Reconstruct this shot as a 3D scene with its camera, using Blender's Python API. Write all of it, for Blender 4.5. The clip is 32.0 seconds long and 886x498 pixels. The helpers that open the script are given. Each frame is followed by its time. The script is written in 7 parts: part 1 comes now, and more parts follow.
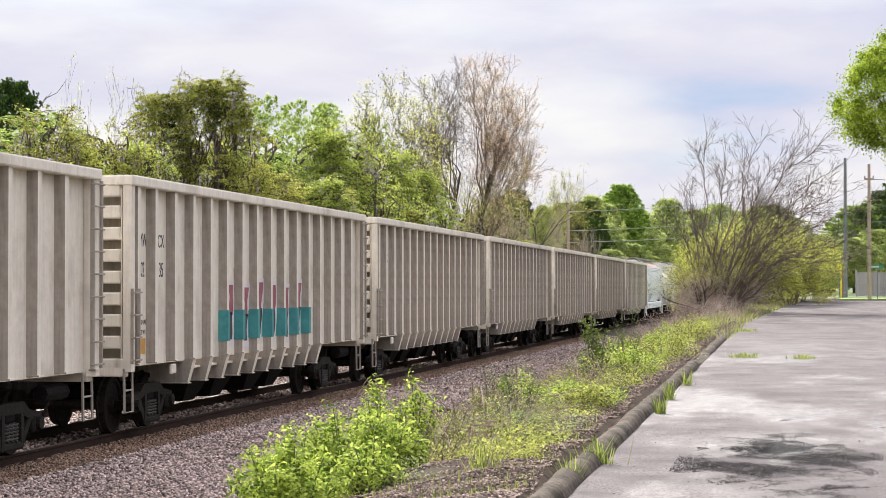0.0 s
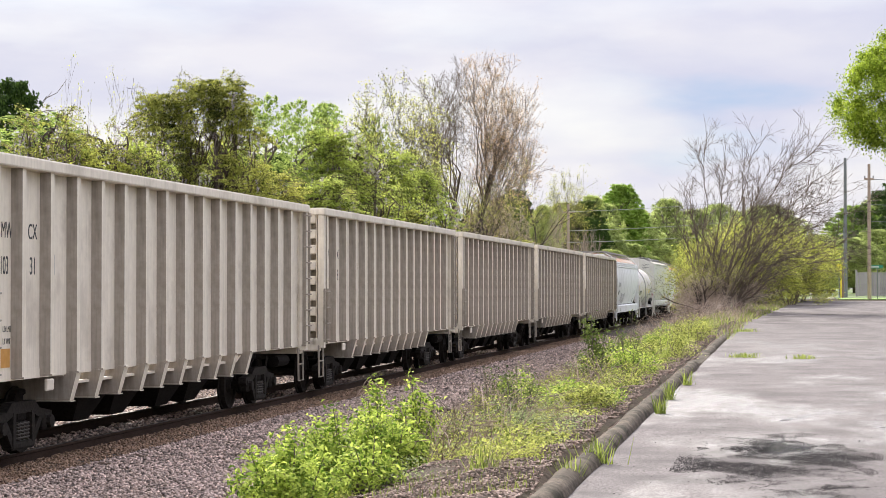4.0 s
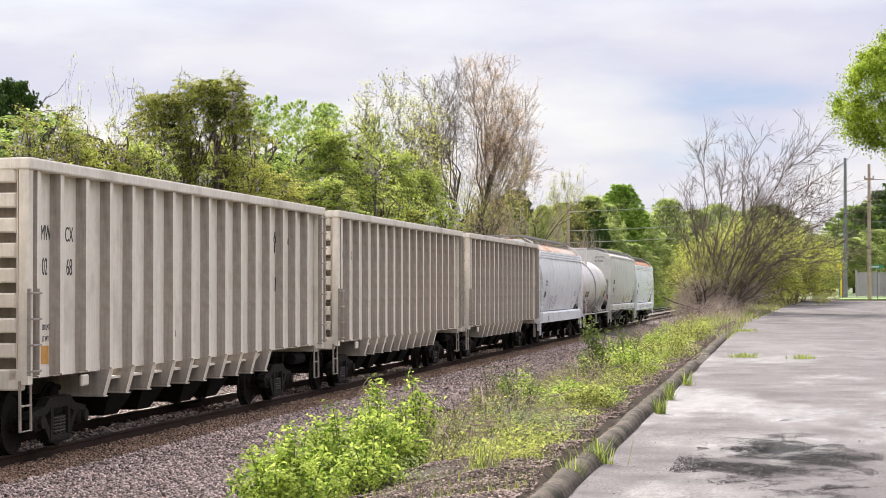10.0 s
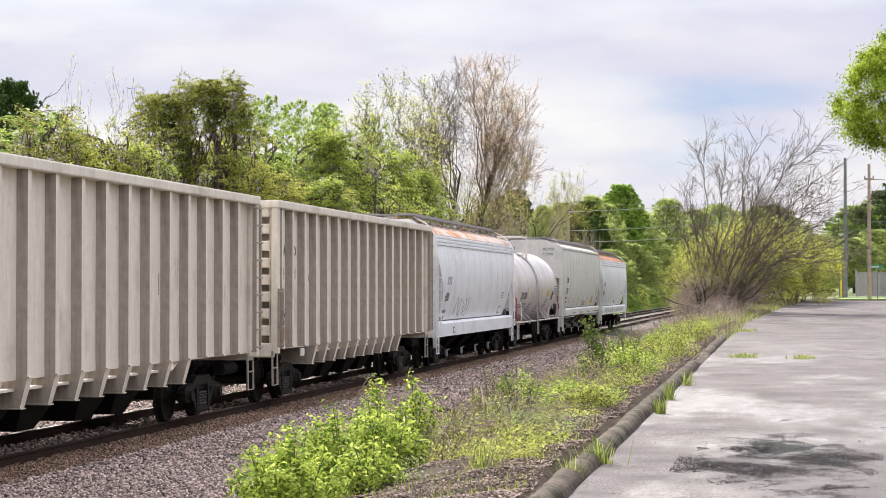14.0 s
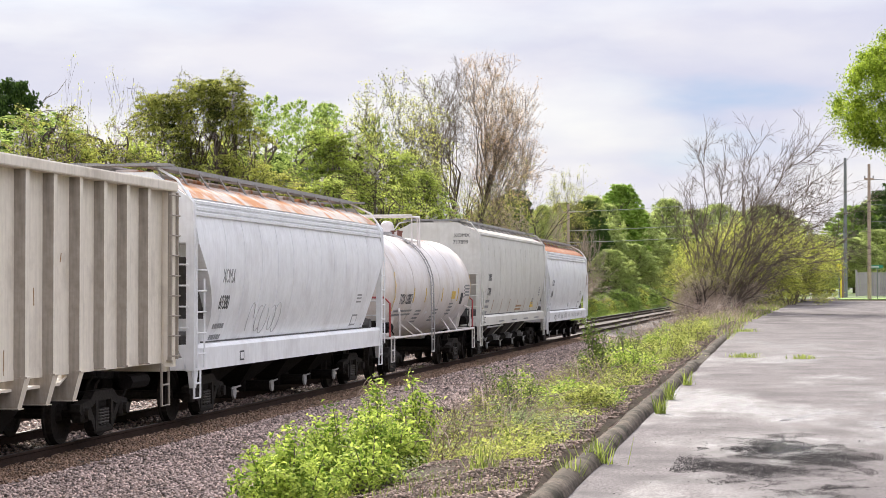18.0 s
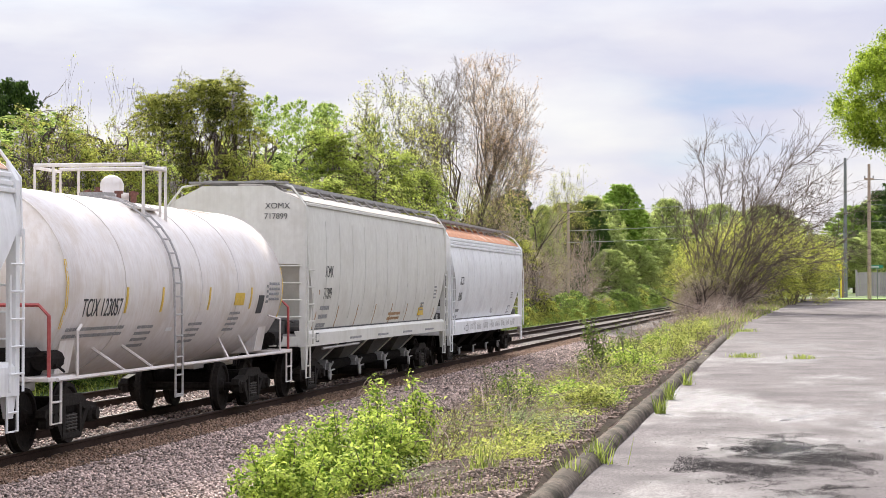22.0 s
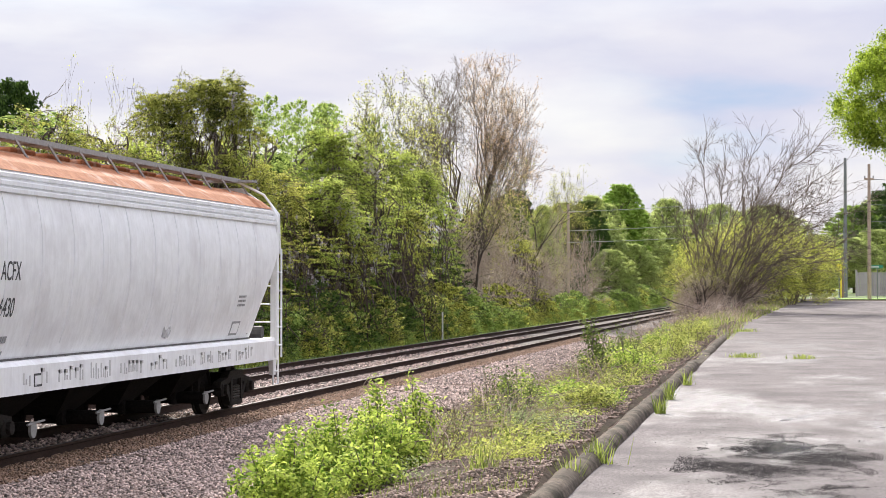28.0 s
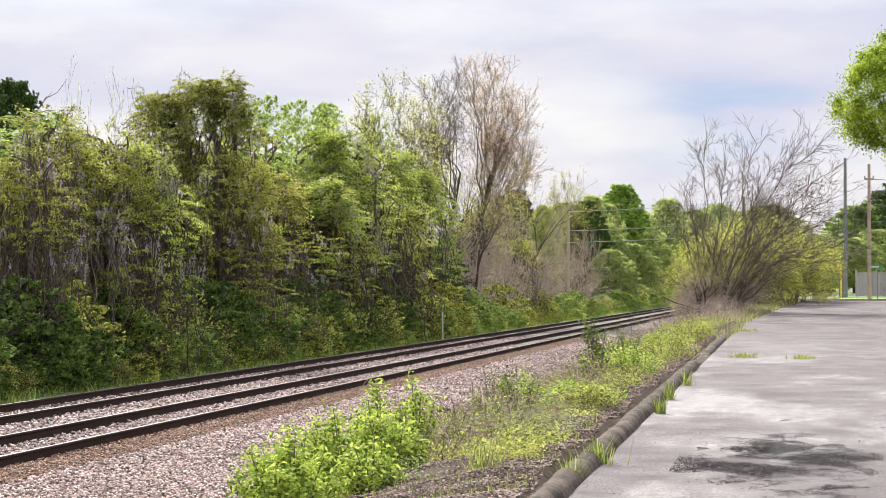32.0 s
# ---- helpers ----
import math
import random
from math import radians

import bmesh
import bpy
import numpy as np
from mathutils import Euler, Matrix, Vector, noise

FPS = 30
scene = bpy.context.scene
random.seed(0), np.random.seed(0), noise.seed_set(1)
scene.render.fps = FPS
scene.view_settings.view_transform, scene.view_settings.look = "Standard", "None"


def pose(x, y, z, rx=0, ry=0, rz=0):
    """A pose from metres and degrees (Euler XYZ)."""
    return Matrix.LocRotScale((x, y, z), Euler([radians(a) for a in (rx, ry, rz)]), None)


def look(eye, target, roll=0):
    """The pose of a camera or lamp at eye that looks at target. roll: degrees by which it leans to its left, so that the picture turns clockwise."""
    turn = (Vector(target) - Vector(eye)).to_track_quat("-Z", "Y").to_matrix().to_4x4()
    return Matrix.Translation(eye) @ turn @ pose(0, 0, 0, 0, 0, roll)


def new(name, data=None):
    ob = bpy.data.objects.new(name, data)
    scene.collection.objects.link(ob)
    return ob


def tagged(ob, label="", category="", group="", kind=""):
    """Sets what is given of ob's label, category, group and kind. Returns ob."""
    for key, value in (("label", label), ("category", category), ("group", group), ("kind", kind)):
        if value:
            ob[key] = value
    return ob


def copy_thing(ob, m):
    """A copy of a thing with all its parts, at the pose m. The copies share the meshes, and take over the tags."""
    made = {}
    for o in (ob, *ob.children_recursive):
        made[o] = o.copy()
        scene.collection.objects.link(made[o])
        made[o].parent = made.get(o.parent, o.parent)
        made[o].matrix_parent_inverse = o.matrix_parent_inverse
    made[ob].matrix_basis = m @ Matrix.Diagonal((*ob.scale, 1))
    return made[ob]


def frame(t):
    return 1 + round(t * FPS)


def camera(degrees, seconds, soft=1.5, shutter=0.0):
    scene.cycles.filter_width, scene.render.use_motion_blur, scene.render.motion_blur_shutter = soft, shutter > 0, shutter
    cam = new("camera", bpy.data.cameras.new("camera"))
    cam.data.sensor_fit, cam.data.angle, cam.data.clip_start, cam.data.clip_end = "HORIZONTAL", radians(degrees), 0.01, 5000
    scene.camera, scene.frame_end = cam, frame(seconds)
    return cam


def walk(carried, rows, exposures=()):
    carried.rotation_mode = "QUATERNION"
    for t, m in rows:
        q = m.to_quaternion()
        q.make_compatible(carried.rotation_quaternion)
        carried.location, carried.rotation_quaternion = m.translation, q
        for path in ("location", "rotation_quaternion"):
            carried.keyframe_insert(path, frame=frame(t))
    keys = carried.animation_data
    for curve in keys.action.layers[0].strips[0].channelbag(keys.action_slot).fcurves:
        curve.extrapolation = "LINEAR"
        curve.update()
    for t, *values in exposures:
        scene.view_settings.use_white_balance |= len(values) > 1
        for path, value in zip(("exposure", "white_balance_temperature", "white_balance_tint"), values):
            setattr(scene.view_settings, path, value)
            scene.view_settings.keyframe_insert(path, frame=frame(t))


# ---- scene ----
# ---------------------------------------------------------------- camera: on a tripod, it does not move
cam = camera(24.245, 32.0, soft=0.7)
walk(cam, [(0.0, pose(0, 0, 1.6, 91.0986, 0, 9.6557)), (32.0, pose(0, 0, 1.6, 91.0986, 0, 9.6557))],
     exposures=[(0.0, 0.68), (32.0, 0.68)])

# ---------------------------------------------------------------- daylight: hazy sun over the trees, broken cloud
SUN_EL, SUN_AZ = 30.0, 25.0          # azimuth: degrees from the track's direction towards the trees
to_sun = Vector((-math.sin(radians(SUN_AZ)) * math.cos(radians(SUN_EL)), math.cos(radians(SUN_AZ)) * math.cos(radians(SUN_EL)), math.sin(radians(SUN_EL))))
sun = new("sun", bpy.data.lights.new("sun", "SUN"))
sun.data.energy, sun.data.angle, sun.data.color = 5.0, radians(5.0), (1.0, 0.93, 0.83)
sun.matrix_world = look(to_sun * 200, (0, 0, 0))

world = bpy.data.worlds.new("sky")
scene.world = world
world.use_nodes = True


def sky_nodes():
    nt = world.node_tree
    N, Lk = nt.nodes, nt.links
    N.clear()
    out, bg = N.new("ShaderNodeOutputWorld"), N.new("ShaderNodeBackground")
    sky = N.new("ShaderNodeTexSky")
    sky.sky_type, sky.sun_disc = "NISHITA", False
    sky.sun_elevation, sky.sun_rotation = radians(SUN_EL), radians(-SUN_AZ)
    sky.air_density, sky.dust_density = 1.4, 0.3
    co = N.new("ShaderNodeTexCoord")
    mp = N.new("ShaderNodeMapping")
    mp.inputs["Scale"].default_value = (1.0, 1.0, 3.6)
    mp.inputs["Location"].default_value = (0.35, 0.1, 0.55)
    n1, n2 = N.new("ShaderNodeTexNoise"), N.new("ShaderNodeTexNoise")
    n1.inputs["Scale"].default_value, n1.inputs["Detail"].default_value, n1.inputs["Roughness"].default_value = 5.0, 6.0, 0.5
    n2.inputs["Scale"].default_value, n2.inputs["Detail"].default_value = 6.0, 7.0
    r1, r2 = N.new("ShaderNodeValToRGB"), N.new("ShaderNodeValToRGB")
    r1.color_ramp.elements[0].position, r1.color_ramp.elements[1].position = 0.36, 0.52
    r1.color_ramp.elements[0].color, r1.color_ramp.elements[1].color = (0.85, 0.85, 0.85, 1), (1, 1, 1, 1)
    r2.color_ramp.elements[0].position, r2.color_ramp.elements[1].position = 0.29, 0.62
    r2.color_ramp.elements[0].color, r2.color_ramp.elements[1].color = (3.4, 4.05, 5.35, 1), (5.5, 5.4, 5.8, 1)
    mid = r2.color_ramp.elements.new(0.41)
    mid.color = (4.45, 4.5, 5.4, 1)
    mix = N.new("ShaderNodeMix")
    mix.data_type = "RGBA"
    Lk.new(co.outputs["Generated"], mp.inputs["Vector"])
    for n, r in ((n1, r1), (n2, r2)):
        Lk.new(mp.outputs["Vector"], n.inputs["Vector"])
        Lk.new(n.outputs["Fac"], r.inputs["Fac"])
    Lk.new(r1.outputs["Color"], mix.inputs["Factor"])
    Lk.new(sky.outputs["Color"], mix.inputs["A"])
    # an overcast sky grows brighter towards the zenith
    sep, grow_, mul = N.new("ShaderNodeSeparateXYZ"), N.new("ShaderNodeMapRange"), N.new("ShaderNodeVectorMath")
    mul.operation = "SCALE"
    grow_.inputs["From Min"].default_value, grow_.inputs["From Max"].default_value = 0.12, 1.0
    grow_.inputs["To Min"].default_value, grow_.inputs["To Max"].default_value = 1.0, 2.6
    Lk.new(co.outputs["Generated"], sep.inputs["Vector"])
    Lk.new(sep.outputs["Z"], grow_.inputs["Value"])
    Lk.new(r2.outputs["Color"], mul.inputs[0])
    Lk.new(grow_.outputs["Result"], mul.inputs["Scale"])
    Lk.new(mul.outputs["Vector"], mix.inputs["B"])
    Lk.new(mix.outputs["Result"], bg.inputs["Color"])
    bg.inputs["Strength"].default_value = 0.1
    Lk.new(bg.outputs["Background"], out.inputs["Surface"])


sky_nodes()

# ---------------------------------------------------------------- materials
def surface(name, low, high, rough=0.8, metal=0.0, grain=30.0, stain=1.2, bump=0.3, bump_scale=None, each=0.0, dirt=None, dirt_at=(0.55, 0.75), streak=None, island=0.0, rough_var=0.1, spec=0.5):
    """Two-scale colour between low and high; dirt: a third colour in larger patches; streak: (colour, strength) runs down the wall;
    each: brightness spread between objects; island: between loose pieces of one mesh."""
    m = bpy.data.materials.new(name)
    m.use_nodes = True
    N, Lk = m.node_tree.nodes, m.node_tree.links
    b = N["Principled BSDF"]
    co = N.new("ShaderNodeTexCoord")

    def noise_tex(scale, detail=5.0, vec=None, rough_=0.6):
        n = N.new("ShaderNodeTexNoise")
        n.inputs["Scale"].default_value, n.inputs["Detail"].default_value, n.inputs["Roughness"].default_value = scale, detail, rough_
        Lk.new(vec or co.outputs["Object"], n.inputs["Vector"])
        return n.outputs["Fac"]

    def ramp(fac, a, c, pa=0.3, pc=0.7):
        r = N.new("ShaderNodeValToRGB")
        r.color_ramp.elements[0].position, r.color_ramp.elements[1].position = pa, pc
        r.color_ramp.elements[0].color, r.color_ramp.elements[1].color = (*a, 1), (*c, 1)
        Lk.new(fac, r.inputs["Fac"])
        return r.outputs["Color"]

    def mix(fac, a, c, kind="MIX"):
        x = N.new("ShaderNodeMix")
        x.data_type, x.blend_type = "RGBA", kind
        for s, v in (("Factor", fac), ("A", a), ("B", c)):
            if isinstance(v, (float, int)):
                x.inputs[s].default_value = v
            elif isinstance(v, tuple):
                x.inputs[s].default_value = (*v, 1)
            else:
                Lk.new(v, x.inputs[s])
        return x.outputs["Result"]

    fine = noise_tex(grain)
    col = ramp(fine, low, high)
    wide = noise_tex(stain, 4.0)
    col = mix(ramp(wide, (0, 0, 0), (1, 1, 1), 0.35, 0.65), col, mix(0.25, col, low), "MIX")
    if dirt:
        col = mix(ramp(noise_tex(stain * 2.3, 6.0), (0, 0, 0), (1, 1, 1), *dirt_at), col, dirt)
    if streak:
        mp = N.new("ShaderNodeMapping")
        mp.inputs["Scale"].default_value = (9.0, 9.0, 0.5)
        Lk.new(co.outputs["Object"], mp.inputs["Vector"])
        s = ramp(noise_tex(1.4, 6.0, mp.outputs["Vector"], 0.7), (0, 0, 0), (streak[1],) * 3, 0.45, 0.72)
        col = mix(s, col, streak[0])
    if each:
        oi = N.new("ShaderNodeObjectInfo")
        col = mix(1.0, col, ramp(oi.outputs["Random"], (1 - each,) * 3, (1 + each * 0.4,) * 3, 0.0, 1.0), "MULTIPLY")
    if island:
        g = N.new("ShaderNodeNewGeometry")
        col = mix(1.0, col, ramp(g.outputs["Random Per Island"], (1 - island,) * 3, (1 + island * 0.6,) * 3, 0.0, 1.0), "MULTIPLY")
    Lk.new(col, b.inputs["Base Color"])
    mr = N.new("ShaderNodeMapRange")
    mr.inputs["To Min"].default_value, mr.inputs["To Max"].default_value = max(0.02, rough - rough_var), min(1.0, rough + rough_var)
    Lk.new(wide, mr.inputs["Value"])
    Lk.new(mr.outputs["Result"], b.inputs["Roughness"])
    b.inputs["Metallic"].default_value = metal
    b.inputs["Specular IOR Level"].default_value = spec
    if bump:
        bp = N.new("ShaderNodeBump")
        bp.inputs["Strength"].default_value, bp.inputs["Distance"].default_value = bump, 0.02
        Lk.new(noise_tex(bump_scale or grain * 1.5), bp.inputs["Height"])
        Lk.new(bp.outputs["Normal"], b.inputs["Normal"])
    return m


def leaf_material(name, dark, light, through_=0.45, rough=0.7):
    """Leaves: reflecting and letting light through, varied from leaf to leaf and from spray to spray."""
    m = bpy.data.materials.new(name)
    m.use_nodes = True
    N, Lk = m.node_tree.nodes, m.node_tree.links
    b, out = N["Principled BSDF"], N["Material Output"]
    g, co, n = N.new("ShaderNodeNewGeometry"), N.new("ShaderNodeTexCoord"), N.new("ShaderNodeTexNoise")
    n.inputs["Scale"].default_value, n.inputs["Detail"].default_value = 0.9, 3.0
    Lk.new(co.outputs["Object"], n.inputs["Vector"])
    add = N.new("ShaderNodeMath")
    add.operation = "MULTIPLY_ADD"
    add.inputs[1].default_value, add.inputs[2].default_value = 0.55, -0.08
    Lk.new(g.outputs["Random Per Island"], add.inputs[0])
    s = N.new("ShaderNodeMath")
    Lk.new(add.outputs[0], s.inputs[0])
    Lk.new(n.outputs["Fac"], s.inputs[1])
    r = N.new("ShaderNodeValToRGB")
    r.color_ramp.elements[0].position, r.color_ramp.elements[1].position = 0.42, 0.94
    r.color_ramp.elements[0].color, r.color_ramp.elements[1].color = (*dark, 1), (*light, 1)
    Lk.new(s.outputs[0], r.inputs["Fac"])
    Lk.new(r.outputs["Color"], b.inputs["Base Color"])
    b.inputs["Roughness"].default_value = rough
    b.inputs["Specular IOR Level"].default_value = 0.1
    tr, mx = N.new("ShaderNodeBsdfTranslucent"), N.new("ShaderNodeMixShader")
    Lk.new(r.outputs["Color"], tr.inputs["Color"])
    mx.inputs["Fac"].default_value = through_
    Lk.new(b.outputs["BSDF"], mx.inputs[1])
    Lk.new(tr.outputs["BSDF"], mx.inputs[2])
    Lk.new(mx.outputs["Shader"], out.inputs["Surface"])
    return m


M_SOIL = surface("soil", (0.018, 0.012, 0.008), (0.075, 0.05, 0.035), 0.95, grain=14, stain=0.5, bump=0.8, dirt=(0.05, 0.04, 0.022), dirt_at=(0.52, 0.66), spec=0.1)
M_GRASS_FLOOR = surface("grass_floor", (0.05, 0.08, 0.02), (0.13, 0.2, 0.05), 0.95, grain=9, stain=0.3, bump=0.9)
# bed far darker than its stones, painting shade into the gaps between them
M_BALLAST = surface("ballast", (0.03, 0.022, 0.018), (0.14, 0.108, 0.095), 0.9, grain=22, stain=0.5, bump=1.0, bump_scale=18)
M_STONE = surface("ballast_stone", (0.27, 0.2, 0.17), (0.76, 0.595, 0.52), 0.88, grain=20, stain=0.35, bump=0.3, island=0.8)
M_RUSTSTONE = surface("rusty_stone", (0.2, 0.122, 0.08), (0.46, 0.31, 0.215), 0.9, grain=20, stain=0.6, bump=0.3, island=0.5)
M_RAIL = surface("rail_steel", (0.022, 0.013, 0.01), (0.06, 0.037, 0.028), 0.85, metal=0.0, spec=0.12, grain=40, stain=1.0, bump=0.15)
M_RAILTOP = surface("rail_head", (0.06, 0.048, 0.04), (0.12, 0.1, 0.09), 0.7, metal=0.1, grain=40, stain=1.0, bump=0.05)
M_TIE = surface("tie_wood", (0.035, 0.024, 0.018), (0.1, 0.07, 0.05), 0.9, grain=30, stain=1.5, bump=0.5, each=0.4)
M_KERB = surface("kerb_concrete", (0.055, 0.043, 0.033), (0.19, 0.152, 0.118), 0.95, grain=26, stain=1.4, bump=0.7, dirt=(0.035, 0.03, 0.02), dirt_at=(0.42, 0.62), spec=0.15)
M_GREIGE = surface("hopper_paint", (0.71, 0.645, 0.535), (0.82, 0.75, 0.63), 0.6, grain=7, stain=0.5, bump=0.06, dirt=(0.54, 0.48, 0.39), dirt_at=(0.52, 0.72), streak=((0.4, 0.345, 0.275), 0.35))
# streaked darker copy of the hopper paint, with side shade put into its colour
M_GREIGE_SHADED = surface("grimy_hopper_paint", (0.3, 0.26, 0.21), (0.42, 0.37, 0.31), 0.75, grain=7, stain=0.8, bump=0.06, streak=((0.13, 0.11, 0.09), 0.5))
M_DARK = surface("underframe_black", (0.006, 0.005, 0.005), (0.02, 0.017, 0.015), 0.9, grain=25, stain=2.0, bump=0.25, spec=0.08)
M_WHITE = surface("white_paint", (0.75, 0.755, 0.755), (0.86, 0.865, 0.87), 0.5, grain=5, stain=0.5, bump=0.04, dirt=(0.64, 0.63, 0.63), dirt_at=(0.5, 0.75), streak=((0.45, 0.43, 0.41), 0.24))


# ---------------------------------------------------------------- building helpers
def mesh_np(name, verts, faces, material=None, smooth=False):
    me = bpy.data.meshes.new(name)
    me.from_pydata([tuple(v) for v in verts] if not isinstance(verts, list) else verts, [], faces)
    if material:
        me.materials.append(material)
    if smooth:
        me.shade_smooth()
    return me


def quads(name, v, material, n=4):
    """A mesh of loose n-sided faces from an array of shape (faces, n, 3)."""
    k = len(v)
    me = bpy.data.meshes.new(name)
    me.vertices.add(k * n)
    me.vertices.foreach_set("co", np.ascontiguousarray(v, dtype=np.float32).ravel())
    me.loops.add(k * n)
    me.loops.foreach_set("vertex_index", np.arange(k * n, dtype=np.int32))
    me.polygons.add(k)
    me.polygons.foreach_set("loop_start", np.arange(0, k * n, n, dtype=np.int32))
    me.update(calc_edges=True)
    me.materials.append(material)
    return me


class Shape:
    """Collects boxes, bars, tubes and lofts into one mesh."""

    def __init__(self):
        self.v, self.f = [], []

    def add(self, verts, faces):
        o = len(self.v)
        self.v += [tuple(p) for p in verts]
        self.f += [tuple(i + o for i in q) for q in faces]
        return self

    def box(self, x0, x1, y0, y1, z0, z1, bev=0.0):
        if bev <= 0:
            vs = [(x, y, z) for z in (z0, z1) for y in (y0, y1) for x in (x0, x1)]
            return self.add(vs, [(0, 2, 3, 1), (4, 5, 7, 6), (0, 1, 5, 4), (2, 6, 7, 3), (0, 4, 6, 2), (1, 3, 7, 5)])
        b = min(bev, (x1 - x0) / 2.1, (y1 - y0) / 2.1, (z1 - z0) / 2.1)
        ring = lambda i, z: [(x0 + i, y0 + b, z), (x0 + b, y0 + i, z), (x1 - b, y0 + i, z), (x1 - i, y0 + b, z), (x1 - i, y1 - b, z), (x1 - b, y1 - i, z), (x0 + b, y1 - i, z), (x0 + i, y1 - b, z)]
        return self.loft([ring(b * 0.6, z0), ring(0, z0 + b), ring(0, z1 - b), ring(b * 0.6, z1)])

    def loft(self, rings, caps=True):
        n, o = len(rings[0]), len(self.v)
        for r in rings:
            self.v += [tuple(p) for p in r]
        for k in range(len(rings) - 1):
            for i in range(n):
                j = (i + 1) % n
                a = o + k * n
                self.f.append((a + i, a + j, a + n + j, a + n + i))
        if caps:
            self.f.append(tuple(o + i for i in reversed(range(n))))
            self.f.append(tuple(o + (len(rings) - 1) * n + i for i in range(n)))
        return self

    def bar(self, a, b, r, n=6, r2=None):
        return self.tube([a, b], [r, r if r2 is None else r2], n)

    def tube(self, pts, radii, n=6, caps=True):
        pts = [Vector(p) for p in pts]
        if not isinstance(radii, (list, tuple)):
            radii = [radii] * len(pts)
        rings = []
        side = None
        for i, p in enumerate(pts):
            d = (pts[min(i + 1, len(pts) - 1)] - pts[max(i - 1, 0)]).normalized()
            if side is None:
                side = d.orthogonal().normalized()
            else:
                side = (side - d * side.dot(d)).normalized()
            up = d.cross(side)
            rings.append([p + (side * math.cos(6.28318 * k / n) + up * math.sin(6.28318 * k / n)) * radii[i] for k in range(n)])
        return self.loft(rings, caps)

    def prism(self, pts, axis, a, b):
        """A flat outline pushed from a to b along x or y."""
        put = {"x": lambda p, t: (t, p[0], p[1]), "y": lambda p, t: (p[0], t, p[1]), "z": lambda p, t: (p[0], p[1], t)}[axis]
        return self.loft([[put(p, a) for p in pts], [put(p, b) for p in pts]])

    def mesh(self, name, material, smooth=False):
        me = bpy.data.meshes.new(name)
        me.from_pydata(self.v, [], self.f)
        bm = bmesh.new()
        bm.from_mesh(me)
        bmesh.ops.recalc_face_normals(bm, faces=bm.faces)
        bm.to_mesh(me)
        bm.free()
        me.materials.append(material)
        if smooth:
            me.shade_smooth()
        return me


def part(name, shape, material, parent, label="", at=(0, 0, 0), smooth=False, rot=(0, 0, 0)):
    """One mesh object under a thing or a part; shape: a Shape, or a mesh to share."""
    me = shape.mesh(name, material, smooth) if isinstance(shape, Shape) else shape
    ob = new(name, me)
    ob.parent = parent
    ob.matrix_basis = pose(*at, *rot)
    return tagged(ob, label) if label else ob


def thing(name, label, category, group="", kind="", at=(0, 0, 0), rz=0):
    ob = new(name)
    ob.matrix_basis = pose(*at, 0, 0, rz)
    ob.empty_display_size = 0.3
    return tagged(ob, label, category, group, kind)


def solid(name, shape, material, label, category, group="", kind="", at=(0, 0, 0), smooth=False):
    ob = new(name, shape.mesh(name, material, smooth) if isinstance(shape, Shape) else shape)
    ob.location = at
    return tagged(ob, label, category, group, kind)


# ---------------------------------------------------------------- the lie of the land
GRADE = 0.0075                       # the car park climbs gently away from the camera
RAIL_Z, RAIL2_Z = -0.73, -0.87       # tops of the rails
TRACK, TRACK2, GAUGE = -11.62, -15.85, 0.7525
KERB_X = -1.62


def lot_z(y):
    return GRADE * max(-60.0, min(y, 150.0))


def smooth01(a, b, t):
    t = max(0.0, min(1.0, (t - a) / (b - a)))
    return t * t * (3 - 2 * t)


def ground_z(x, y):
    """Height of the ground sheet."""
    low = -1.12 + 0.25 * smooth01(160, 420, y)
    if x >= -1.9:
        z = lot_z(y) - 0.03 + (0.05 if y > 123 or x > 6.3 else 0.0)
    elif x >= -6.6:
        k = smooth01(-2.0, -6.6, x)
        z = (lot_z(y) + 0.05) * (1 - k) + low * k
    else:
        z = low + 0.1 * smooth01(-19, -26, x)
    if -6.8 < x < -1.9 or x < -18.6:
        z += 0.10 * noise.noise((x * 0.7, y * 0.7, 0.0)) + 0.05 * noise.noise((x * 2.3, y * 2.3, 4.0))
    return z


def ground():
    xs = [-900, -300, -120, -60, -40, -32, -27, -24, -22, -20.5, -19.5, -18.8, -18, -16, -14, -12, -10, -8.4, -7.2, -6.6] + [-6.3 + 0.22 * i for i in range(20)] + [-1.9, -1.7, -1, 0, 2, 5, 10, 20, 40, 120, 300, 900]
    ys = [-900, -300, -120, -60, -20, 0, 8] + [10 + 0.5 * i for i in range(140)] + [80 + 2 * i for i in range(40)] + [160 + 10 * i for i in range(30)] + [500, 650, 900, 1500, 2600]
    v = [(x, y, ground_z(x, y)) for y in ys for x in xs]
    n = len(xs)
    f = [(j * n + i, j * n + i + 1, (j + 1) * n + i + 1, (j + 1) * n + i) for j in range(len(ys) - 1) for i in range(n - 1)]
    ob = new("ground", mesh_np("ground", v, f, M_SOIL, True))
    ob.data.materials.append(M_GRASS_FLOOR)
    for p in ob.data.polygons:
        c = p.center
        p.material_index = 1 if (c.x < -18.3 or c.y > 128 or c.x > 60) else 0
    tagged(ob, "brown earth and rough grass beside the tracks", "ground", kind="structure")


ground()


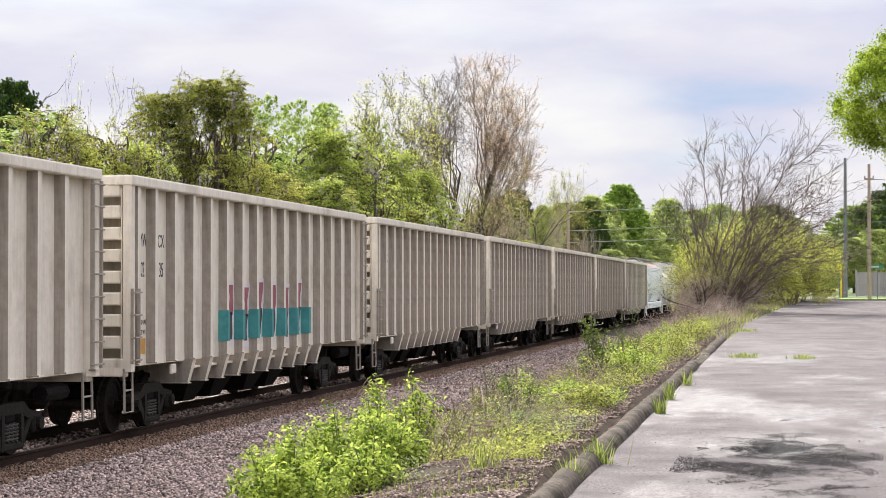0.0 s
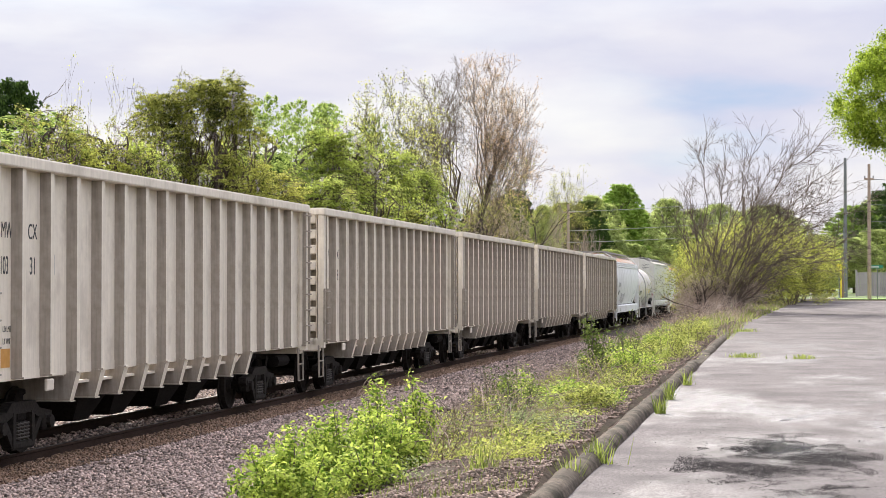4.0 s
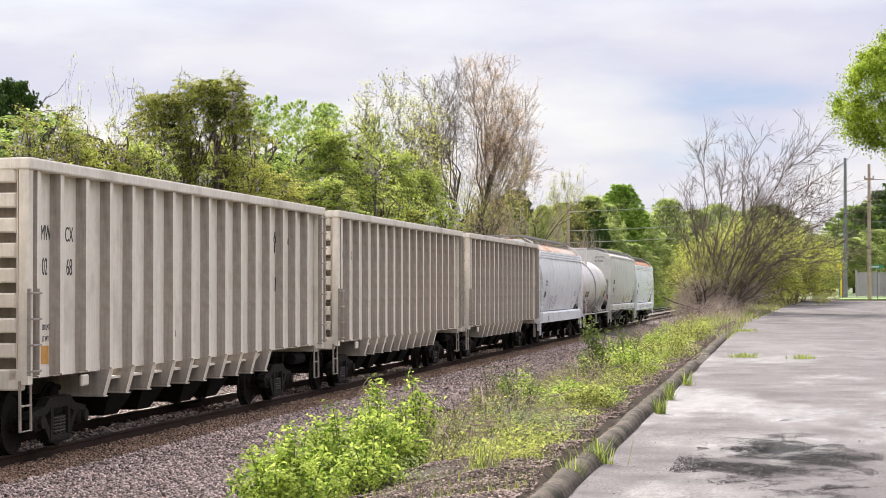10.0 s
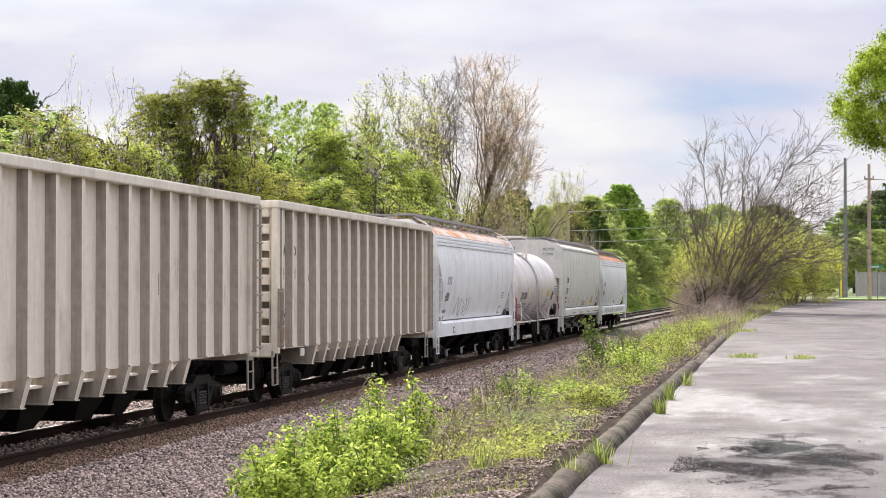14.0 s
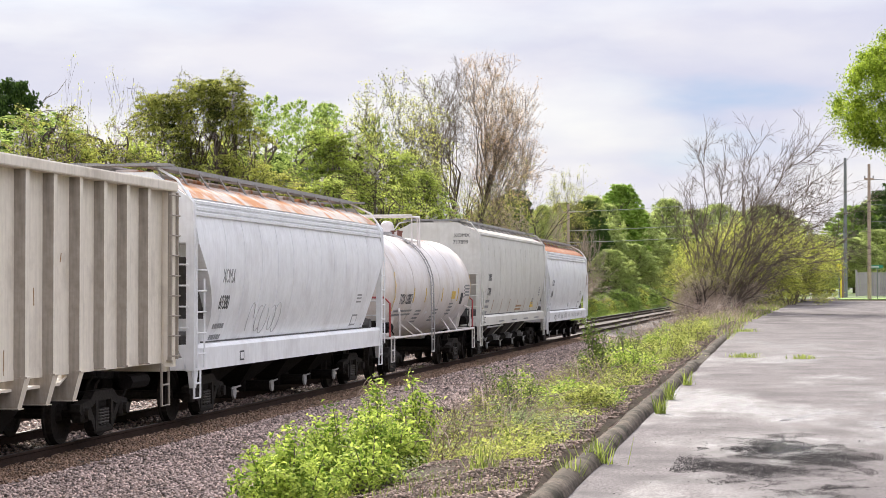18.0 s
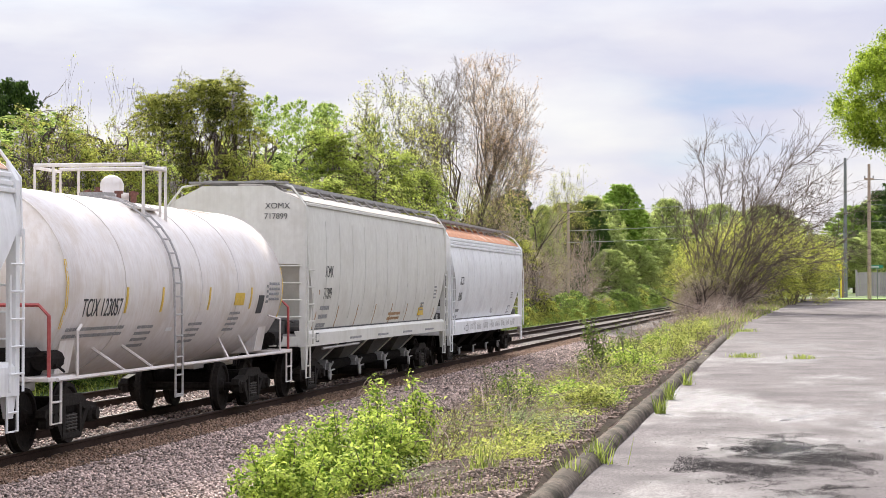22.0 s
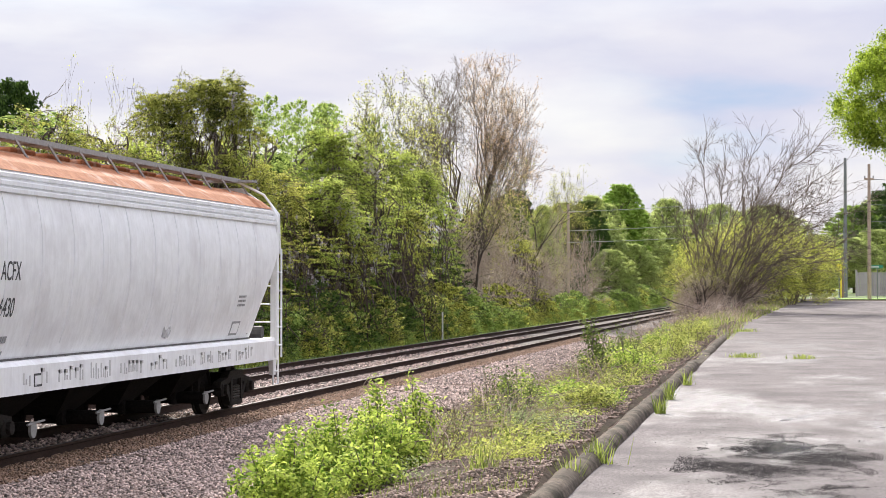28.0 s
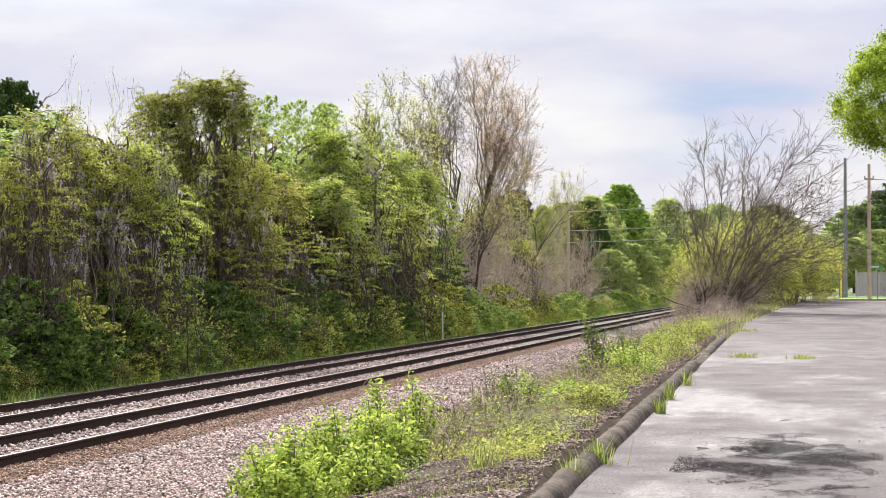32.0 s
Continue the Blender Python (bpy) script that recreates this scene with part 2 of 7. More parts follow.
# ---------------------------------------------------------------- car park
def asphalt():
    """Old asphalt, damp: pale dry patches, dark wet streaks, a dark stain where loose chippings lie."""
    m = surface("wet_asphalt", (0.075, 0.067, 0.065), (0.31, 0.277, 0.272), 0.5, grain=42, stain=0.5, bump=1.0, bump_scale=38, rough_var=0.2, dirt=(0.12, 0.107, 0.106), dirt_at=(0.4, 0.66))
    N, Lk = m.node_tree.nodes, m.node_tree.links
    b = N["Principled BSDF"]
    co, mp, n = N.new("ShaderNodeTexCoord"), N.new("ShaderNodeMapping"), N.new("ShaderNodeTexNoise")
    mp.inputs["Scale"].default_value = (0.42, 0.16, 1.0)
    n.inputs["Scale"].default_value, n.inputs["Detail"].default_value, n.inputs["Roughness"].default_value = 1.6, 7.0, 0.62
    Lk.new(co.outputs["Object"], mp.inputs["Vector"])
    Lk.new(mp.outputs["Vector"], n.inputs["Vector"])
    r = N.new("ShaderNodeValToRGB")
    r.color_ramp.elements[0].position, r.color_ramp.elements[1].position = 0.47, 0.64
    r.color_ramp.elements[0].color, r.color_ramp.elements[1].color = (0, 0, 0, 1), (1, 1, 1, 1)
    Lk.new(n.outputs["Fac"], r.inputs["Fac"])
    sp, near_, wet = N.new("ShaderNodeSeparateXYZ"), N.new("ShaderNodeMapRange"), N.new("ShaderNodeMath")
    near_.inputs["From Min"].default_value, near_.inputs["From Max"].default_value = 70.0, 22.0
    Lk.new(co.outputs["Object"], sp.inputs["Vector"])
    Lk.new(sp.outputs["Y"], near_.inputs["Value"])
    wet.operation = "MULTIPLY"
    Lk.new(r.outputs["Color"], wet.inputs[0])
    Lk.new(near_.outputs["Result"], wet.inputs[1])
    old = b.inputs["Base Color"].links[0].from_socket
    mx = N.new("ShaderNodeMix")
    mx.data_type, mx.blend_type = "RGBA", "MULTIPLY"
    mx.inputs["B"].default_value = (0.6, 0.585, 0.595, 1)
    Lk.new(r.outputs["Color"], mx.inputs["Factor"])
    Lk.new(old, mx.inputs["A"])
    # the stained hollow: an ellipse with a ragged rim
    mp2, d2, n2, sm, st = N.new("ShaderNodeMapping"), N.new("ShaderNodeVectorMath"), N.new("ShaderNodeTexNoise"), N.new("ShaderNodeMath"), N.new("ShaderNodeValToRGB")
    mp2.vector_type = "TEXTURE"
    mp2.inputs["Location"].default_value, mp2.inputs["Scale"].default_value = (-0.1, 18.0, 0.13), (0.75, 2.0, 1.0)
    d2.operation = "LENGTH"
    n2.inputs["Scale"].default_value, n2.inputs["Detail"].default_value = 3.0, 9.0
    Lk.new(co.outputs["Object"], mp2.inputs["Vector"])
    Lk.new(mp2.outputs["Vector"], d2.inputs[0])
    Lk.new(co.outputs["Object"], n2.inputs["Vector"])
    sm.operation = "MULTIPLY_ADD"
    sm.inputs[1].default_value = 1.6
    Lk.new(n2.outputs["Fac"], sm.inputs[0])
    Lk.new(d2.outputs["Value"], sm.inputs[2])
    st.color_ramp.elements[0].position, st.color_ramp.elements[1].position = 0.75, 1.05
    st.color_ramp.elements[0].color, st.color_ramp.elements[1].color = (0.6, 0.59, 0.6, 1), (1, 1, 1, 1)
    half = N.new("ShaderNodeMath")
    half.operation = "MULTIPLY"
    half.inputs[1].default_value = 0.56
    Lk.new(sm.outputs[0], half.inputs[0])
    Lk.new(half.outputs[0], st.inputs["Fac"])
    mx2 = N.new("ShaderNodeMix")
    mx2.data_type, mx2.blend_type = "RGBA", "MULTIPLY"
    mx2.inputs["Factor"].default_value = 1.0
    Lk.new(mx.outputs["Result"], mx2.inputs["A"])
    Lk.new(st.outputs["Color"], mx2.inputs["B"])
    Lk.new(mx2.outputs["Result"], b.inputs["Base Color"])
    rr = N.new("ShaderNodeMapRange")
    rr.inputs["To Min"].default_value, rr.inputs["To Max"].default_value = 0.85, 0.26
    Lk.new(wet.outputs[0], rr.inputs["Value"])
    Lk.new(rr.outputs["Result"], b.inputs["Roughness"])
    gl = N.new("ShaderNodeMapRange")                  # only the wet film shines
    gl.inputs["To Min"].default_value, gl.inputs["To Max"].default_value = 0.1, 0.5
    Lk.new(wet.outputs[0], gl.inputs["Value"])
    Lk.new(gl.outputs["Result"], b.inputs["Specular IOR Level"])
    return m


M_ASPHALT = asphalt()


def lot_left(y):
    """The car park's edge by the verge: along the kerb, then drifting away from the tracks."""
    return KERB_X + 0.02 + 1.3 * smooth01(58, 112, y)


def car_park():
    ys = [-60, -20, 0] + [8 + 2 * i for i in range(57)]
    v, f, n = [], [], 9
    for y in ys:
        for i in range(n):
            x0 = lot_left(y) + (0.25 * noise.noise((0, y * 0.4, 2)) if y > 53 else 0)
            v.append((x0 + (5.9 - x0) * i / (n - 1), y, lot_z(y)))
    f = [(j * n + i, j * n + i + 1, (j + 1) * n + i + 1, (j + 1) * n + i) for j in range(len(ys) - 1) for i in range(n - 1)]
    ob = new("road", mesh_np("car_park", v, f, M_ASPHALT, True))
    tagged(ob, "worn damp grey asphalt of an empty car park", "car park", kind="structure")


car_park()


def kept(y):
    """How much of the kerb still stands: it is worn away for a stretch, and lower beyond it."""
    return 1 - smooth01(35.5, 37.2, y) * (1 - 0.75 * smooth01(40.0, 41.5, y))


def kerb():
    k = thing("kerb", "weathered concrete kerb with a rounded top", "kerb", kind="structure")
    prof = [(-0.19, -0.25), (-0.19, 0.03), (-0.17, 0.07), (-0.13, 0.095), (-0.08, 0.1), (-0.035, 0.085), (0.0, 0.045), (0.03, -0.02), (0.03, -0.25)]
    y = 6.0
    i = 0
    while y < 53:
        ln = 3.0
        s = Shape()
        rings = []
        for t in [0.004] + [0.25 * j for j in range(1, 12)] + [ln - 0.004]:
            rings.append([(KERB_X + px + 0.03 * noise.noise((0, (y + t) * 0.6, 3)) + 0.006 * noise.noise((px * 20, (y + t) * 2.5, 3)), y + t, lot_z(y + t) + pz * (1 if pz < 0 else kept(y + t)) + 0.012 * noise.noise((5, (y + t) * 0.8, px * 6)) + 0.006 * noise.noise((px * 20, (y + t) * 3, 9))) for px, pz in prof])
        s.loft(rings, False)
        part("kerbstone", s, M_KERB, k, smooth=True)
        y += ln
        i += 1


kerb()


# ---------------------------------------------------------------- tracks
BED_X = [-18.5, -18.0, -17.4, -16.57, -15.85, -15.13, -14.4, -13.7, -13.0, -12.35, -11.6, -10.9, -10.3, -9.9, -9.4, -8.4, -7.2, -6.3, -5.7]
BED_Z = [-1.22, -1.12, -1.05, -1.045, -1.045, -1.045, -1.03, -0.98, -0.93, -0.905, -0.905, -0.905, -0.905, -0.93, -0.96, -1.01, -1.05, -1.1, -1.25]


def ballast_bed():
    ys = [-230 + 10 * i for i in range(24)] + [10 + 0.6 * i for i in range(100)] + [70 + 2 * i for i in range(50)] + [170 + 10 * i for i in range(40)]
    v = [(x, y, z + 0.03 * noise.noise((x * 1.5, y * 1.5, 9))) for y in ys for x, z in zip(BED_X, BED_Z)]
    n = len(BED_X)
    f = [(j * n + i, j * n + i + 1, (j + 1) * n + i + 1, (j + 1) * n + i) for j in range(len(ys) - 1) for i in range(n - 1)]
    ob = new("ballast_bed", mesh_np("ballast_bed", v, f, M_BALLAST, True))
    tagged(ob, "pinkish grey crushed stone ballast bed under the tracks", "ballast", kind="structure")


ballast_bed()

RAIL_PROFILE = [(-0.07, -0.03), (0.07, -0.03), (0.07, 0.0), (0.014, 0.02), (0.010, 0.125), (0.036, 0.14), (0.036, 0.168), (0.028, 0.175), (-0.028, 0.175), (-0.036, 0.168), (-0.036, 0.14), (-0.010, 0.125), (-0.014, 0.02), (-0.07, 0.0)]


def track(x, z, label):
    t = thing("railway_track", label, "railway track", "tracks", "structure", (x, 0, z))
    for side in (-1, 1):
        s = Shape().prism([(px + side * GAUGE, pz - 0.175) for px, pz in RAIL_PROFILE], "y", -230, 560)
        r = part("rail", s, M_RAIL, t, "rusty steel rail with a worn head")
        part("rail_head", Shape().box(side * GAUGE - 0.026, side * GAUGE + 0.026, -230, 560, 0.0005, 0.002), M_RAILTOP, r)
    tie = Shape().box(-1.3, 1.3, -0.11, 0.11, -0.36, -0.168, 0.012).mesh("tie", M_TIE)
    for i in range(290):
        part("tie", tie, M_TIE, t, at=(random.uniform(-0.04, 0.04), 18 + i * 0.53, random.uniform(-0.012, 0.004)), rot=(0, 0, random.uniform(-1.2, 1.2)))
    s = Shape()
    for i in range(300):
        y = 18 - (i + 1) * 0.53 if i < 120 else 18 + (170 + i) * 0.53
        s.box(-1.3, 1.3, y - 0.11, y + 0.11, -0.36, -0.168)
    tagged(part("far_ties", s, M_TIE, t), kind="stuff")


track(TRACK, RAIL_Z, "near railway track with rusty rails on wooden ties")
track(TRACK2, RAIL2_Z, "far railway track with rusty rails on wooden ties")


# ---------------------------------------------------------------- plants
M_BARK = surface("bark", (0.07, 0.055, 0.042), (0.2, 0.165, 0.135), 0.9, grain=18, stain=2.0, bump=0.6)
M_VINE_WOOD = surface("vine_wood", (0.035, 0.026, 0.02), (0.12, 0.09, 0.07), 0.9, grain=18, stain=2.0, bump=0.5)
M_TANGLE = surface("vine_tangle", (0.045, 0.032, 0.025), (0.24, 0.18, 0.142), 0.9, grain=3, stain=1.2, bump=0.3, island=0.5)
M_DEAD_VINE = surface("dead_vine", (0.13, 0.09, 0.065), (0.34, 0.25, 0.19), 0.9, grain=14, stain=1.2, bump=0.3)
M_TWIG = surface("bare_twig", (0.085, 0.062, 0.048), (0.24, 0.185, 0.145), 0.9, grain=18, stain=2.0, bump=0.3)
M_TWIG_DARK = surface("dark_twig", (0.055, 0.04, 0.03), (0.16, 0.12, 0.09), 0.9, grain=18, stain=2.0, bump=0.3)
M_TANGLE_PALE = surface("dead_cane", (0.14, 0.095, 0.07), (0.56, 0.43, 0.35), 0.9, grain=6, stain=1.2, bump=0.2, island=0.6)
M_TWIG_GREY = surface("dry_twig", (0.33, 0.255, 0.2), (0.6, 0.495, 0.4), 0.9, grain=18, stain=2.0, bump=0.3)
M_LEAF_VINE = leaf_material("vine_leaf", (0.045, 0.065, 0.018), (0.82, 0.82, 0.2), 0.6)
M_LEAF_COLUMN = leaf_material("column_vine_leaf", (0.03, 0.045, 0.015), (0.6, 0.62, 0.14), 0.55)
M_LEAF_LIME = leaf_material("lime_vine_leaf", (0.06, 0.09, 0.025), (0.74, 0.84, 0.2), 0.62)
M_LEAF_OLIVE = leaf_material("olive_leaf", (0.13, 0.15, 0.03), (0.66, 0.68, 0.16), 0.58)
M_LEAF_ROAD = leaf_material("roadside_leaf", (0.13, 0.2, 0.02), (0.5, 0.62, 0.08), 0.55)
M_LEAF_LIGHT = leaf_material("spring_leaf", (0.14, 0.22, 0.05), (0.58, 0.7, 0.2), 0.6)
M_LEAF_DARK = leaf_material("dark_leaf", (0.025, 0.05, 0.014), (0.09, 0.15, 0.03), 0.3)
M_LEAF_SHRUB = leaf_material("shrub_leaf", (0.03, 0.06, 0.016), (0.22, 0.32, 0.07), 0.4)
M_LEAF_BRIGHT = leaf_material("bright_leaf", (0.15, 0.25, 0.04), (0.5, 0.66, 0.15), 0.6)
M_LEAF_BUSH = leaf_material("bush_leaf", (0.1, 0.19, 0.022), (0.68, 0.78, 0.17), 0.52)
# paler than nearer leaves: distance haze put into the colour
M_LEAF_FAR = leaf_material("far_leaf", (0.15, 0.2, 0.06), (0.68, 0.76, 0.28), 0.64)
M_BUD = leaf_material("bud", (0.4, 0.26, 0.15), (0.8, 0.6, 0.38), 0.5)
M_BLOSSOM = leaf_material("wisteria_blossom", (0.34, 0.3, 0.32), (0.62, 0.57, 0.6), 0.4)
M_GRASS = leaf_material("grass_blade", (0.1, 0.15, 0.02), (0.46, 0.52, 0.13), 0.4)
M_STRAW = leaf_material("dry_stalk", (0.24, 0.18, 0.12), (0.52, 0.42, 0.31), 0.2)


def leaf_quads(rng, centres, normals, size, droop=0.0, ratio=0.55):
    """Diamond leaves with a fold: an array (n, 4, 3)."""
    n = len(centres)
    d = rng.normal(size=(n, 3))
    d[:, 2] -= droop
    nrm = normals + 0.7 * rng.normal(size=(n, 3))
    nrm /= np.linalg.norm(nrm, axis=1)[:, None] + 1e-9
    d -= nrm * (d * nrm).sum(1)[:, None]
    d /= np.linalg.norm(d, axis=1)[:, None] + 1e-9
    w = np.cross(nrm, d)
    s = (size * rng.uniform(0.6, 1.35, n))[:, None]
    fold = nrm * s * 0.16
    return np.stack([centres - d * s * 0.5, centres + w * s * ratio * 0.5 + fold, centres + d * s * 0.55, centres - w * s * ratio * 0.5 + fold], 1)


def clump_points(rng, centres, radii, counts, flat=0.6, shell=0.5):
    """Points in flattened clumps, denser towards the outside, with outward normals."""
    pts, nrm = [], []
    for c, r, k in zip(centres, radii, counts):
        u = rng.normal(size=(k, 3))
        u /= np.linalg.norm(u, axis=1)[:, None]
        rad = r * (shell + (1 - shell) * rng.random(k)) * (1 + 0.25 * rng.normal(size=k))
        p = u * rad[:, None]
        p[:, 2] *= flat
        pts.append(p + c)
        nrm.append(u + np.array([0, 0, 0.6]))
    return np.concatenate(pts), np.concatenate(nrm)


def grow(s, rng, p, d, length, radius, level, tips, spread=0.6, ups=0.15, kids=(3, 5), sides=5, segs=4, wander=0.16, thin=0.010):
    """A branch that bends, tapers and forks."""
    pts, rad = [Vector(p)], [radius]
    d = Vector(d).normalized()
    for k in range(segs):
        d = (d + Vector(rng.normal(size=3)) * wander + Vector((0, 0, ups))).normalized()
        pts.append(pts[-1] + d * length / segs)
        rad.append(max(thin, radius * (1 - 0.75 * (k + 1) / segs)))
    s.tube(pts, rad, sides, caps=False)
    tips.append((pts[-1], level))
    if level <= 0:
        return
    for _ in range(int(rng.integers(kids[0], kids[1] + 1))):
        t = rng.uniform(0.35, 1.0)
        i = min(segs - 1, int(t * segs))
        q = pts[i].lerp(pts[i + 1], t * segs - i)
        axis = Vector(rng.normal(size=3)).cross(d).normalized()
        nd = (d + axis * spread * rng.uniform(0.7, 1.4)).normalized()
        grow(s, rng, q, nd, length * rng.uniform(0.5, 0.75), max(0.005, rad[i] * 0.62), level - 1, tips, spread, ups, kids, max(3, sides - 1), max(2, segs - 1), wander, thin)


def wood_mesh(name, s, material):
    me = bpy.data.meshes.new(name)
    me.from_pydata(s.v, [], s.f)
    me.materials.append(material)
    me.shade_smooth()
    return me


def leafy_tree(seed, h, w, leaf_mat, leaf=0.16, density=1.0, name="tree", label="", open_=0.5, group="", low=0.12, trunk_mat=None, clump=1.0, flat=0.55, under=0.0):
    """Trunk and limbs, and a crown of small leaves in flattened sprays."""
    rng = np.random.default_rng(seed)
    t = thing(name, label, "tree", group)
    s, tips = Shape(), []
    r0 = 0.02 * h
    top = Vector((rng.normal() * 0.05 * h, rng.normal() * 0.05 * h, h * 0.8))
    pts = [Vector((0, 0, -0.4)), Vector((rng.normal() * 0.15, rng.normal() * 0.15, h * 0.3)), Vector((top.x * 0.6, top.y * 0.6, h * 0.55)), top]
    s.tube(pts, [r0 * 1.3, r0, r0 * 0.6, r0 * 0.2], 7)
    for i in range(int(6 + h * 0.5)):
        z = rng.uniform(0.25, 0.95) * h * 0.85
        a = rng.uniform(0, 6.28)
        grow(s, rng, (top.x * z / h, top.y * z / h, z), (math.cos(a), math.sin(a), 0.5), w * (0.42 * rng.uniform(0.6, 1.1)), r0 * 0.35, 1, tips, sides=4, segs=3)
    part("trunk", wood_mesh("trunk", s, trunk_mat or M_BARK), None, t)
    n = int(150 + h * w * 4)
    cs, rs = [], []
    for i in range(n):
        z = low + (1 - low) * rng.random() ** 0.85
        prof = math.sin(min(1.0, (1.08 - z) / 0.42) * 1.57)
        if under:
            prof *= min(1.0, 0.25 + (z - low) / under)
        a = rng.uniform(0, 6.28)
        rr = w * 0.46 * prof * (0.3 + 0.7 * rng.random() ** 0.4)
        bulge = 1 + 0.25 * math.sin(a * 3 + seed)
        cs.append(np.array([math.cos(a) * rr * bulge + top.x * z, math.sin(a) * rr * bulge + top.y * z, z * h * 0.97]))
        rs.append(clump * w * rng.uniform(0.045, 0.085) * (1.15 - 0.5 * z))
    for k in range(4):
        cs.append(np.array([top.x + rng.normal() * 0.1, top.y + rng.normal() * 0.1, h * (0.86 + 0.035 * k)]))
        rs.append(w * (0.13 - 0.02 * k))
    cs, rs = np.array(cs), np.array(rs)
    cnt = np.maximum(18, (density * 240 * (rs / 0.6) ** 2)).astype(int)
    p, nn = clump_points(rng, cs, rs, cnt, flat, open_)
    q = leaf_quads(rng, p, nn, leaf, 0.4)
    part("crown", quads("crown", q, leaf_mat), None, t)
    t["h"], t["w"] = h, w
    return t


def bare_tree(seed, h, w, label, buds=0.0, name="tree", stems=1, lean=(0, 0), levels=4, mat=None, spread=0.6, kids=(3, 5), bud_mat=None, ups=0.13, first=0.42, r0=None):
    rng = np.random.default_rng(seed)
    t = thing(name, label, "tree")
    s, tips = Shape(), []
    r0 = r0 or 0.014 * h
    for k in range(stems):
        a = 6.28 * k / max(1, stems) + rng.uniform(0, 1)
        d = Vector((lean[0] + (0.3 * math.cos(a) if stems > 1 else 0), lean[1] + (0.3 * math.sin(a) if stems > 1 else 0), 1))
        grow(s, rng, (0.15 * math.cos(a) * (stems > 1), 0.15 * math.sin(a) * (stems > 1), -0.3), d, h * first * rng.uniform(0.9, 1.15), r0, levels, tips, spread, ups, kids, 6, 4, 0.1)
    z1 = max(v[2] for v in s.v)
    s.v = [(v[0] * 1.0, v[1], v[2] * h / z1) for v in s.v]
    part("trunk", wood_mesh("trunk", s, mat or M_TWIG), None, t)
    if buds > 0:
        c = np.array([(p.x, p.y, p.z * h / z1) for p, lv in tips if lv <= 1])
        c = np.repeat(c, max(1, int(buds)), 0) + rng.normal(size=(len(c) * max(1, int(buds)), 3)) * 0.22
        if buds < 1:
            c = c[rng.random(len(c)) < buds]
        part("crown", quads("crown", leaf_quads(rng, c, rng.normal(size=c.shape), 0.11), bud_mat or M_BUD), None, t, "sparse opening buds")
    rad = sorted(math.hypot(v[0] - 0.5 * lean[0] * h, v[1]) for v in s.v)
    t["h"], t["w"] = h, 2 * rad[int(len(rad) * 0.93)]
    return t


def scaled_copy(ob, x, y, z, rz, sx, sz):
    c = copy_thing(ob, pose(x, y, z, 0, 0, rz))
    c.scale = (sx, sx, sz)
    return c


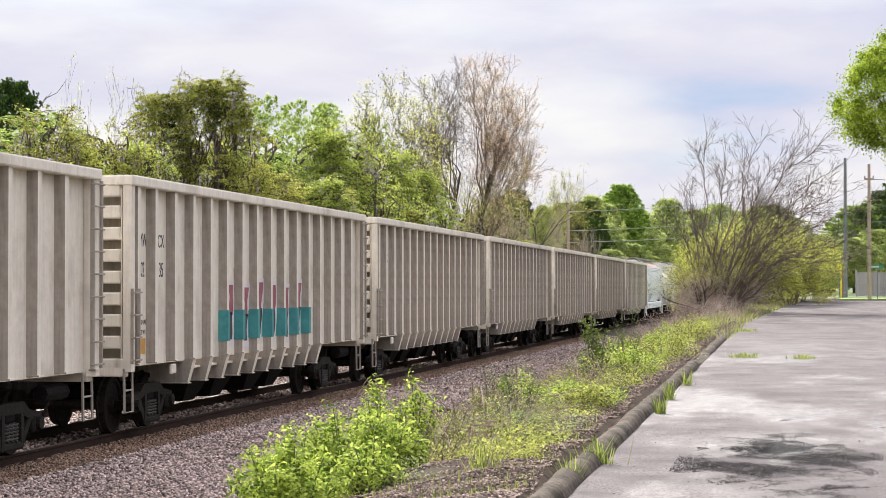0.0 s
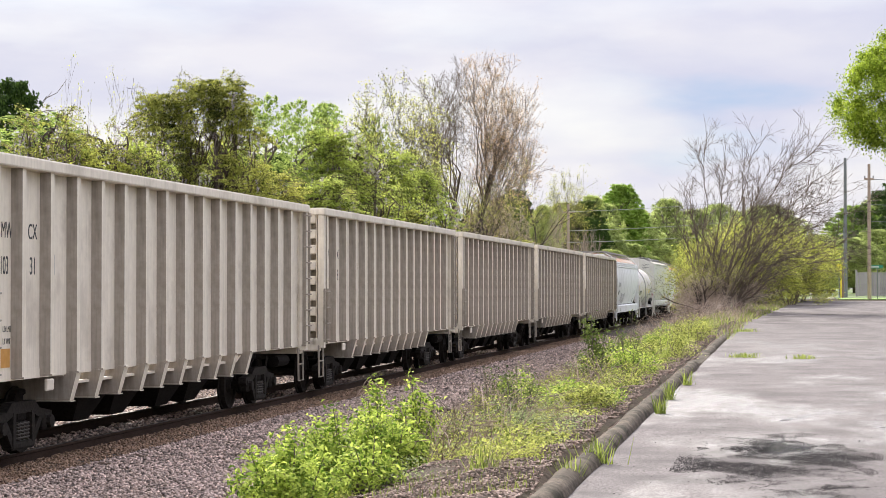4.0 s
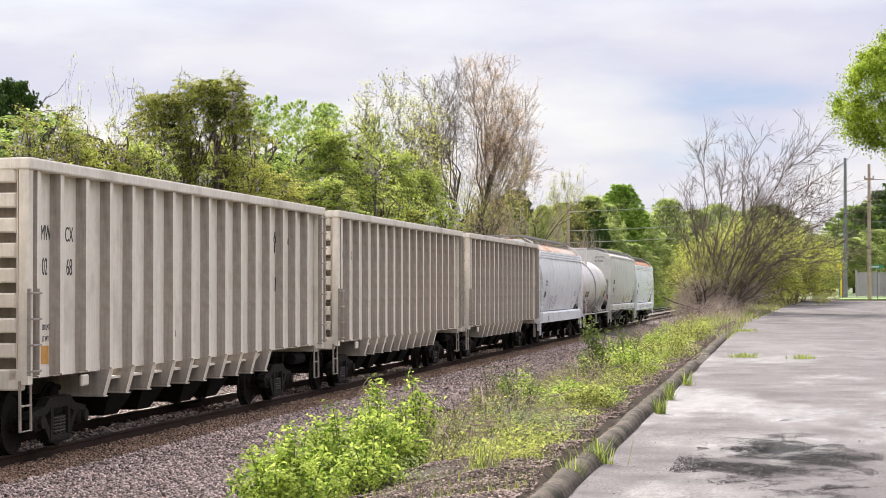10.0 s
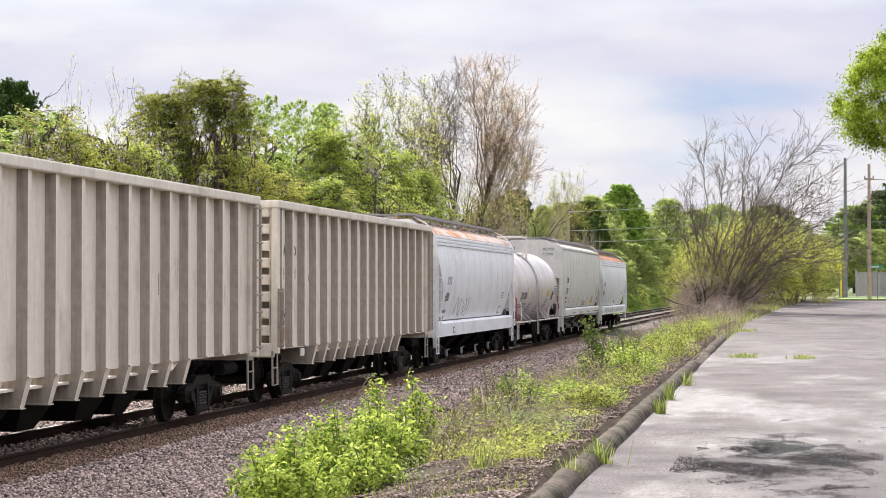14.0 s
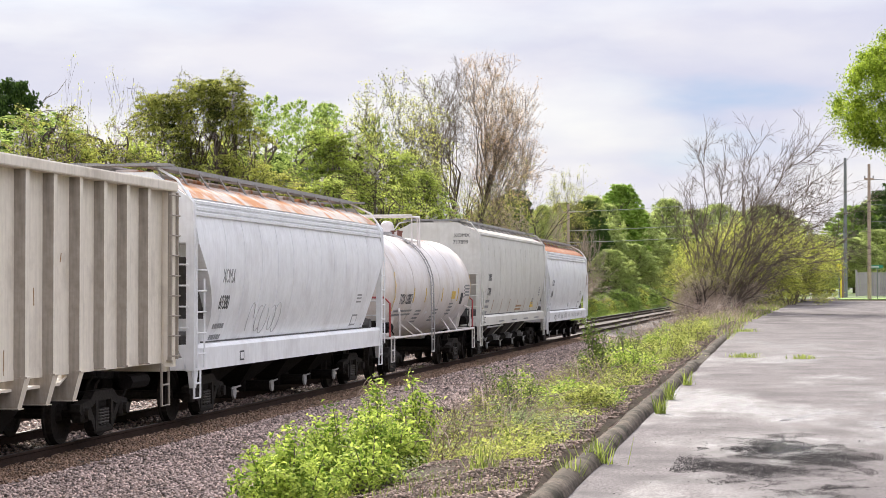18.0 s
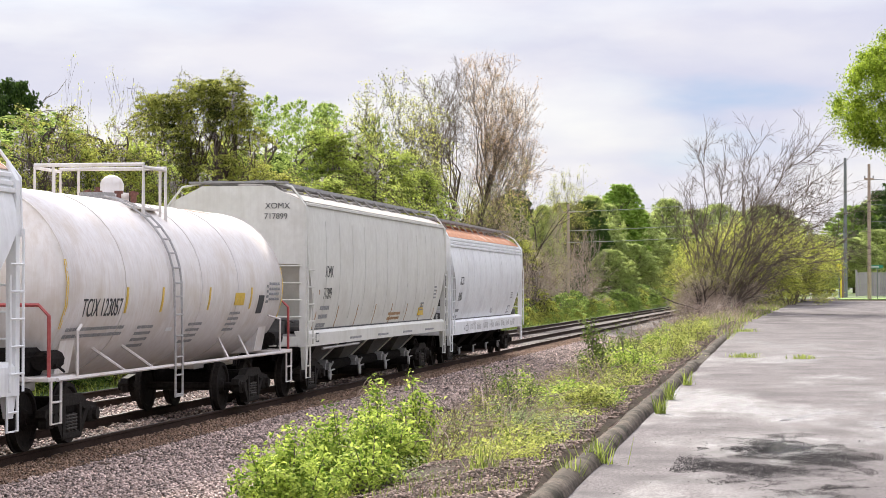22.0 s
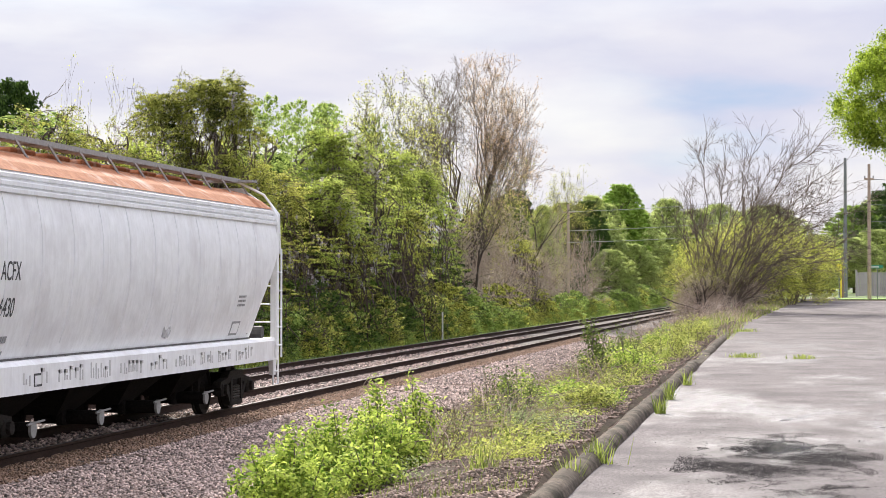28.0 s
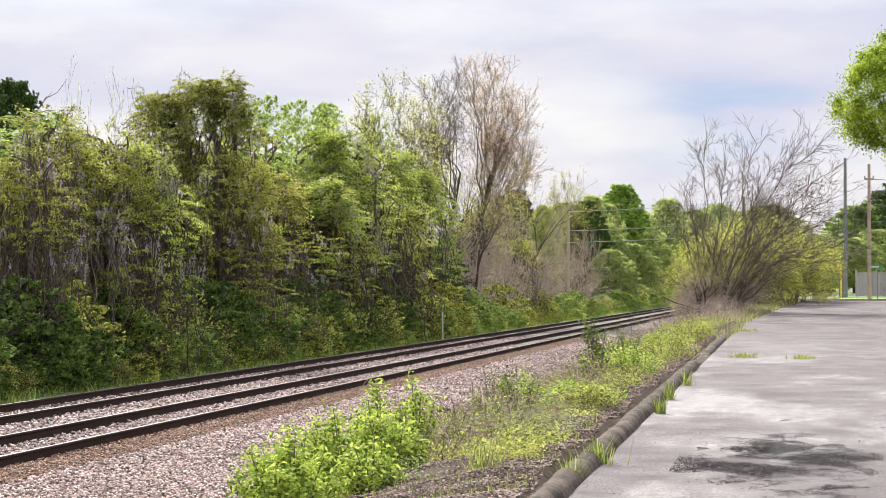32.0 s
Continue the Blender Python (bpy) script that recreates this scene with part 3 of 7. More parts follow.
def vine_tree(seed, h, w, label, leaf=0.082, density=1.0, brown=1.0, leaf_mat=None, bloom=16, gap=0.06):
    """A tree smothered in climbers: dark limbs and hanging stems inside, flat leafy sprays with gaps outside, drooping shoots, clusters of blossom."""
    rng = np.random.default_rng(seed)
    t = thing("vine_tree", label, "tree", "vine-draped trees")
    p1, p2, p3 = rng.uniform(0, 6.28, 3)
    bend = rng.normal(size=2) * 0.04 * h

    def reach(a, z):
        return 0.5 * w * np.minimum(1.0, 0.3 + (1.03 - z) * 1.6) * (1 + 0.2 * np.sin(2 * a + p1 + 6 * z) + 0.16 * np.sin(5 * a + p2 - 11 * z) + 0.12 * np.sin(3 * a + p3 + 19 * z))

    def place(a, z, k):
        r = reach(a, z) * k
        return np.stack([np.cos(a) * r + bend[0] * z, np.sin(a) * r + bend[1] * z, z * h], -1)

    s, tips = Shape(), []
    r0 = 0.014 * h
    s.tube([(0, 0, -0.4), (bend[0] * 0.5 + 0.15, bend[1] * 0.4, h * 0.3), (bend[0] * 0.3, bend[1] * 0.8, h * 0.6), (bend[0], bend[1], h * 0.93)], [r0 * 1.4, r0, r0 * 0.65, r0 * 0.15], 7)
    for i in range(int(3.0 * h)):
        z, a = rng.uniform(0.2, 0.92), rng.uniform(0, 6.28)
        grow(s, rng, (bend[0] * z, bend[1] * z, z * h), (math.cos(a), math.sin(a), rng.uniform(0.1, 0.9)), float(reach(a, z)) * rng.uniform(0.6, 1.0), r0 * 0.5, 2, tips, 0.8, 0.02, (2, 4), 4, 5, 0.42)
    part("trunk", wood_mesh("trunk", s, M_VINE_WOOD), None, t)
    # hanging and climbing stems
    s2 = Shape()
    for i in range(int(30 * w * brown)):
        a, z = rng.uniform(0, 6.28), rng.uniform(0.2, 0.95)
        e = place(np.array(a), np.array(z), rng.uniform(0.5, 1.05))
        z0 = 0.0 if rng.random() < 0.45 else max(0.0, z * h - rng.uniform(1.0, 3.5))
        pts = [Vector(e)]
        while pts[-1].z > z0 + 0.1:
            pts.append(pts[-1] + Vector((rng.normal() * 0.16, rng.normal() * 0.16, -rng.uniform(0.2, 0.6))))
        s2.tube(pts, [rng.uniform(0.012, 0.03)] * len(pts), 3, False)
    part("vine_tangle", wood_mesh("vine_tangle", s2, M_TANGLE), None, t, "tangle of grey-brown hanging vine stems")["kind"] = "stuff"
    # leafy sprays
    n = int(27 * h * w * density)
    a, z = rng.uniform(0, 6.283, n), 0.08 + 0.92 * rng.random(n) ** 0.8
    k = 0.35 + 0.72 * rng.random(n) ** 0.5
    c = place(a, z, k)
    keep = np.array([noise.noise((p[0] * 0.55, p[1] * 0.55, p[2] * 0.7 + seed)) + 0.4 * noise.noise((p[0] * 1.7, p[1] * 1.7, p[2] * 2.2)) > gap + 1.1 * max(0.0, 0.45 - q) for p, q in zip(c, z)])
    a, z, c = a[keep], z[keep], c[keep]
    n, m = len(c), 66
    out = np.stack([np.cos(a), np.sin(a), 0 * a], 1) + rng.normal(size=(n, 3)) * [0.55, 0.55, 0.16]
    out[:, 2] += 0.12
    out /= np.linalg.norm(out, axis=1)[:, None]
    side = np.stack([-out[:, 1], out[:, 0], 0 * a], 1)
    ln = rng.uniform(0.3, 0.85, n)[:, None]
    u = rng.random((n, m)) ** 0.8
    lat = rng.normal(size=(n, m)) * 0.16 * (1.15 - u)
    q = c[:, None] + out[:, None] * (u * ln)[..., None] + side[:, None] * (lat * (0.6 + ln))[..., None]
    q[..., 2] += rng.normal(size=(n, m)) * 0.025 - 0.34 * (u * ln) ** 2 * rng.uniform(0.5, 1.6, n)[:, None]
    nr = np.repeat(np.array([[0, 0, 1.0]]) + out * 0.35, m, 0)
    leaves = [leaf_quads(rng, q.reshape(-1, 3), nr, leaf, 0.25, 0.5)]
    # long shoots from the upper half, arching over
    k, m = int(9 * h), 20
    a, z = rng.uniform(0, 6.283, k), 0.6 + 0.4 * rng.random(k) ** 0.7
    c = place(a, z, 0.85)
    ln = rng.uniform(0.5, 1.35, k)
    lift = rng.uniform(0.1, 1.0, k) * (0.4 + z)
    s3 = Shape()
    us = np.linspace(0, 1, m)
    pts = c[:, None] + np.stack([np.cos(a)[:, None] * us * ln[:, None] * 0.75, np.sin(a)[:, None] * us * ln[:, None] * 0.75, ln[:, None] * (lift[:, None] * us - 0.75 * us ** 2)], -1)
    for j in range(k):
        s3.tube([Vector(pts[j, 0]), Vector(pts[j, 6]), Vector(pts[j, 13]), Vector(pts[j, 19])], [0.012, 0.01, 0.008, 0.006], 3, False)
    part("vine_shoot", wood_mesh("vine_shoot", s3, M_DEAD_VINE), None, t, "thin arching vine shoots")["kind"] = "stuff"
    pp = np.repeat(pts[:, 4:].reshape(-1, 3), 3, 0) + rng.normal(size=(k * (m - 4) * 3, 3)) * 0.055
    leaves.append(leaf_quads(rng, pp, np.tile([0, 0, 1.0], (len(pp), 1)), leaf * 0.9, 0.4, 0.5))
    part("crown", quads("crown", np.concatenate(leaves), leaf_mat or M_LEAF_VINE), None, t)
    # blossom in a few patches
    pa, pz = rng.uniform(0, 6.283, bloom), rng.uniform(0.4, 0.98, bloom)
    k, m = bloom * 7, 24
    a, z = np.repeat(pa, 7) + rng.normal(size=k) * 0.22, np.clip(np.repeat(pz, 7) + rng.normal(size=k) * 0.035, 0.1, 1.0)
    c = np.repeat(place(a, z, rng.uniform(0.85, 1.08, k))[:, None], m, 1)
    al = rng.random((k, m))
    c[..., 2] -= al * rng.uniform(0.22, 0.5, k)[:, None]
    c += rng.normal(size=(k, m, 3)) * 0.045 * (1.1 - al[..., None])
    c = c.reshape(-1, 3)
    part("blossom", quads("blossom", leaf_quads(rng, c, rng.normal(size=c.shape), 0.06, 0.5, 0.8), M_BLOSSOM), None, t, "hanging pale lilac-grey flower clusters")
    t["h"], t["w"] = h, w
    return t


def hung_tree(seed, h, w, label):
    """A half-dead tree under curtains of brown hanging vines."""
    rng = np.random.default_rng(seed)
    t = thing("vine_hung_tree", label, "tree", "brown vine-hung trees")
    s, tips = Shape(), []
    for k in range(3):
        grow(s, rng, (rng.normal() * 0.4, rng.normal() * 0.4, -0.3), (rng.normal() * 0.25, rng.normal() * 0.25, 1), h * rng.uniform(0.55, 0.75), 0.022 * h, 3, tips, 0.75, 0.08, (3, 4), 6, 4, 0.22)
    part("trunk", wood_mesh("trunk", s, M_VINE_WOOD), None, t)
    s2 = Shape()
    for i in range(230):
        a, r = rng.uniform(0, 6.28), 0.5 * w * math.sqrt(rng.random())
        z1 = h * (1.0 - 0.45 * (2 * r / w) ** 2) * rng.uniform(0.45, 1.05)
        z0 = max(0.05, z1 - rng.uniform(0.5, 2.6))
        pts = [Vector((math.cos(a) * r, math.sin(a) * r, z1))]
        while pts[-1].z > z0:
            pts.append(pts[-1] + Vector((rng.normal() * 0.3, rng.normal() * 0.3, -rng.uniform(0.05, 0.45))))
        s2.tube(pts, [0.026] * len(pts), 3, False)
    part("vine_tangle", wood_mesh("vine_tangle", s2, M_TWIG_GREY), None, t, "curtains of dry brown hanging vines")["kind"] = "stuff"
    c = np.array([(p.x, p.y, p.z) for p, lv in tips if lv <= 1])
    c = np.repeat(c, 18, 0) + rng.normal(size=(len(c) * 18, 3)) * 0.3
    part("crown", quads("crown", leaf_quads(rng, c, rng.normal(size=c.shape), 0.085), M_LEAF_OLIVE), None, t, "sparse olive leaves")
    t["h"], t["w"] = h, w
    return t


V1 = vine_tree(11, 8.5, 4.0, "tree draped in yellow-green vines and fading wisteria", density=1.15, bloom=26)
V2 = vine_tree(12, 7.5, 3.6, "leaning tree smothered in climbing vines", brown=1.6, density=1.1)
V3 = vine_tree(13, 11.0, 4.4, "tall tree wrapped in vines like a column", density=1.5, brown=1.3, leaf_mat=M_LEAF_COLUMN, bloom=34, gap=-0.12)
V4 = vine_tree(15, 9.0, 4.0, "tree hung with fresh lime green vines", density=1.3, leaf_mat=M_LEAF_LIME, bloom=22)
V5 = vine_tree(16, 8.0, 3.8, "half-bare tree under brown vine stems with olive leaf", density=0.95, brown=2.4, leaf_mat=M_LEAF_COLUMN, bloom=18)
H1 = hung_tree(14, 8.5, 4.5, "dead-looking tree under curtains of brown vines")
L1 = leafy_tree(21, 12.5, 4.5, M_LEAF_LIGHT, 0.12, 1.0, "young_tree", "slender young tree in fresh pale green leaf", open_=0.05, low=0.2, clump=0.95, flat=0.9)
L2 = leafy_tree(22, 16.0, 8.0, M_LEAF_FAR, 0.2, 0.55, "broadleaf_tree", "broadleaf tree in spring leaf, paled as by distance haze", open_=0.05, clump=1.2, flat=0.85)
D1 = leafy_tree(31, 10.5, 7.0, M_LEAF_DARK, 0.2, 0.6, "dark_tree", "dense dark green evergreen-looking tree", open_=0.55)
G1 = leafy_tree(41, 19.0, 9.0, M_LEAF_BRIGHT, 0.28, 0.5, "broadleaf_tree", "full bright green tree beyond the bend", open_=0.5)


def limbed(t, rng, limbs, r0, twigs, twig, wood, thin, pull, side=0.45, levels=2, join="limb", label="forking leafless limb"):
    """Long bowed limbs of a tree, each a part, set with forking twigs. limbs: start, bow and end of each. Returns the twig tips."""
    tips = []
    for root, ctrl, end in limbs:
        s = Shape()
        root, ctrl, end = Vector(root), Vector(ctrl), Vector(end)
        pts = [root * (1 - u) ** 2 + ctrl * 2 * u * (1 - u) + end * u * u + Vector(rng.normal(size=3)) * 0.018 * (end - root).length * (0 < u < 1) for u in (k / 8 for k in range(9))]
        s.tube(pts, [max(thin, r0 * (1 - 0.9 * (k / 8) ** 0.7)) for k in range(9)], 5, False)
        for k in range(twigs):
            u = rng.uniform(0.2, 1.0)
            i = min(7, int(u * 8))
            nd = (pts[i + 1] - pts[i]).normalized() + Vector(pull) + Vector(rng.normal(size=3)) * side
            grow(s, rng, pts[i].lerp(pts[i + 1], u * 8 - i), nd, twig * rng.uniform(0.5, 1.25) * (1.2 - 0.45 * u), r0 * 0.28, levels, tips, 0.5, 0.04, (2, 4), 3, 4, 0.15, thin)
        part(join, wood_mesh(join, s, wood), None, t, label)
    return tips


def fan_tree(seed, name, label, h, w, lean, n, r0, twigs, twig, leaf_mat, per_tip, leaf, leaf_label, wood, thin=0.009, bare_side=-9.0):
    """A broad tree in early spring: two dark stems that part low, and a fan of rising limbs set with twigs and young leaf."""
    rng = np.random.default_rng(seed)
    t = thing(name, label, "tree")
    k = h / 20.0
    stems = [[Vector((p[0] * k + lean * p[2] / 11 * k, p[1], p[2] * k)) for p in q] for q in (((0, 0, -0.4), (0.0, 0, 2.2), (0.4, 0.1, 4.6), (0.9, 0.2, 7.6), (1.2, 0.1, 11.0)), ((0.1, 0, 0.8), (-0.35, 0.1, 3.2), (-1.1, 0.2, 5.8), (-1.2, 0.1, 8.4), (-1.0, 0.0, 11.2)))]
    for q, r in zip(stems, (0.34 * k, 0.24 * k)):
        part("trunk", wood_mesh("trunk", Shape().tube(q, [r, r * 0.85, r * 0.7, r * 0.5, r * 0.28], 8, False), M_VINE_WOOD), None, t, "dark forked trunk")
    limbs = []
    for j in range(n):
        phi = -1.45 + 2.9 * (j + rng.uniform(-0.3, 0.3)) / (n - 1)
        q = stems[0] if phi > -0.2 else stems[1]
        i = int(rng.integers(1, 4))
        root = q[i].lerp(q[i + 1], rng.random())
        far = rng.uniform(0.72, 1.0)
        end = Vector((lean * k + 0.46 * w * math.sin(phi) * far, rng.normal() * 0.2 * w, k * (10.8 + 8.6 * math.cos(phi) * far)))
        limbs.append((root, root.lerp(end, 0.5) + Vector((0.07 * w * math.sin(phi), 0, 0.05 * h)), end))
    tips = limbed(t, rng, limbs, r0, twigs, twig, wood, thin, (0, 0, 0.3), 0.6)
    c = np.array([tuple(p) for p, lv in tips if lv <= 1 and p.x > bare_side])
    c = np.repeat(c, per_tip, 0) + rng.normal(size=(len(c) * per_tip, 3)) * 0.2
    part("crown", quads("crown", leaf_quads(rng, c, rng.normal(size=c.shape), leaf), leaf_mat), None, t, leaf_label)
    t["h"], t["w"] = h, w
    return t


B1 = fan_tree(51, "bare_tree", "large tree, still mostly bare, with opening buds", 19.6, 9.4, 1.3, 34, 0.062, 14, 1.9, M_BUD, 4, 0.1, "sparse opening reddish buds", M_TWIG, 0.009, 0.9)
T1 = fan_tree(52, "twiggy_tree", "spreading tree in sparse young green leaf", 16.6, 6.4, -0.4, 18, 0.06, 10, 1.5, M_LEAF_VINE, 5, 0.12, "sparse young green leaves", M_TWIG_DARK, 0.01)
B2 = bare_tree(51, 19.5, 12, "tall bare tree far along the line", 2, "bare_tree", 1, (0.04, 0), 5, spread=0.6, kids=(3, 5), first=0.38, ups=0.1, mat=M_TWIG)
S1 = bare_tree(53, 10.5, 3, "slim bare sapling with few leaves", 5, "sapling", 3, (0, 0), 4, bud_mat=M_LEAF_VINE, spread=0.55, ups=0.12, r0=0.06, kids=(2, 4))
K1 = bare_tree(54, 8.5, 5, "brown leafless thicket hung with dead vines", 0.5, "thicket", 8, (0, 0), 3, mat=M_TWIG_GREY, spread=0.7, ups=0.03, r0=0.06, kids=(3, 5))

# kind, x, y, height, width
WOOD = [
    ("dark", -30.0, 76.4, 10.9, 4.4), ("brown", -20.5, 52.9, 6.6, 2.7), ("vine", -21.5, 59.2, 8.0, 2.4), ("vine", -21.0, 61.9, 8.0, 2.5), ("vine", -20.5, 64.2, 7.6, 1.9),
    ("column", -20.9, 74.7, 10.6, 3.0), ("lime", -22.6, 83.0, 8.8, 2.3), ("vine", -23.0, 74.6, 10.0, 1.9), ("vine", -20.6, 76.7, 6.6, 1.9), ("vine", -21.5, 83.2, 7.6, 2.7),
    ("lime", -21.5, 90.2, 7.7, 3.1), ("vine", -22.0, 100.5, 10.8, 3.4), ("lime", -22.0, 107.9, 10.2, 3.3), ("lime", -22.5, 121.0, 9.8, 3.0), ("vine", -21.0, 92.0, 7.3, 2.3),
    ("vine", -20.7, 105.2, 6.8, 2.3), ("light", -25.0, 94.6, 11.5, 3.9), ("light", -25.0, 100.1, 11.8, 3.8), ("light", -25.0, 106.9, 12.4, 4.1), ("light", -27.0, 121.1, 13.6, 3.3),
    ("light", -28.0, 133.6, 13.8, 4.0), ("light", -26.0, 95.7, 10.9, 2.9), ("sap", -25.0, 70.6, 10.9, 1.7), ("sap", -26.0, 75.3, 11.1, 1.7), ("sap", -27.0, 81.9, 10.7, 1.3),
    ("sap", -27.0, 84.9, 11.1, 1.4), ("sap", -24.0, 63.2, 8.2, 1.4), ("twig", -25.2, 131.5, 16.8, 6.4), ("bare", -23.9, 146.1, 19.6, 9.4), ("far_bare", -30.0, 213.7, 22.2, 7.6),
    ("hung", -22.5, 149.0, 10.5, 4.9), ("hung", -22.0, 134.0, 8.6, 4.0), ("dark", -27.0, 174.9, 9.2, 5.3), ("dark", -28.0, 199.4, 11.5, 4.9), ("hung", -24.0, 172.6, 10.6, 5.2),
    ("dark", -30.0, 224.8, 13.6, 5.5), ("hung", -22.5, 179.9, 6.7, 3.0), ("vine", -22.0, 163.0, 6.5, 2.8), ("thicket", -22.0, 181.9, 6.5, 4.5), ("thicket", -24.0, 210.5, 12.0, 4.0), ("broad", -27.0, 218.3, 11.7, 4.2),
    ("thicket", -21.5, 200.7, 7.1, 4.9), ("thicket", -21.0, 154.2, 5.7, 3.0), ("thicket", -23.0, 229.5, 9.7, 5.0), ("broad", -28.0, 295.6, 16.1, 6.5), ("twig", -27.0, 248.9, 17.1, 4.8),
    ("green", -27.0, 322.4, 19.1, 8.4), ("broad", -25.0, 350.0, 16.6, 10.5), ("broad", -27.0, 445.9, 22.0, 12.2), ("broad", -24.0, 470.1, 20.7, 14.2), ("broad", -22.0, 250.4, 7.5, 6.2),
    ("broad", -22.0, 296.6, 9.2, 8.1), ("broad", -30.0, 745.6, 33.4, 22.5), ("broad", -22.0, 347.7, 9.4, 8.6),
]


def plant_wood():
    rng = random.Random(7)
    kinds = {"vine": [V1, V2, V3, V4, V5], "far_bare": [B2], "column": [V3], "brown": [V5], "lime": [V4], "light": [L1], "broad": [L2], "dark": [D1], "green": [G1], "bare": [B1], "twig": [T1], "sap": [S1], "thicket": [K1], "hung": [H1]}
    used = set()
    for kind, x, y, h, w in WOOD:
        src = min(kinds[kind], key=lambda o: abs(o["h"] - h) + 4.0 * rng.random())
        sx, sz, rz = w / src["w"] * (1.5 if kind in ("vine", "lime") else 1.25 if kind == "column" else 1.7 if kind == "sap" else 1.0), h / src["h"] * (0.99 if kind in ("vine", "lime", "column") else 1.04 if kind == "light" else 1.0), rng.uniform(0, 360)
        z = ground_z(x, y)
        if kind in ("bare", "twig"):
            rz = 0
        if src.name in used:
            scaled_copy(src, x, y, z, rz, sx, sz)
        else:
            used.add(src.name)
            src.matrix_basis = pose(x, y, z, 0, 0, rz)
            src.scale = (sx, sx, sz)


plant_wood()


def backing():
    """Rows added behind the front trees, mostly dark-leaved, to block sky and darken gaps."""
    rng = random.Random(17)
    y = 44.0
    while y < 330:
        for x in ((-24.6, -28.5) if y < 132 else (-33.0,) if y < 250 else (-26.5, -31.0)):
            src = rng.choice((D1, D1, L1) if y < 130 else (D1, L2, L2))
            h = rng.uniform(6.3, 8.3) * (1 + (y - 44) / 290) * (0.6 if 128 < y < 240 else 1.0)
            xx, yy = x + rng.uniform(-1.5, 1.5), y + rng.uniform(-1.5, 1.5)
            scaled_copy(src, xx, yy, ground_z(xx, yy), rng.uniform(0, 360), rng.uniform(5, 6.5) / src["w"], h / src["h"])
        y += 4.2 * (1 + y / 300)
    for x, y, h, w in ((-22.5, 156, 5.0, 5.5), (-22.5, 204, 6.0, 7.0), (-25, 196, 8.0, 7.0), (-21.2, 214, 4.0, 6.0)):
        scaled_copy(K1, x, y, ground_z(x, y), x * y, w / K1["w"], h / K1["h"])


backing()


# ---------------------------------------------------------------- undergrowth, verge and far planting
def tri_mesh(name, v, f, material):
    """A mesh from arrays of points and triangles."""
    me = bpy.data.meshes.new(name)
    me.vertices.add(len(v))
    me.vertices.foreach_set("co", np.ascontiguousarray(v, dtype=np.float32).ravel())
    me.loops.add(len(f) * 3)
    me.loops.foreach_set("vertex_index", np.ascontiguousarray(f, dtype=np.int32).ravel())
    me.polygons.add(len(f))
    me.polygons.foreach_set("loop_start", np.arange(0, len(f) * 3, 3, dtype=np.int32))
    me.update(calc_edges=True)
    me.materials.append(material)
    return me


def stones(name, centres, size, material, rng, flat=0.7):
    """Angular six-cornered stones."""
    n = len(centres)
    base = np.array([(1, 0, 0), (-1, 0, 0), (0, 1, 0), (0, -1, 0), (0, 0, 1), (0, 0, -1)], float)
    tri = np.array([(0, 2, 4), (2, 1, 4), (1, 3, 4), (3, 0, 4), (2, 0, 5), (1, 2, 5), (3, 1, 5), (0, 3, 5)])
    p = base[None] * (0.5 * size * rng.uniform(0.55, 1.3, (n, 6)))[..., None] + rng.normal(size=(n, 6, 3)) * size * 0.1
    q = rng.normal(size=(n, 4))
    q /= np.linalg.norm(q, axis=1)[:, None]
    w, x, y, z = q.T
    R = np.stack([1 - 2 * (y * y + z * z), 2 * (x * y - z * w), 2 * (x * z + y * w), 2 * (x * y + z * w), 1 - 2 * (x * x + z * z), 2 * (y * z - x * w), 2 * (x * z - y * w), 2 * (y * z + x * w), 1 - 2 * (x * x + y * y)], 1).reshape(n, 3, 3)
    p = np.einsum("nij,nkj->nki", R, p)
    p[..., 2] *= flat
    v = (p + centres[:, None]).reshape(-1, 3)
    f = (tri[None] + 6 * np.arange(n)[:, None, None]).reshape(-1, 3)
    return tri_mesh(name, v, f, material)


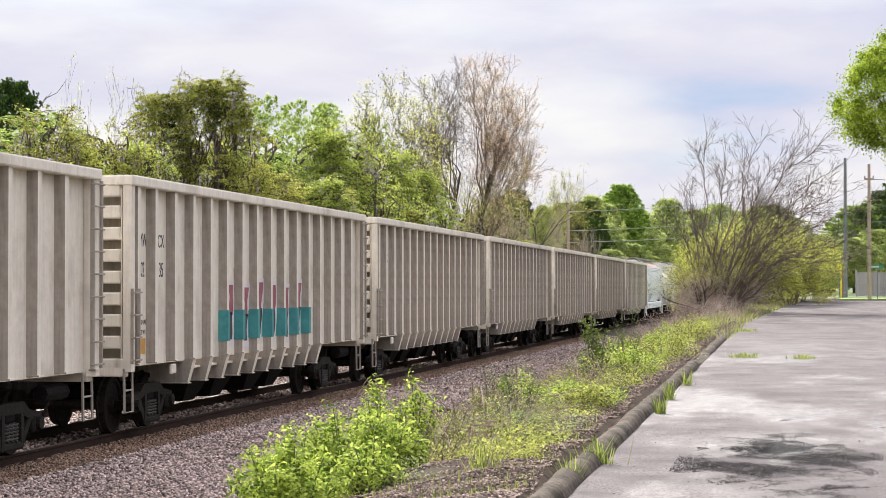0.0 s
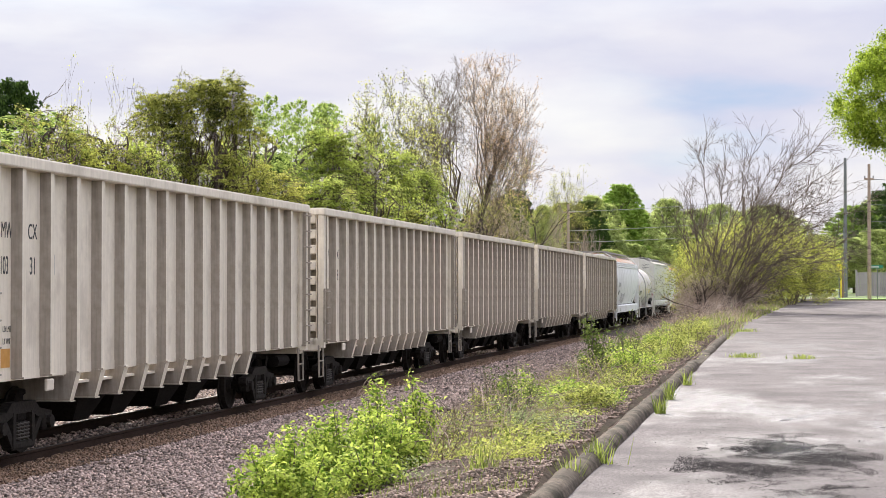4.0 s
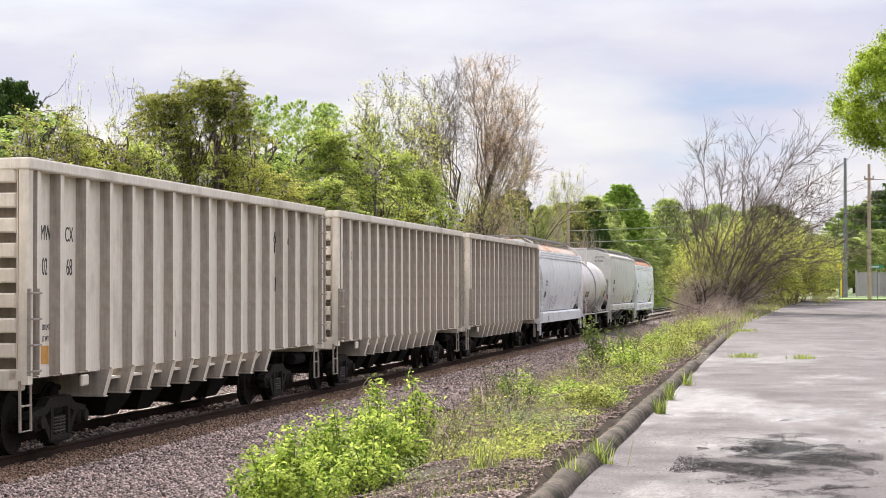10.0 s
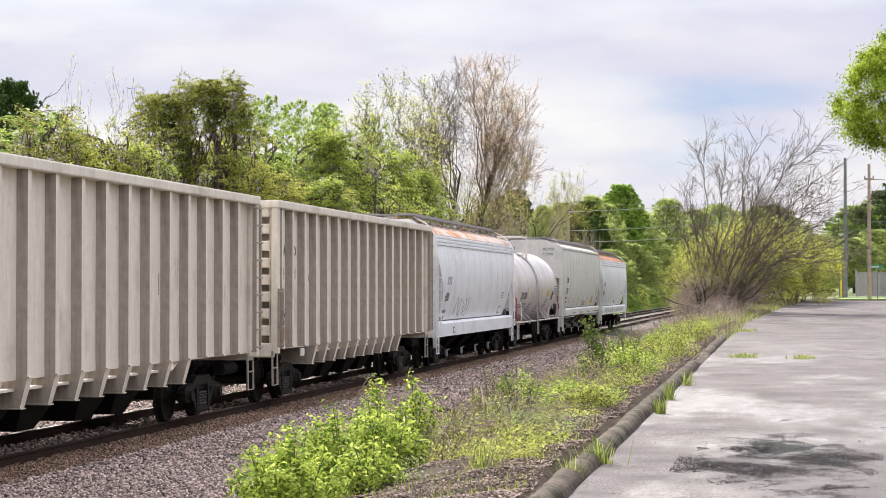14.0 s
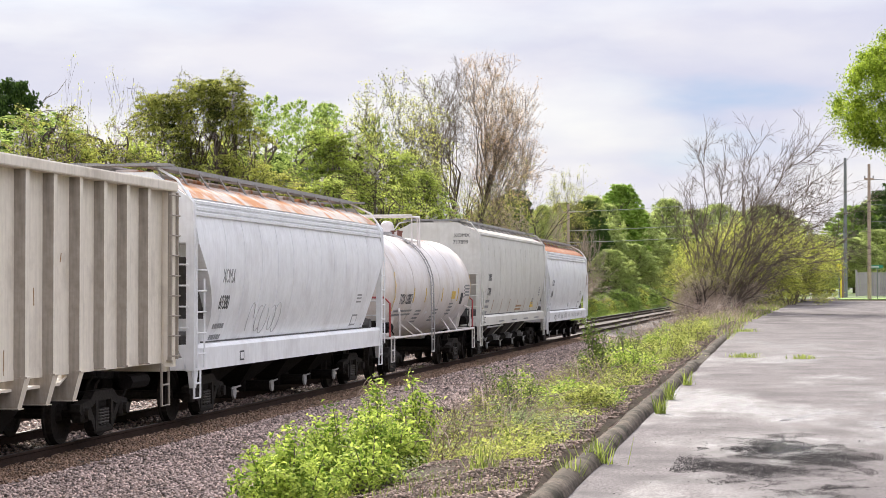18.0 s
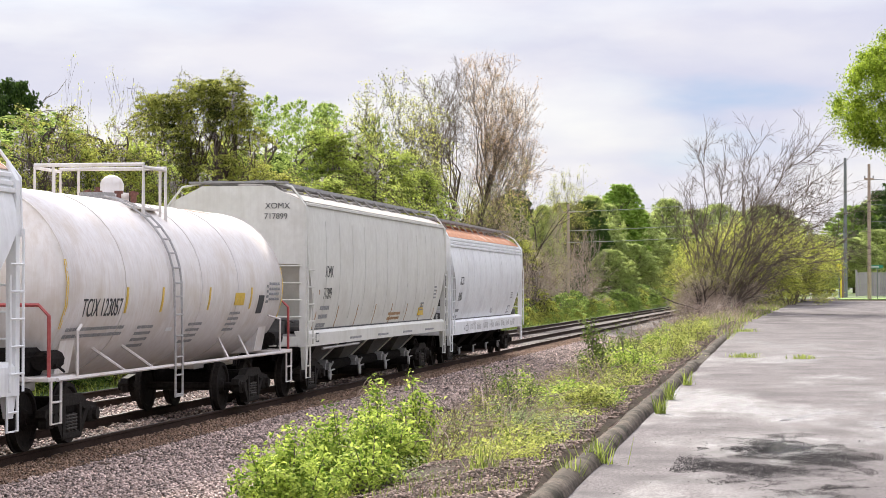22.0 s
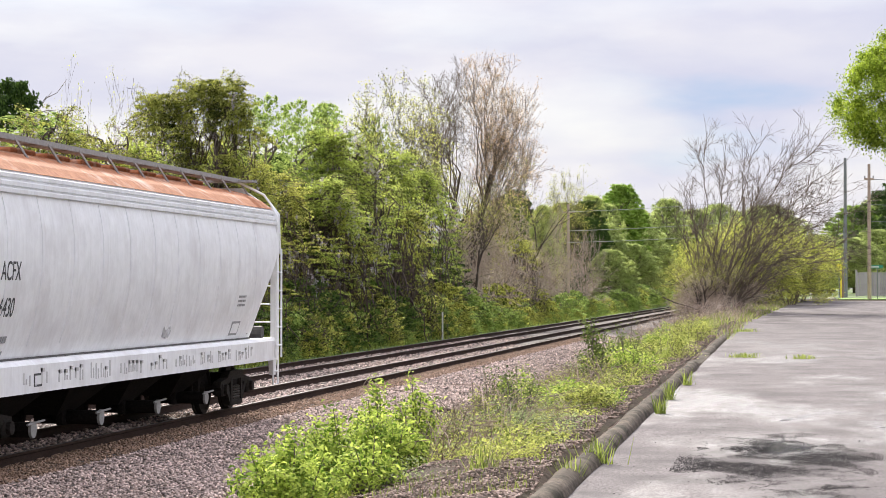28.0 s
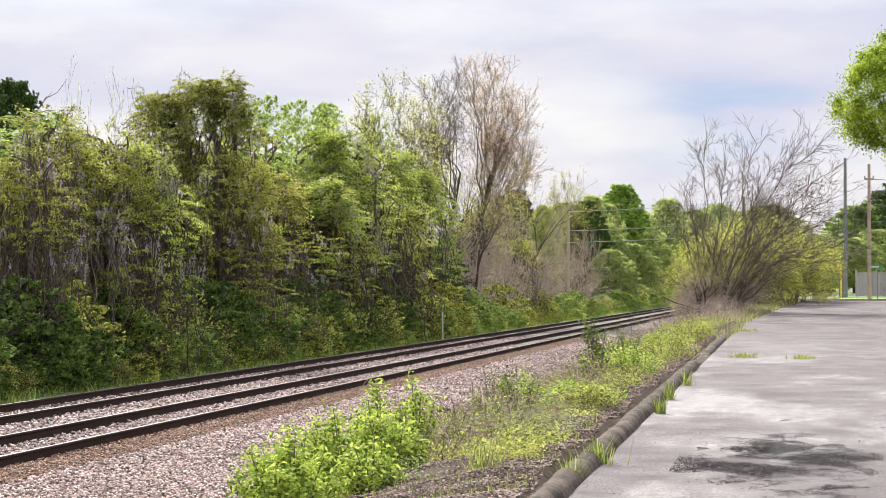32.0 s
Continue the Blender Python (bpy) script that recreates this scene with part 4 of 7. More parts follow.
def loose_stones():
    rng = np.random.default_rng(5)

    def bed(n, x0, x1, y0, y1, near):
        x = rng.uniform(x0, x1, n)
        y = y0 + (y1 - y0) * rng.random(n) ** near
        return np.stack([x, y, np.interp(x, BED_X, BED_Z) + rng.uniform(0.0, 0.035, n)], 1)

    for c, size, mat, lab in (
        (bed(52000, -9.95, -5.9, 19, 48, 1.2), 0.062, M_STONE, "loose pinkish grey ballast stones on the shoulder"),
        (bed(20000, -10.0, -5.9, 48, 110, 1.4), 0.085, M_STONE, "loose pinkish grey ballast stones on the shoulder"),
        (bed(9000, -12.3, -10.95, 20, 90, 1.4), 0.07, M_STONE, "ballast stones between the rails"),
        (bed(11000, -15.05, -12.45, 20, 110, 1.4), 0.08, M_STONE, "ballast stones between the tracks"),
        (bed(7000, -16.5, -15.2, 20, 110, 1.4), 0.08, M_STONE, "ballast stones between the rails"),
        (bed(22000, -10.86, -9.95, 19, 110, 1.5), 0.055, M_RUSTSTONE, "rust-brown stones along the tie ends"),
    ):
        tagged(new("ballast_stones", stones("ballast_stones", c, size, mat, rng)), lab, "gravel", kind="stuff")
    # chippings in the stained hollow, and scattered over the car park
    n = 100000
    x, y = rng.uniform(-1.0, 0.85, n), rng.uniform(14.8, 21.5, n)
    r = np.hypot((x + 0.12) / 0.72, (y - 17.9) / 2.3)
    nz = np.array([noise.noise((p * 1.6, q * 0.9, 31.0)) + 0.6 * noise.noise((p * 4, q * 2.4, 5.0)) + 0.4 * noise.noise((p * 9, q * 9, 8.0)) for p, q in zip(x, y)])
    keep = rng.random(n) < np.clip(0.42 - 0.34 * r ** 2 + 0.8 * nz, 0.0, 0.7)
    x, y = x[keep], y[keep]
    tagged(new("chippings", stones("chippings", np.stack([x, y, GRADE * y + 0.004], 1), 0.0095, M_CHIP, rng)), "loose dark chippings lying on the asphalt", "gravel", kind="stuff")
    n = 700
    y = 12 + 50 * rng.random(n) ** 1.7
    x = rng.uniform(-1.5, 4.5, n)
    tagged(new("chippings", stones("chippings", np.stack([x, y, GRADE * y + 0.003], 1), 0.01, M_CHIP, rng)), "scattered chippings on the asphalt", "gravel", kind="stuff")
    # earth crumbs, bark and leaf litter behind the kerb
    n = 40000
    x = -1.85 - 2.2 * rng.random(n) ** 1.3
    y = 13 + 40 * rng.random(n) ** 1.6
    z = np.array([ground_z(p, q) for p, q in zip(x, y)]) + 0.012
    tagged(new("litter", stones("litter", np.stack([x, y, z - 0.004], 1), 0.03, M_LITTER, rng, 0.6)), "brown litter, stones and clods behind the kerb", "litter", kind="stuff")


M_CHIP = surface("dark_chipping", (0.012, 0.011, 0.011), (0.06, 0.056, 0.058), 0.95, grain=30, stain=2, bump=0.2, island=0.8, spec=0.1)
M_LITTER = surface("litter", (0.14, 0.095, 0.075), (0.52, 0.39, 0.32), 0.9, grain=20, stain=1.5, bump=0.2, island=0.6)
loose_stones()


def blades(rng, roots, height, lean, width):
    """Grass blades: bent quads."""
    n = len(roots)
    a = rng.uniform(0, 6.283, n)
    d = np.stack([np.cos(a), np.sin(a), np.zeros(n)], 1)
    w = np.stack([-np.sin(a), np.cos(a), np.zeros(n)], 1) * (width * rng.uniform(0.6, 1.3, n))[:, None]
    h = (height * rng.uniform(0.45, 1.25, n))[:, None]
    up = np.array([0, 0, 1.0])
    tip = roots + up * h + d * h * (lean * rng.uniform(0.2, 1.3, n))[:, None]
    return np.stack([roots - w, roots + w, tip + w * 0.3, tip - w * 0.3], 1)


def on_ground(x, y):
    return np.stack([x, y, np.array([ground_z(p, q) for p, q in zip(x, y)])], 1)


M_WEED = leaf_material("weed_leaf", (0.075, 0.1, 0.018), (0.66, 0.69, 0.19), 0.5)
M_WEED_BLUE = leaf_material("feathery_weed", (0.09, 0.13, 0.05), (0.5, 0.58, 0.26), 0.4)


def verge():
    rng = np.random.default_rng(8)

    def patchy(n, x0, x1, y0, y1, thr, seed, near=1.4, size=1.1):
        x, y = rng.uniform(x0, x1, n), y0 + (y1 - y0) * rng.random(n) ** near
        keep = np.array([noise.noise((p * size, q * size * 0.6, seed)) > thr for p, q in zip(x, y)])
        return x[keep], y[keep]

    # grass in tufts
    for k, (n, x0, x1, y0, y1, thr, h, wd, near) in enumerate((
        (15000, -5.9, -2.5, 22, 60, 0.1, 0.13, 0.005, 1.2), (16000, -5.6, -2.2, 34, 90, -0.15, 0.22, 0.009, 1.2), (3000, -3.3, -1.95, 14.5, 40, 0.12, 0.07, 0.004, 1.2))):
        x, y = patchy(n, x0, x1, y0, y1, thr, 3 + k, near)
        q = blades(rng, on_ground(x, y), h, 0.5, wd)
        tagged(new("verge_grass", quads("verge_grass", q, M_GRASS)), "rough spring grass on the verge", "grass", kind="stuff")
    # leafy weeds: three kinds in clumps of their own
    for k, (n, thr, size, leaf, h, mat, lab) in enumerate((
        (18000, 0.0, 1.3, 0.03, 0.1, M_WEED, "low yellow-green leafy weeds on the verge"),
        (11000, 0.16, 0.8, 0.028, 0.16, M_WEED_BLUE, "fine feathery blue-green weeds on the verge"),
        (12000, 0.14, 0.7, 0.034, 0.24, M_WEED, "taller bright green weeds on the verge"))):
        x, y = patchy(n, -5.5, -2.1, 17, 66, thr, 11 + 7 * k, 1.25, size)
        c = on_ground(x, y)
        m = 9
        cc = np.repeat(c, m, 0)
        cc[:, :2] += rng.normal(size=(len(cc), 2)) * 0.06
        hh = np.repeat(h * (0.5 + 1.2 * np.array([noise.noise((p * 1.7, q * 1.1, 40.0 + k)) ** 2 * 3 for p, q in zip(x, y)])), m)
        cc[:, 2] += np.minimum(np.abs(rng.normal(size=len(cc))), 1.5) * np.minimum(hh, 0.3)
        tagged(new("verge_weeds", quads("verge_weeds", leaf_quads(rng, cc, np.tile([0, 0, 1.0], (len(cc), 1)), leaf), mat)), lab, "weeds", kind="stuff")
    # dry stalks and dead stems
    s = Shape()
    r2 = random.Random(4)
    for i in range(420):
        if i < 240:
            x, y = r2.gauss(-3.5, 0.4), 18 + 15 * r2.random() ** 1.3
        else:
            x, y = r2.uniform(-4.6, -1.9), r2.uniform(28, 80)
        z = ground_z(x, y)
        ln, a, t = r2.uniform(0.12, 0.62), r2.uniform(0, 6.28), r2.uniform(0.2, 1.7)
        dx, dy = math.cos(a) * t * ln, math.sin(a) * t * ln
        rr = r2.uniform(0.0025, 0.0055) * (1 if y < 30 else 1.5)
        bx, by = r2.gauss(0, 0.12) * ln, r2.gauss(0, 0.12) * ln
        s.tube([(x, y, z), (x + dx * 0.4 + bx, y + dy * 0.4 + by, z + ln * 0.5), (x + dx, y + dy, z + ln * (0.9 - 0.25 * t))], [rr, rr * 0.8, rr * 0.4], 3, False)
    tagged(new("dry_stalks", wood_mesh("dry_stalks", s, M_DEAD_VINE)), "dead brown stalks and canes lying among the weeds", "dry stalks", kind="stuff")
    # dry grass among them
    x, y = patchy(700, -4.2, -2.7, 18, 34, 0.15, 21, 1.0)
    tagged(new("dry_grass", quads("dry_grass", blades(rng, on_ground(x, y), 0.24, 1.1, 0.005), M_STRAW)), "flattened straw-coloured dry grass", "dry grass", kind="stuff")
    x, y = patchy(1200, -4.6, -1.7, 54, 84, 0.05, 25, 1.0)
    tagged(new("dry_grass", quads("dry_grass", blades(rng, on_ground(x, y), 0.32, 1.1, 0.008), M_STRAW)), "tall pinkish dry brush beyond the kerb", "dry grass", kind="stuff")


verge()


def dead_brush():
    r = random.Random(6)
    s0 = None
    for i in range(26):                               # loose tangles of dead canes by the ballast
        x, y = r.uniform(-4.1, -2.7), 18.2 + 1.2 * i + r.uniform(-0.5, 0.5)
        if i > 15:
            x, y = r.uniform(-3.3, -2.3), 15.2 + 0.9 * (i - 16)
        if s0 is None:
            s0 = thing("cane_tangle", "tangle of dead brown canes among the weeds", "dead canes", "cane tangles")
            s = Shape()
            for k in range(46):
                a, ln, t = r.uniform(0, 6.28), r.uniform(0.25, 0.95), r.uniform(0.3, 2.2)
                x0, y0 = r.gauss(0, 0.25), r.gauss(0, 0.3)
                dx, dy = math.cos(a) * ln * min(t, 1.1), math.sin(a) * ln * min(t, 1.1)
                rr = r.uniform(0.002, 0.0055)
                s.tube([(x0, y0, -0.02), (x0 + dx * 0.35, y0 + dy * 0.35, ln * 0.55 / max(1, t * 0.7)), (x0 + dx * 0.75, y0 + dy * 0.75, ln * 0.75 / max(1, t)), (x0 + dx, y0 + dy, ln * r.uniform(0.3, 0.85) / max(1, t))], [rr, rr * 0.9, rr * 0.7, rr * 0.4], 4, False)
            part("tangle", wood_mesh("tangle", s, M_TANGLE_PALE), None, s0)["kind"] = "stuff"
            s0.matrix_basis = pose(x, y, ground_z(x, y))
        else:
            k = r.uniform(0.55, 1.2) if i < 16 else r.uniform(0.25, 0.5)
            scaled_copy(s0, x, y, ground_z(x, y), r.uniform(0, 360), k, k * r.uniform(0.6, 1.0))
    for i in range(34):                               # pinkish dead brush towards the leaning tree
        y = 53 + 0.9 * i + r.uniform(-1, 1)
        x = r.uniform(-4.8, -2.5 + 0.5 * smooth01(60, 84, y))
        k = r.uniform(0.7, 1.0) + 0.7 * smooth01(58, 74, y) * r.random()
        tagged(scaled_copy(s0, x, y, ground_z(x, y), r.uniform(0, 360), k * 1.1, k), "low pinkish brown dead brush on the verge", "bush", "dead brush")
    for i in range(5):
        x, y = r.uniform(-4.4, -2.0), 62 + 4.5 * i
        tagged(scaled_copy(K1, x, y, ground_z(x, y) - 0.02, 70 * i, 1.3 / K1["w"], 0.9 / K1["h"]), "low pinkish brown dead brush on the verge", "bush", "dead brush")


dead_brush()


def bush(seed, at, r, h, n, leaf, mat, label, stems=26, name="bush"):
    rng = np.random.default_rng(seed)
    t = thing(name, label, "bush", at=at)
    s = Shape()
    pts, nrm = [], []
    for k in range(stems):
        a, q = rng.uniform(0, 6.283), r * math.sqrt(rng.random())
        hh = h * (1.08 - 0.55 * (q / r) ** 2) * rng.uniform(0.6, 1.28)
        x0, y0 = q * 0.35 * math.cos(a), q * 0.35 * math.sin(a)
        x1, y1 = q * math.cos(a), q * math.sin(a)
        s.tube([(x0, y0, -0.1), ((x0 + x1) / 2, (y0 + y1) / 2, hh * 0.6), (x1, y1, hh)], [0.009, 0.007, 0.004], 4, False)
        m = n // stems
        u = rng.random(m) ** 0.6
        c = np.stack([x0 + (x1 - x0) * u, y0 + (y1 - y0) * u, hh * u], 1) + rng.normal(size=(m, 3)) * 0.075 * (1.4 - 0.8 * u[:, None])
        pts.append(c)
        nrm.append(np.tile([0.2 * math.cos(a), 0.2 * math.sin(a), 1.0], (m, 1)))
    part("woody_base", wood_mesh("woody_base", s, M_BARK), None, t)["kind"] = "stuff"
    c = np.concatenate(pts)
    part("leaves", quads("leaves", leaf_quads(rng, c, np.concatenate(nrm), leaf, 0.2, 0.5), mat), None, t)["kind"] = "stuff"
    return t


M_LEAF_WEED = leaf_material("tall_weed_leaf", (0.05, 0.08, 0.02), (0.22, 0.28, 0.07), 0.4)


def litter_on_ballast():
    rng = random.Random(44)
    z = lambda x: float(np.interp(x, BED_X, BED_Z))
    s = Shape()
    s.loft([[(-0.24 + 0.02 * rng.random(), -0.06, 0), (-0.22, 0.07, 0), (-0.2, 0.06, 0.09), (-0.23, -0.05, 0.1)], [(0.0, -0.09, 0), (0.02, 0.09, 0), (0.0, 0.07, 0.12), (0.0, -0.07, 0.13)], [(0.26, -0.04, 0), (0.24, 0.06, 0), (0.22, 0.05, 0.06), (0.25, -0.03, 0.05)]])
    solid("tie_fragment", s, M_TIE, "black lump of rotten tie lying on the ballast", "wood debris", at=(-7.2, 43.0, z(-7.2)))
    for i in range(14):
        x, y, ln, a = rng.uniform(-9.8, -6.4), rng.uniform(24, 60), rng.uniform(0.3, 1.1), rng.uniform(-0.9, 0.9)
        q = Shape().tube([(-ln / 2, 0, 0.03), (-ln / 6, 0.05 * ln, 0.05), (ln / 4, 0, 0.04), (ln / 2, 0.08 * ln, 0.06)], [0.012, 0.014, 0.011, 0.006], 5)
        ob = solid("stick", q, M_TANGLE_PALE, "dry stick lying on the ballast", "stick", "dry sticks", at=(x, y, z(x) + 0.01))
        ob.rotation_euler = (0, 0, a)


litter_on_ballast()


def ragged_edge():
    """Weeds and straw creeping over the car park's edge where the kerb ends."""
    rng = np.random.default_rng(66)
    for n, h, wd, mat, lab in ((5200, 0.14, 0.012, M_GRASS, "low weeds creeping over the asphalt's edge"), (2600, 0.2, 0.01, M_STRAW, "dry straw along the asphalt's edge")):
        y = 50 + 64 * rng.random(n)
        edge = np.array([lot_left(q) for q in y])
        x = edge + 0.15 - 1.9 * rng.random(n) ** 0.8
        keep = np.array([noise.noise((p * 1.2, q * 0.4, 51.0 + h)) > -0.12 for p, q in zip(x, y)])
        x, y = x[keep], y[keep]
        roots = on_ground(x, y)
        roots[:, 2] = np.maximum(roots[:, 2], [lot_z(q) for q in y])
        tagged(new("edge_weeds", quads("edge_weeds", blades(rng, roots, h, 0.9, wd), mat)), lab, "weeds", kind="stuff")


ragged_edge()


def near_bushes():
    for i, (x, y, r, h, n) in enumerate(((-4.1, 16.6, 0.5, 0.62, 3400), (-4.35, 17.8, 0.42, 0.62, 2600), (-4.05, 18.6, 0.42, 0.72, 2800), (-3.95, 19.6, 0.34, 0.84, 2200), (-3.75, 20.4, 0.26, 0.8, 1500), (-3.6, 18.3, 0.34, 0.5, 1700), (-3.5, 17.0, 0.3, 0.36, 900))):
        bush(60 + i, (x, y, ground_z(x, y)), r, h, int(n * 1.7), 0.05, M_LEAF_BUSH, "fresh lime green bush growing from the ballast edge")
    rr = random.Random(31)
    for i in range(30):
        y = 19.5 + 38.0 * (i / 29) ** 1.25
        x = rr.uniform(-4.9, -2.35) + 0.6 * smooth01(38, 56, y)
        if -4.0 < x < -3.1 and y < 23:
            x -= 0.9
        r, h = rr.uniform(0.35, 0.75), rr.uniform(0.2, 0.5)
        mat, leaf, lab = ((M_WEED, 0.038, "low yellow-green weeds in a loose mound"), (M_LEAF_BUSH, 0.042, "mound of bright lime green weeds"), (M_WEED_BLUE, 0.028, "feathery grey-green weeds in a soft mound"))[(0, 1, 0, 2, 1)[i % 5]]
        bush(110 + i, (x, y, ground_z(x, y)), r, h, 2400, leaf, mat, lab, 20, "weed_mound")
    for i, (x, y, h) in enumerate(((-3.35, 25.2, 0.75), (-2.75, 34.5, 0.8), (-4.2, 29.0, 0.7), (-3.3, 40.0, 0.8))):
        bush(96 + i, (x, y, ground_z(x, y)), 0.3, h, 700, 0.04, M_LEAF_WEED, "dark leafy weed among dead stems", 12, "tall_weed")
    bush(95, (-2.9, 30.6, ground_z(-2.9, 30.6)), 0.24, 1.2, 1100, 0.05, M_LEAF_WEED, "tall dark leafy weed with a bare stem", 9, "tall_weed")
    # rosettes by the kerb
    rng = np.random.default_rng(77)
    for x, y, r, n in ((-1.62, 17.3, 0.17, 70), (-1.7, 15.9, 0.1, 40), (-2.5, 18.1, 0.09, 26), (-2.62, 30.5, 0.2, 60), (-1.55, 26.2, 0.1, 50), (-1.5, 23.6, 0.08, 40), (-1.5, 29.6, 0.1, 40), (-0.95, 39.5, 0.35, 160), (0.15, 39.0, 0.3, 120), (-1.3, 57.0, 0.4, 160), (-2.45, 16.2, 0.12, 40)):
        z = lot_z(y) if x > -1.63 else ground_z(x, y)
        root = np.tile([0, 0, 0.0], (n, 1)) + rng.normal(size=(n, 3)) * [r * 0.4, r * 0.4, 0]
        t = new("grass_tuft", quads("grass_tuft", blades(rng, root, 0.2 if r < 0.25 else 0.08, 0.7, 0.007), M_GRASS))
        t.location = (x, y, z)
        tagged(t, "tuft of bright green weed at the kerb", "weed", kind="stuff")


near_bushes()


def understory():
    """Shrubs along the foot of the wood."""
    A = leafy_tree(71, 2.2, 2.6, M_LEAF_SHRUB, 0.1, 1.5, "shrub", "dark green shrub at the foot of the wood", open_=0.5, low=0.05)
    B = leafy_tree(72, 2.0, 2.4, M_LEAF_LIGHT, 0.12, 1.2, "shrub", "light green shrub by the far track", open_=0.4, low=0.05)
    C = leafy_tree(73, 2.4, 2.6, M_LEAF_VINE, 0.12, 1.3, "shrub", "yellow-green shrub covered in vines", open_=0.45, low=0.05)
    r = random.Random(12)
    E = bare_tree(74, 2.3, 2.4, "brown tangle of canes and vines with a few leaves", 5, "shrub", 9, (0, 0), 3, mat=M_TANGLE, bud_mat=M_LEAF_COLUMN, spread=0.8, ups=-0.02, r0=0.022, kids=(3, 5))
    first = {A: True, B: True, C: True, E: True}
    y = 40.0
    while y < 330:
        for x in (-18.9, -19.7, -20.7):
            src = r.choice((A, A, A, B, C, E, E) if y < 110 else (B, B, B, C))
            k = (0.35 if x > -19 else 0.8 if x > -20 else 1.15) * r.uniform(0.7, 1.25) * (1 + max(0, y - 120) / 400) * (r.uniform(0.4, 0.9) if 128 < y < 240 else 1.0)
            xx, yy = x + r.uniform(-0.3, 0.2), y + r.uniform(-0.8, 0.8)
            if first[src]:
                first[src] = False
                src.matrix_basis = pose(xx, yy, ground_z(xx, yy), 0, 0, 0)
                src.scale = (k, k, k)
            else:
                scaled_copy(src, xx, yy, ground_z(xx, yy), r.uniform(0, 360), k * 1.15, k)
        y += 1.7 * (1 + max(0, y - 90) / 90)
    rng = np.random.default_rng(15)
    n = 7000
    x, yy = -18.3 - 1.3 * rng.random(n), 42 + 230 * rng.random(n) ** 1.3
    tagged(new("trackside_grass", quads("trackside_grass", blades(rng, on_ground(x, yy), 0.22, 0.9, 0.018), M_GRASS)), "bright grass along the far track", "grass", kind="stuff")


understory()


def corner_growth():
    """The leaning bare tree and thicket at the end of the car park, and the planting behind it."""
    z = ground_z(-3.4, 84)
    t = thing("leaning_tree", "leaning leafless tree with long twigs swept to one side", "tree", at=(-3.35, 84, z))
    rng = np.random.default_rng(91)
    ends = ((-1.5, 4.3, 0.3), (-1.0, 5.5, -0.3), (-0.2, 7.3, 0.4), (0.7, 6.4, -0.4), (1.9, 7.2, 0.6), (2.8, 6.4, -0.8), (3.6, 6.8, 0.9), (4.4, 7.1, 0.4), (5.0, 6.0, -1.0), (5.5, 5.2, 0.8), (5.8, 4.4, -0.3), (5.6, 3.4, 0.5), (5.0, 2.4, -0.6), (4.1, 5.4, 0.6), (2.5, 5.3, -0.5), (4.8, 4.7, 0.9), (3.4, 3.6, -0.9), (4.4, 2.9, 0.2))
    limbs = [((0.04 * ex, 0.1 * ey, -0.3), (ex * 0.4, ey * 0.5, ez * (0.5 + 0.04 * ex) + 0.3), (ex, ey, ez)) for ex, ez, ey in ends]
    limbed(t, rng, limbs, 0.05, 30, 1.25, M_TWIG, 0.0045, (0.2, 0, 0.2), 0.6, 2, "stem", "forking leafless stem")
    for i, (x, y, h, w) in enumerate(((-3.6, 83, 2.2, 2.0), (-3.1, 85, 2.4, 2.2), (-2.4, 86, 1.8, 2.4), (-3.9, 86, 2.6, 1.8))):
        k = scaled_copy(H1, x, y, ground_z(x, y), 70 * i, w / H1["w"], h / H1["h"])
        tagged(k, "dark brown tangle of dead vines and brush", "bush", "brown brush")
    C = bare_tree(56, 4.4, 4.2, "loose olive-green shrub at the end of the car park", 20, "shrub", 7, (0.05, 0), 3, bud_mat=M_LEAF_OLIVE, spread=0.7, ups=0.03, r0=0.05, kids=(4, 5))
    C.matrix_basis = pose(-0.6, 112, lot_z(112))
    for x, y, s in ((0.2, 118, 0.95), (-1.2, 116, 1.05), (-3.2, 112, 1.1), (-2.6, 106, 1.0), (-4.2, 116, 1.1), (-1.6, 122, 1.1), (-0.2, 104, 0.75), (-1.6, 100, 0.8)):
        scaled_copy(C, x, y, ground_z(x, y), x * 50, s, s)
    # rows beyond
    for x, y, h, w, src in ((-4.5, 190, 9, 8, L2), (-5.5, 240, 11, 10, L2), (-3.0, 300, 13, 12, L2), (-8.0, 420, 18, 14, L2), (-2.0, 210, 8, 8, L2), (3.4, 152, 4.2, 4.5, L2), (6.2, 158, 5.0, 5, L2), (1.6, 158, 4.6, 4.5, L2), (2.5, 200, 5.0, 8, D1), (5.5, 190, 5.5, 7, D1), (7.5, 180, 6, 7, D1), (9.5, 185, 10, 8, D1), (4.0, 230, 6, 9, L2), (9.0, 260, 11, 9, G1), (12, 300, 14, 12, L2),
                            (-14, 560, 21, 18, L2), (-22, 620, 22, 20, L2), (-32, 640, 24, 20, L2), (-6, 520, 18, 18, L2), (-45, 660, 26, 22, L2), (-40, 520, 22, 16, G1), (-36, 420, 20, 14, L2), (-34, 350, 18, 12, L2)):
        scaled_copy(src, x, y, ground_z(x, y), x * 37, w / src["w"], h / src["h"])
    R = leafy_tree(75, 11.6, 9.0, M_LEAF_ROAD, 0.1, 1.5, "roadside_tree", "large roadside tree in bright green leaf", open_=0.05, low=0.5, clump=1.25, flat=0.8, under=0.22)
    R.matrix_basis = pose(6.3, 80, lot_z(80))


corner_growth()


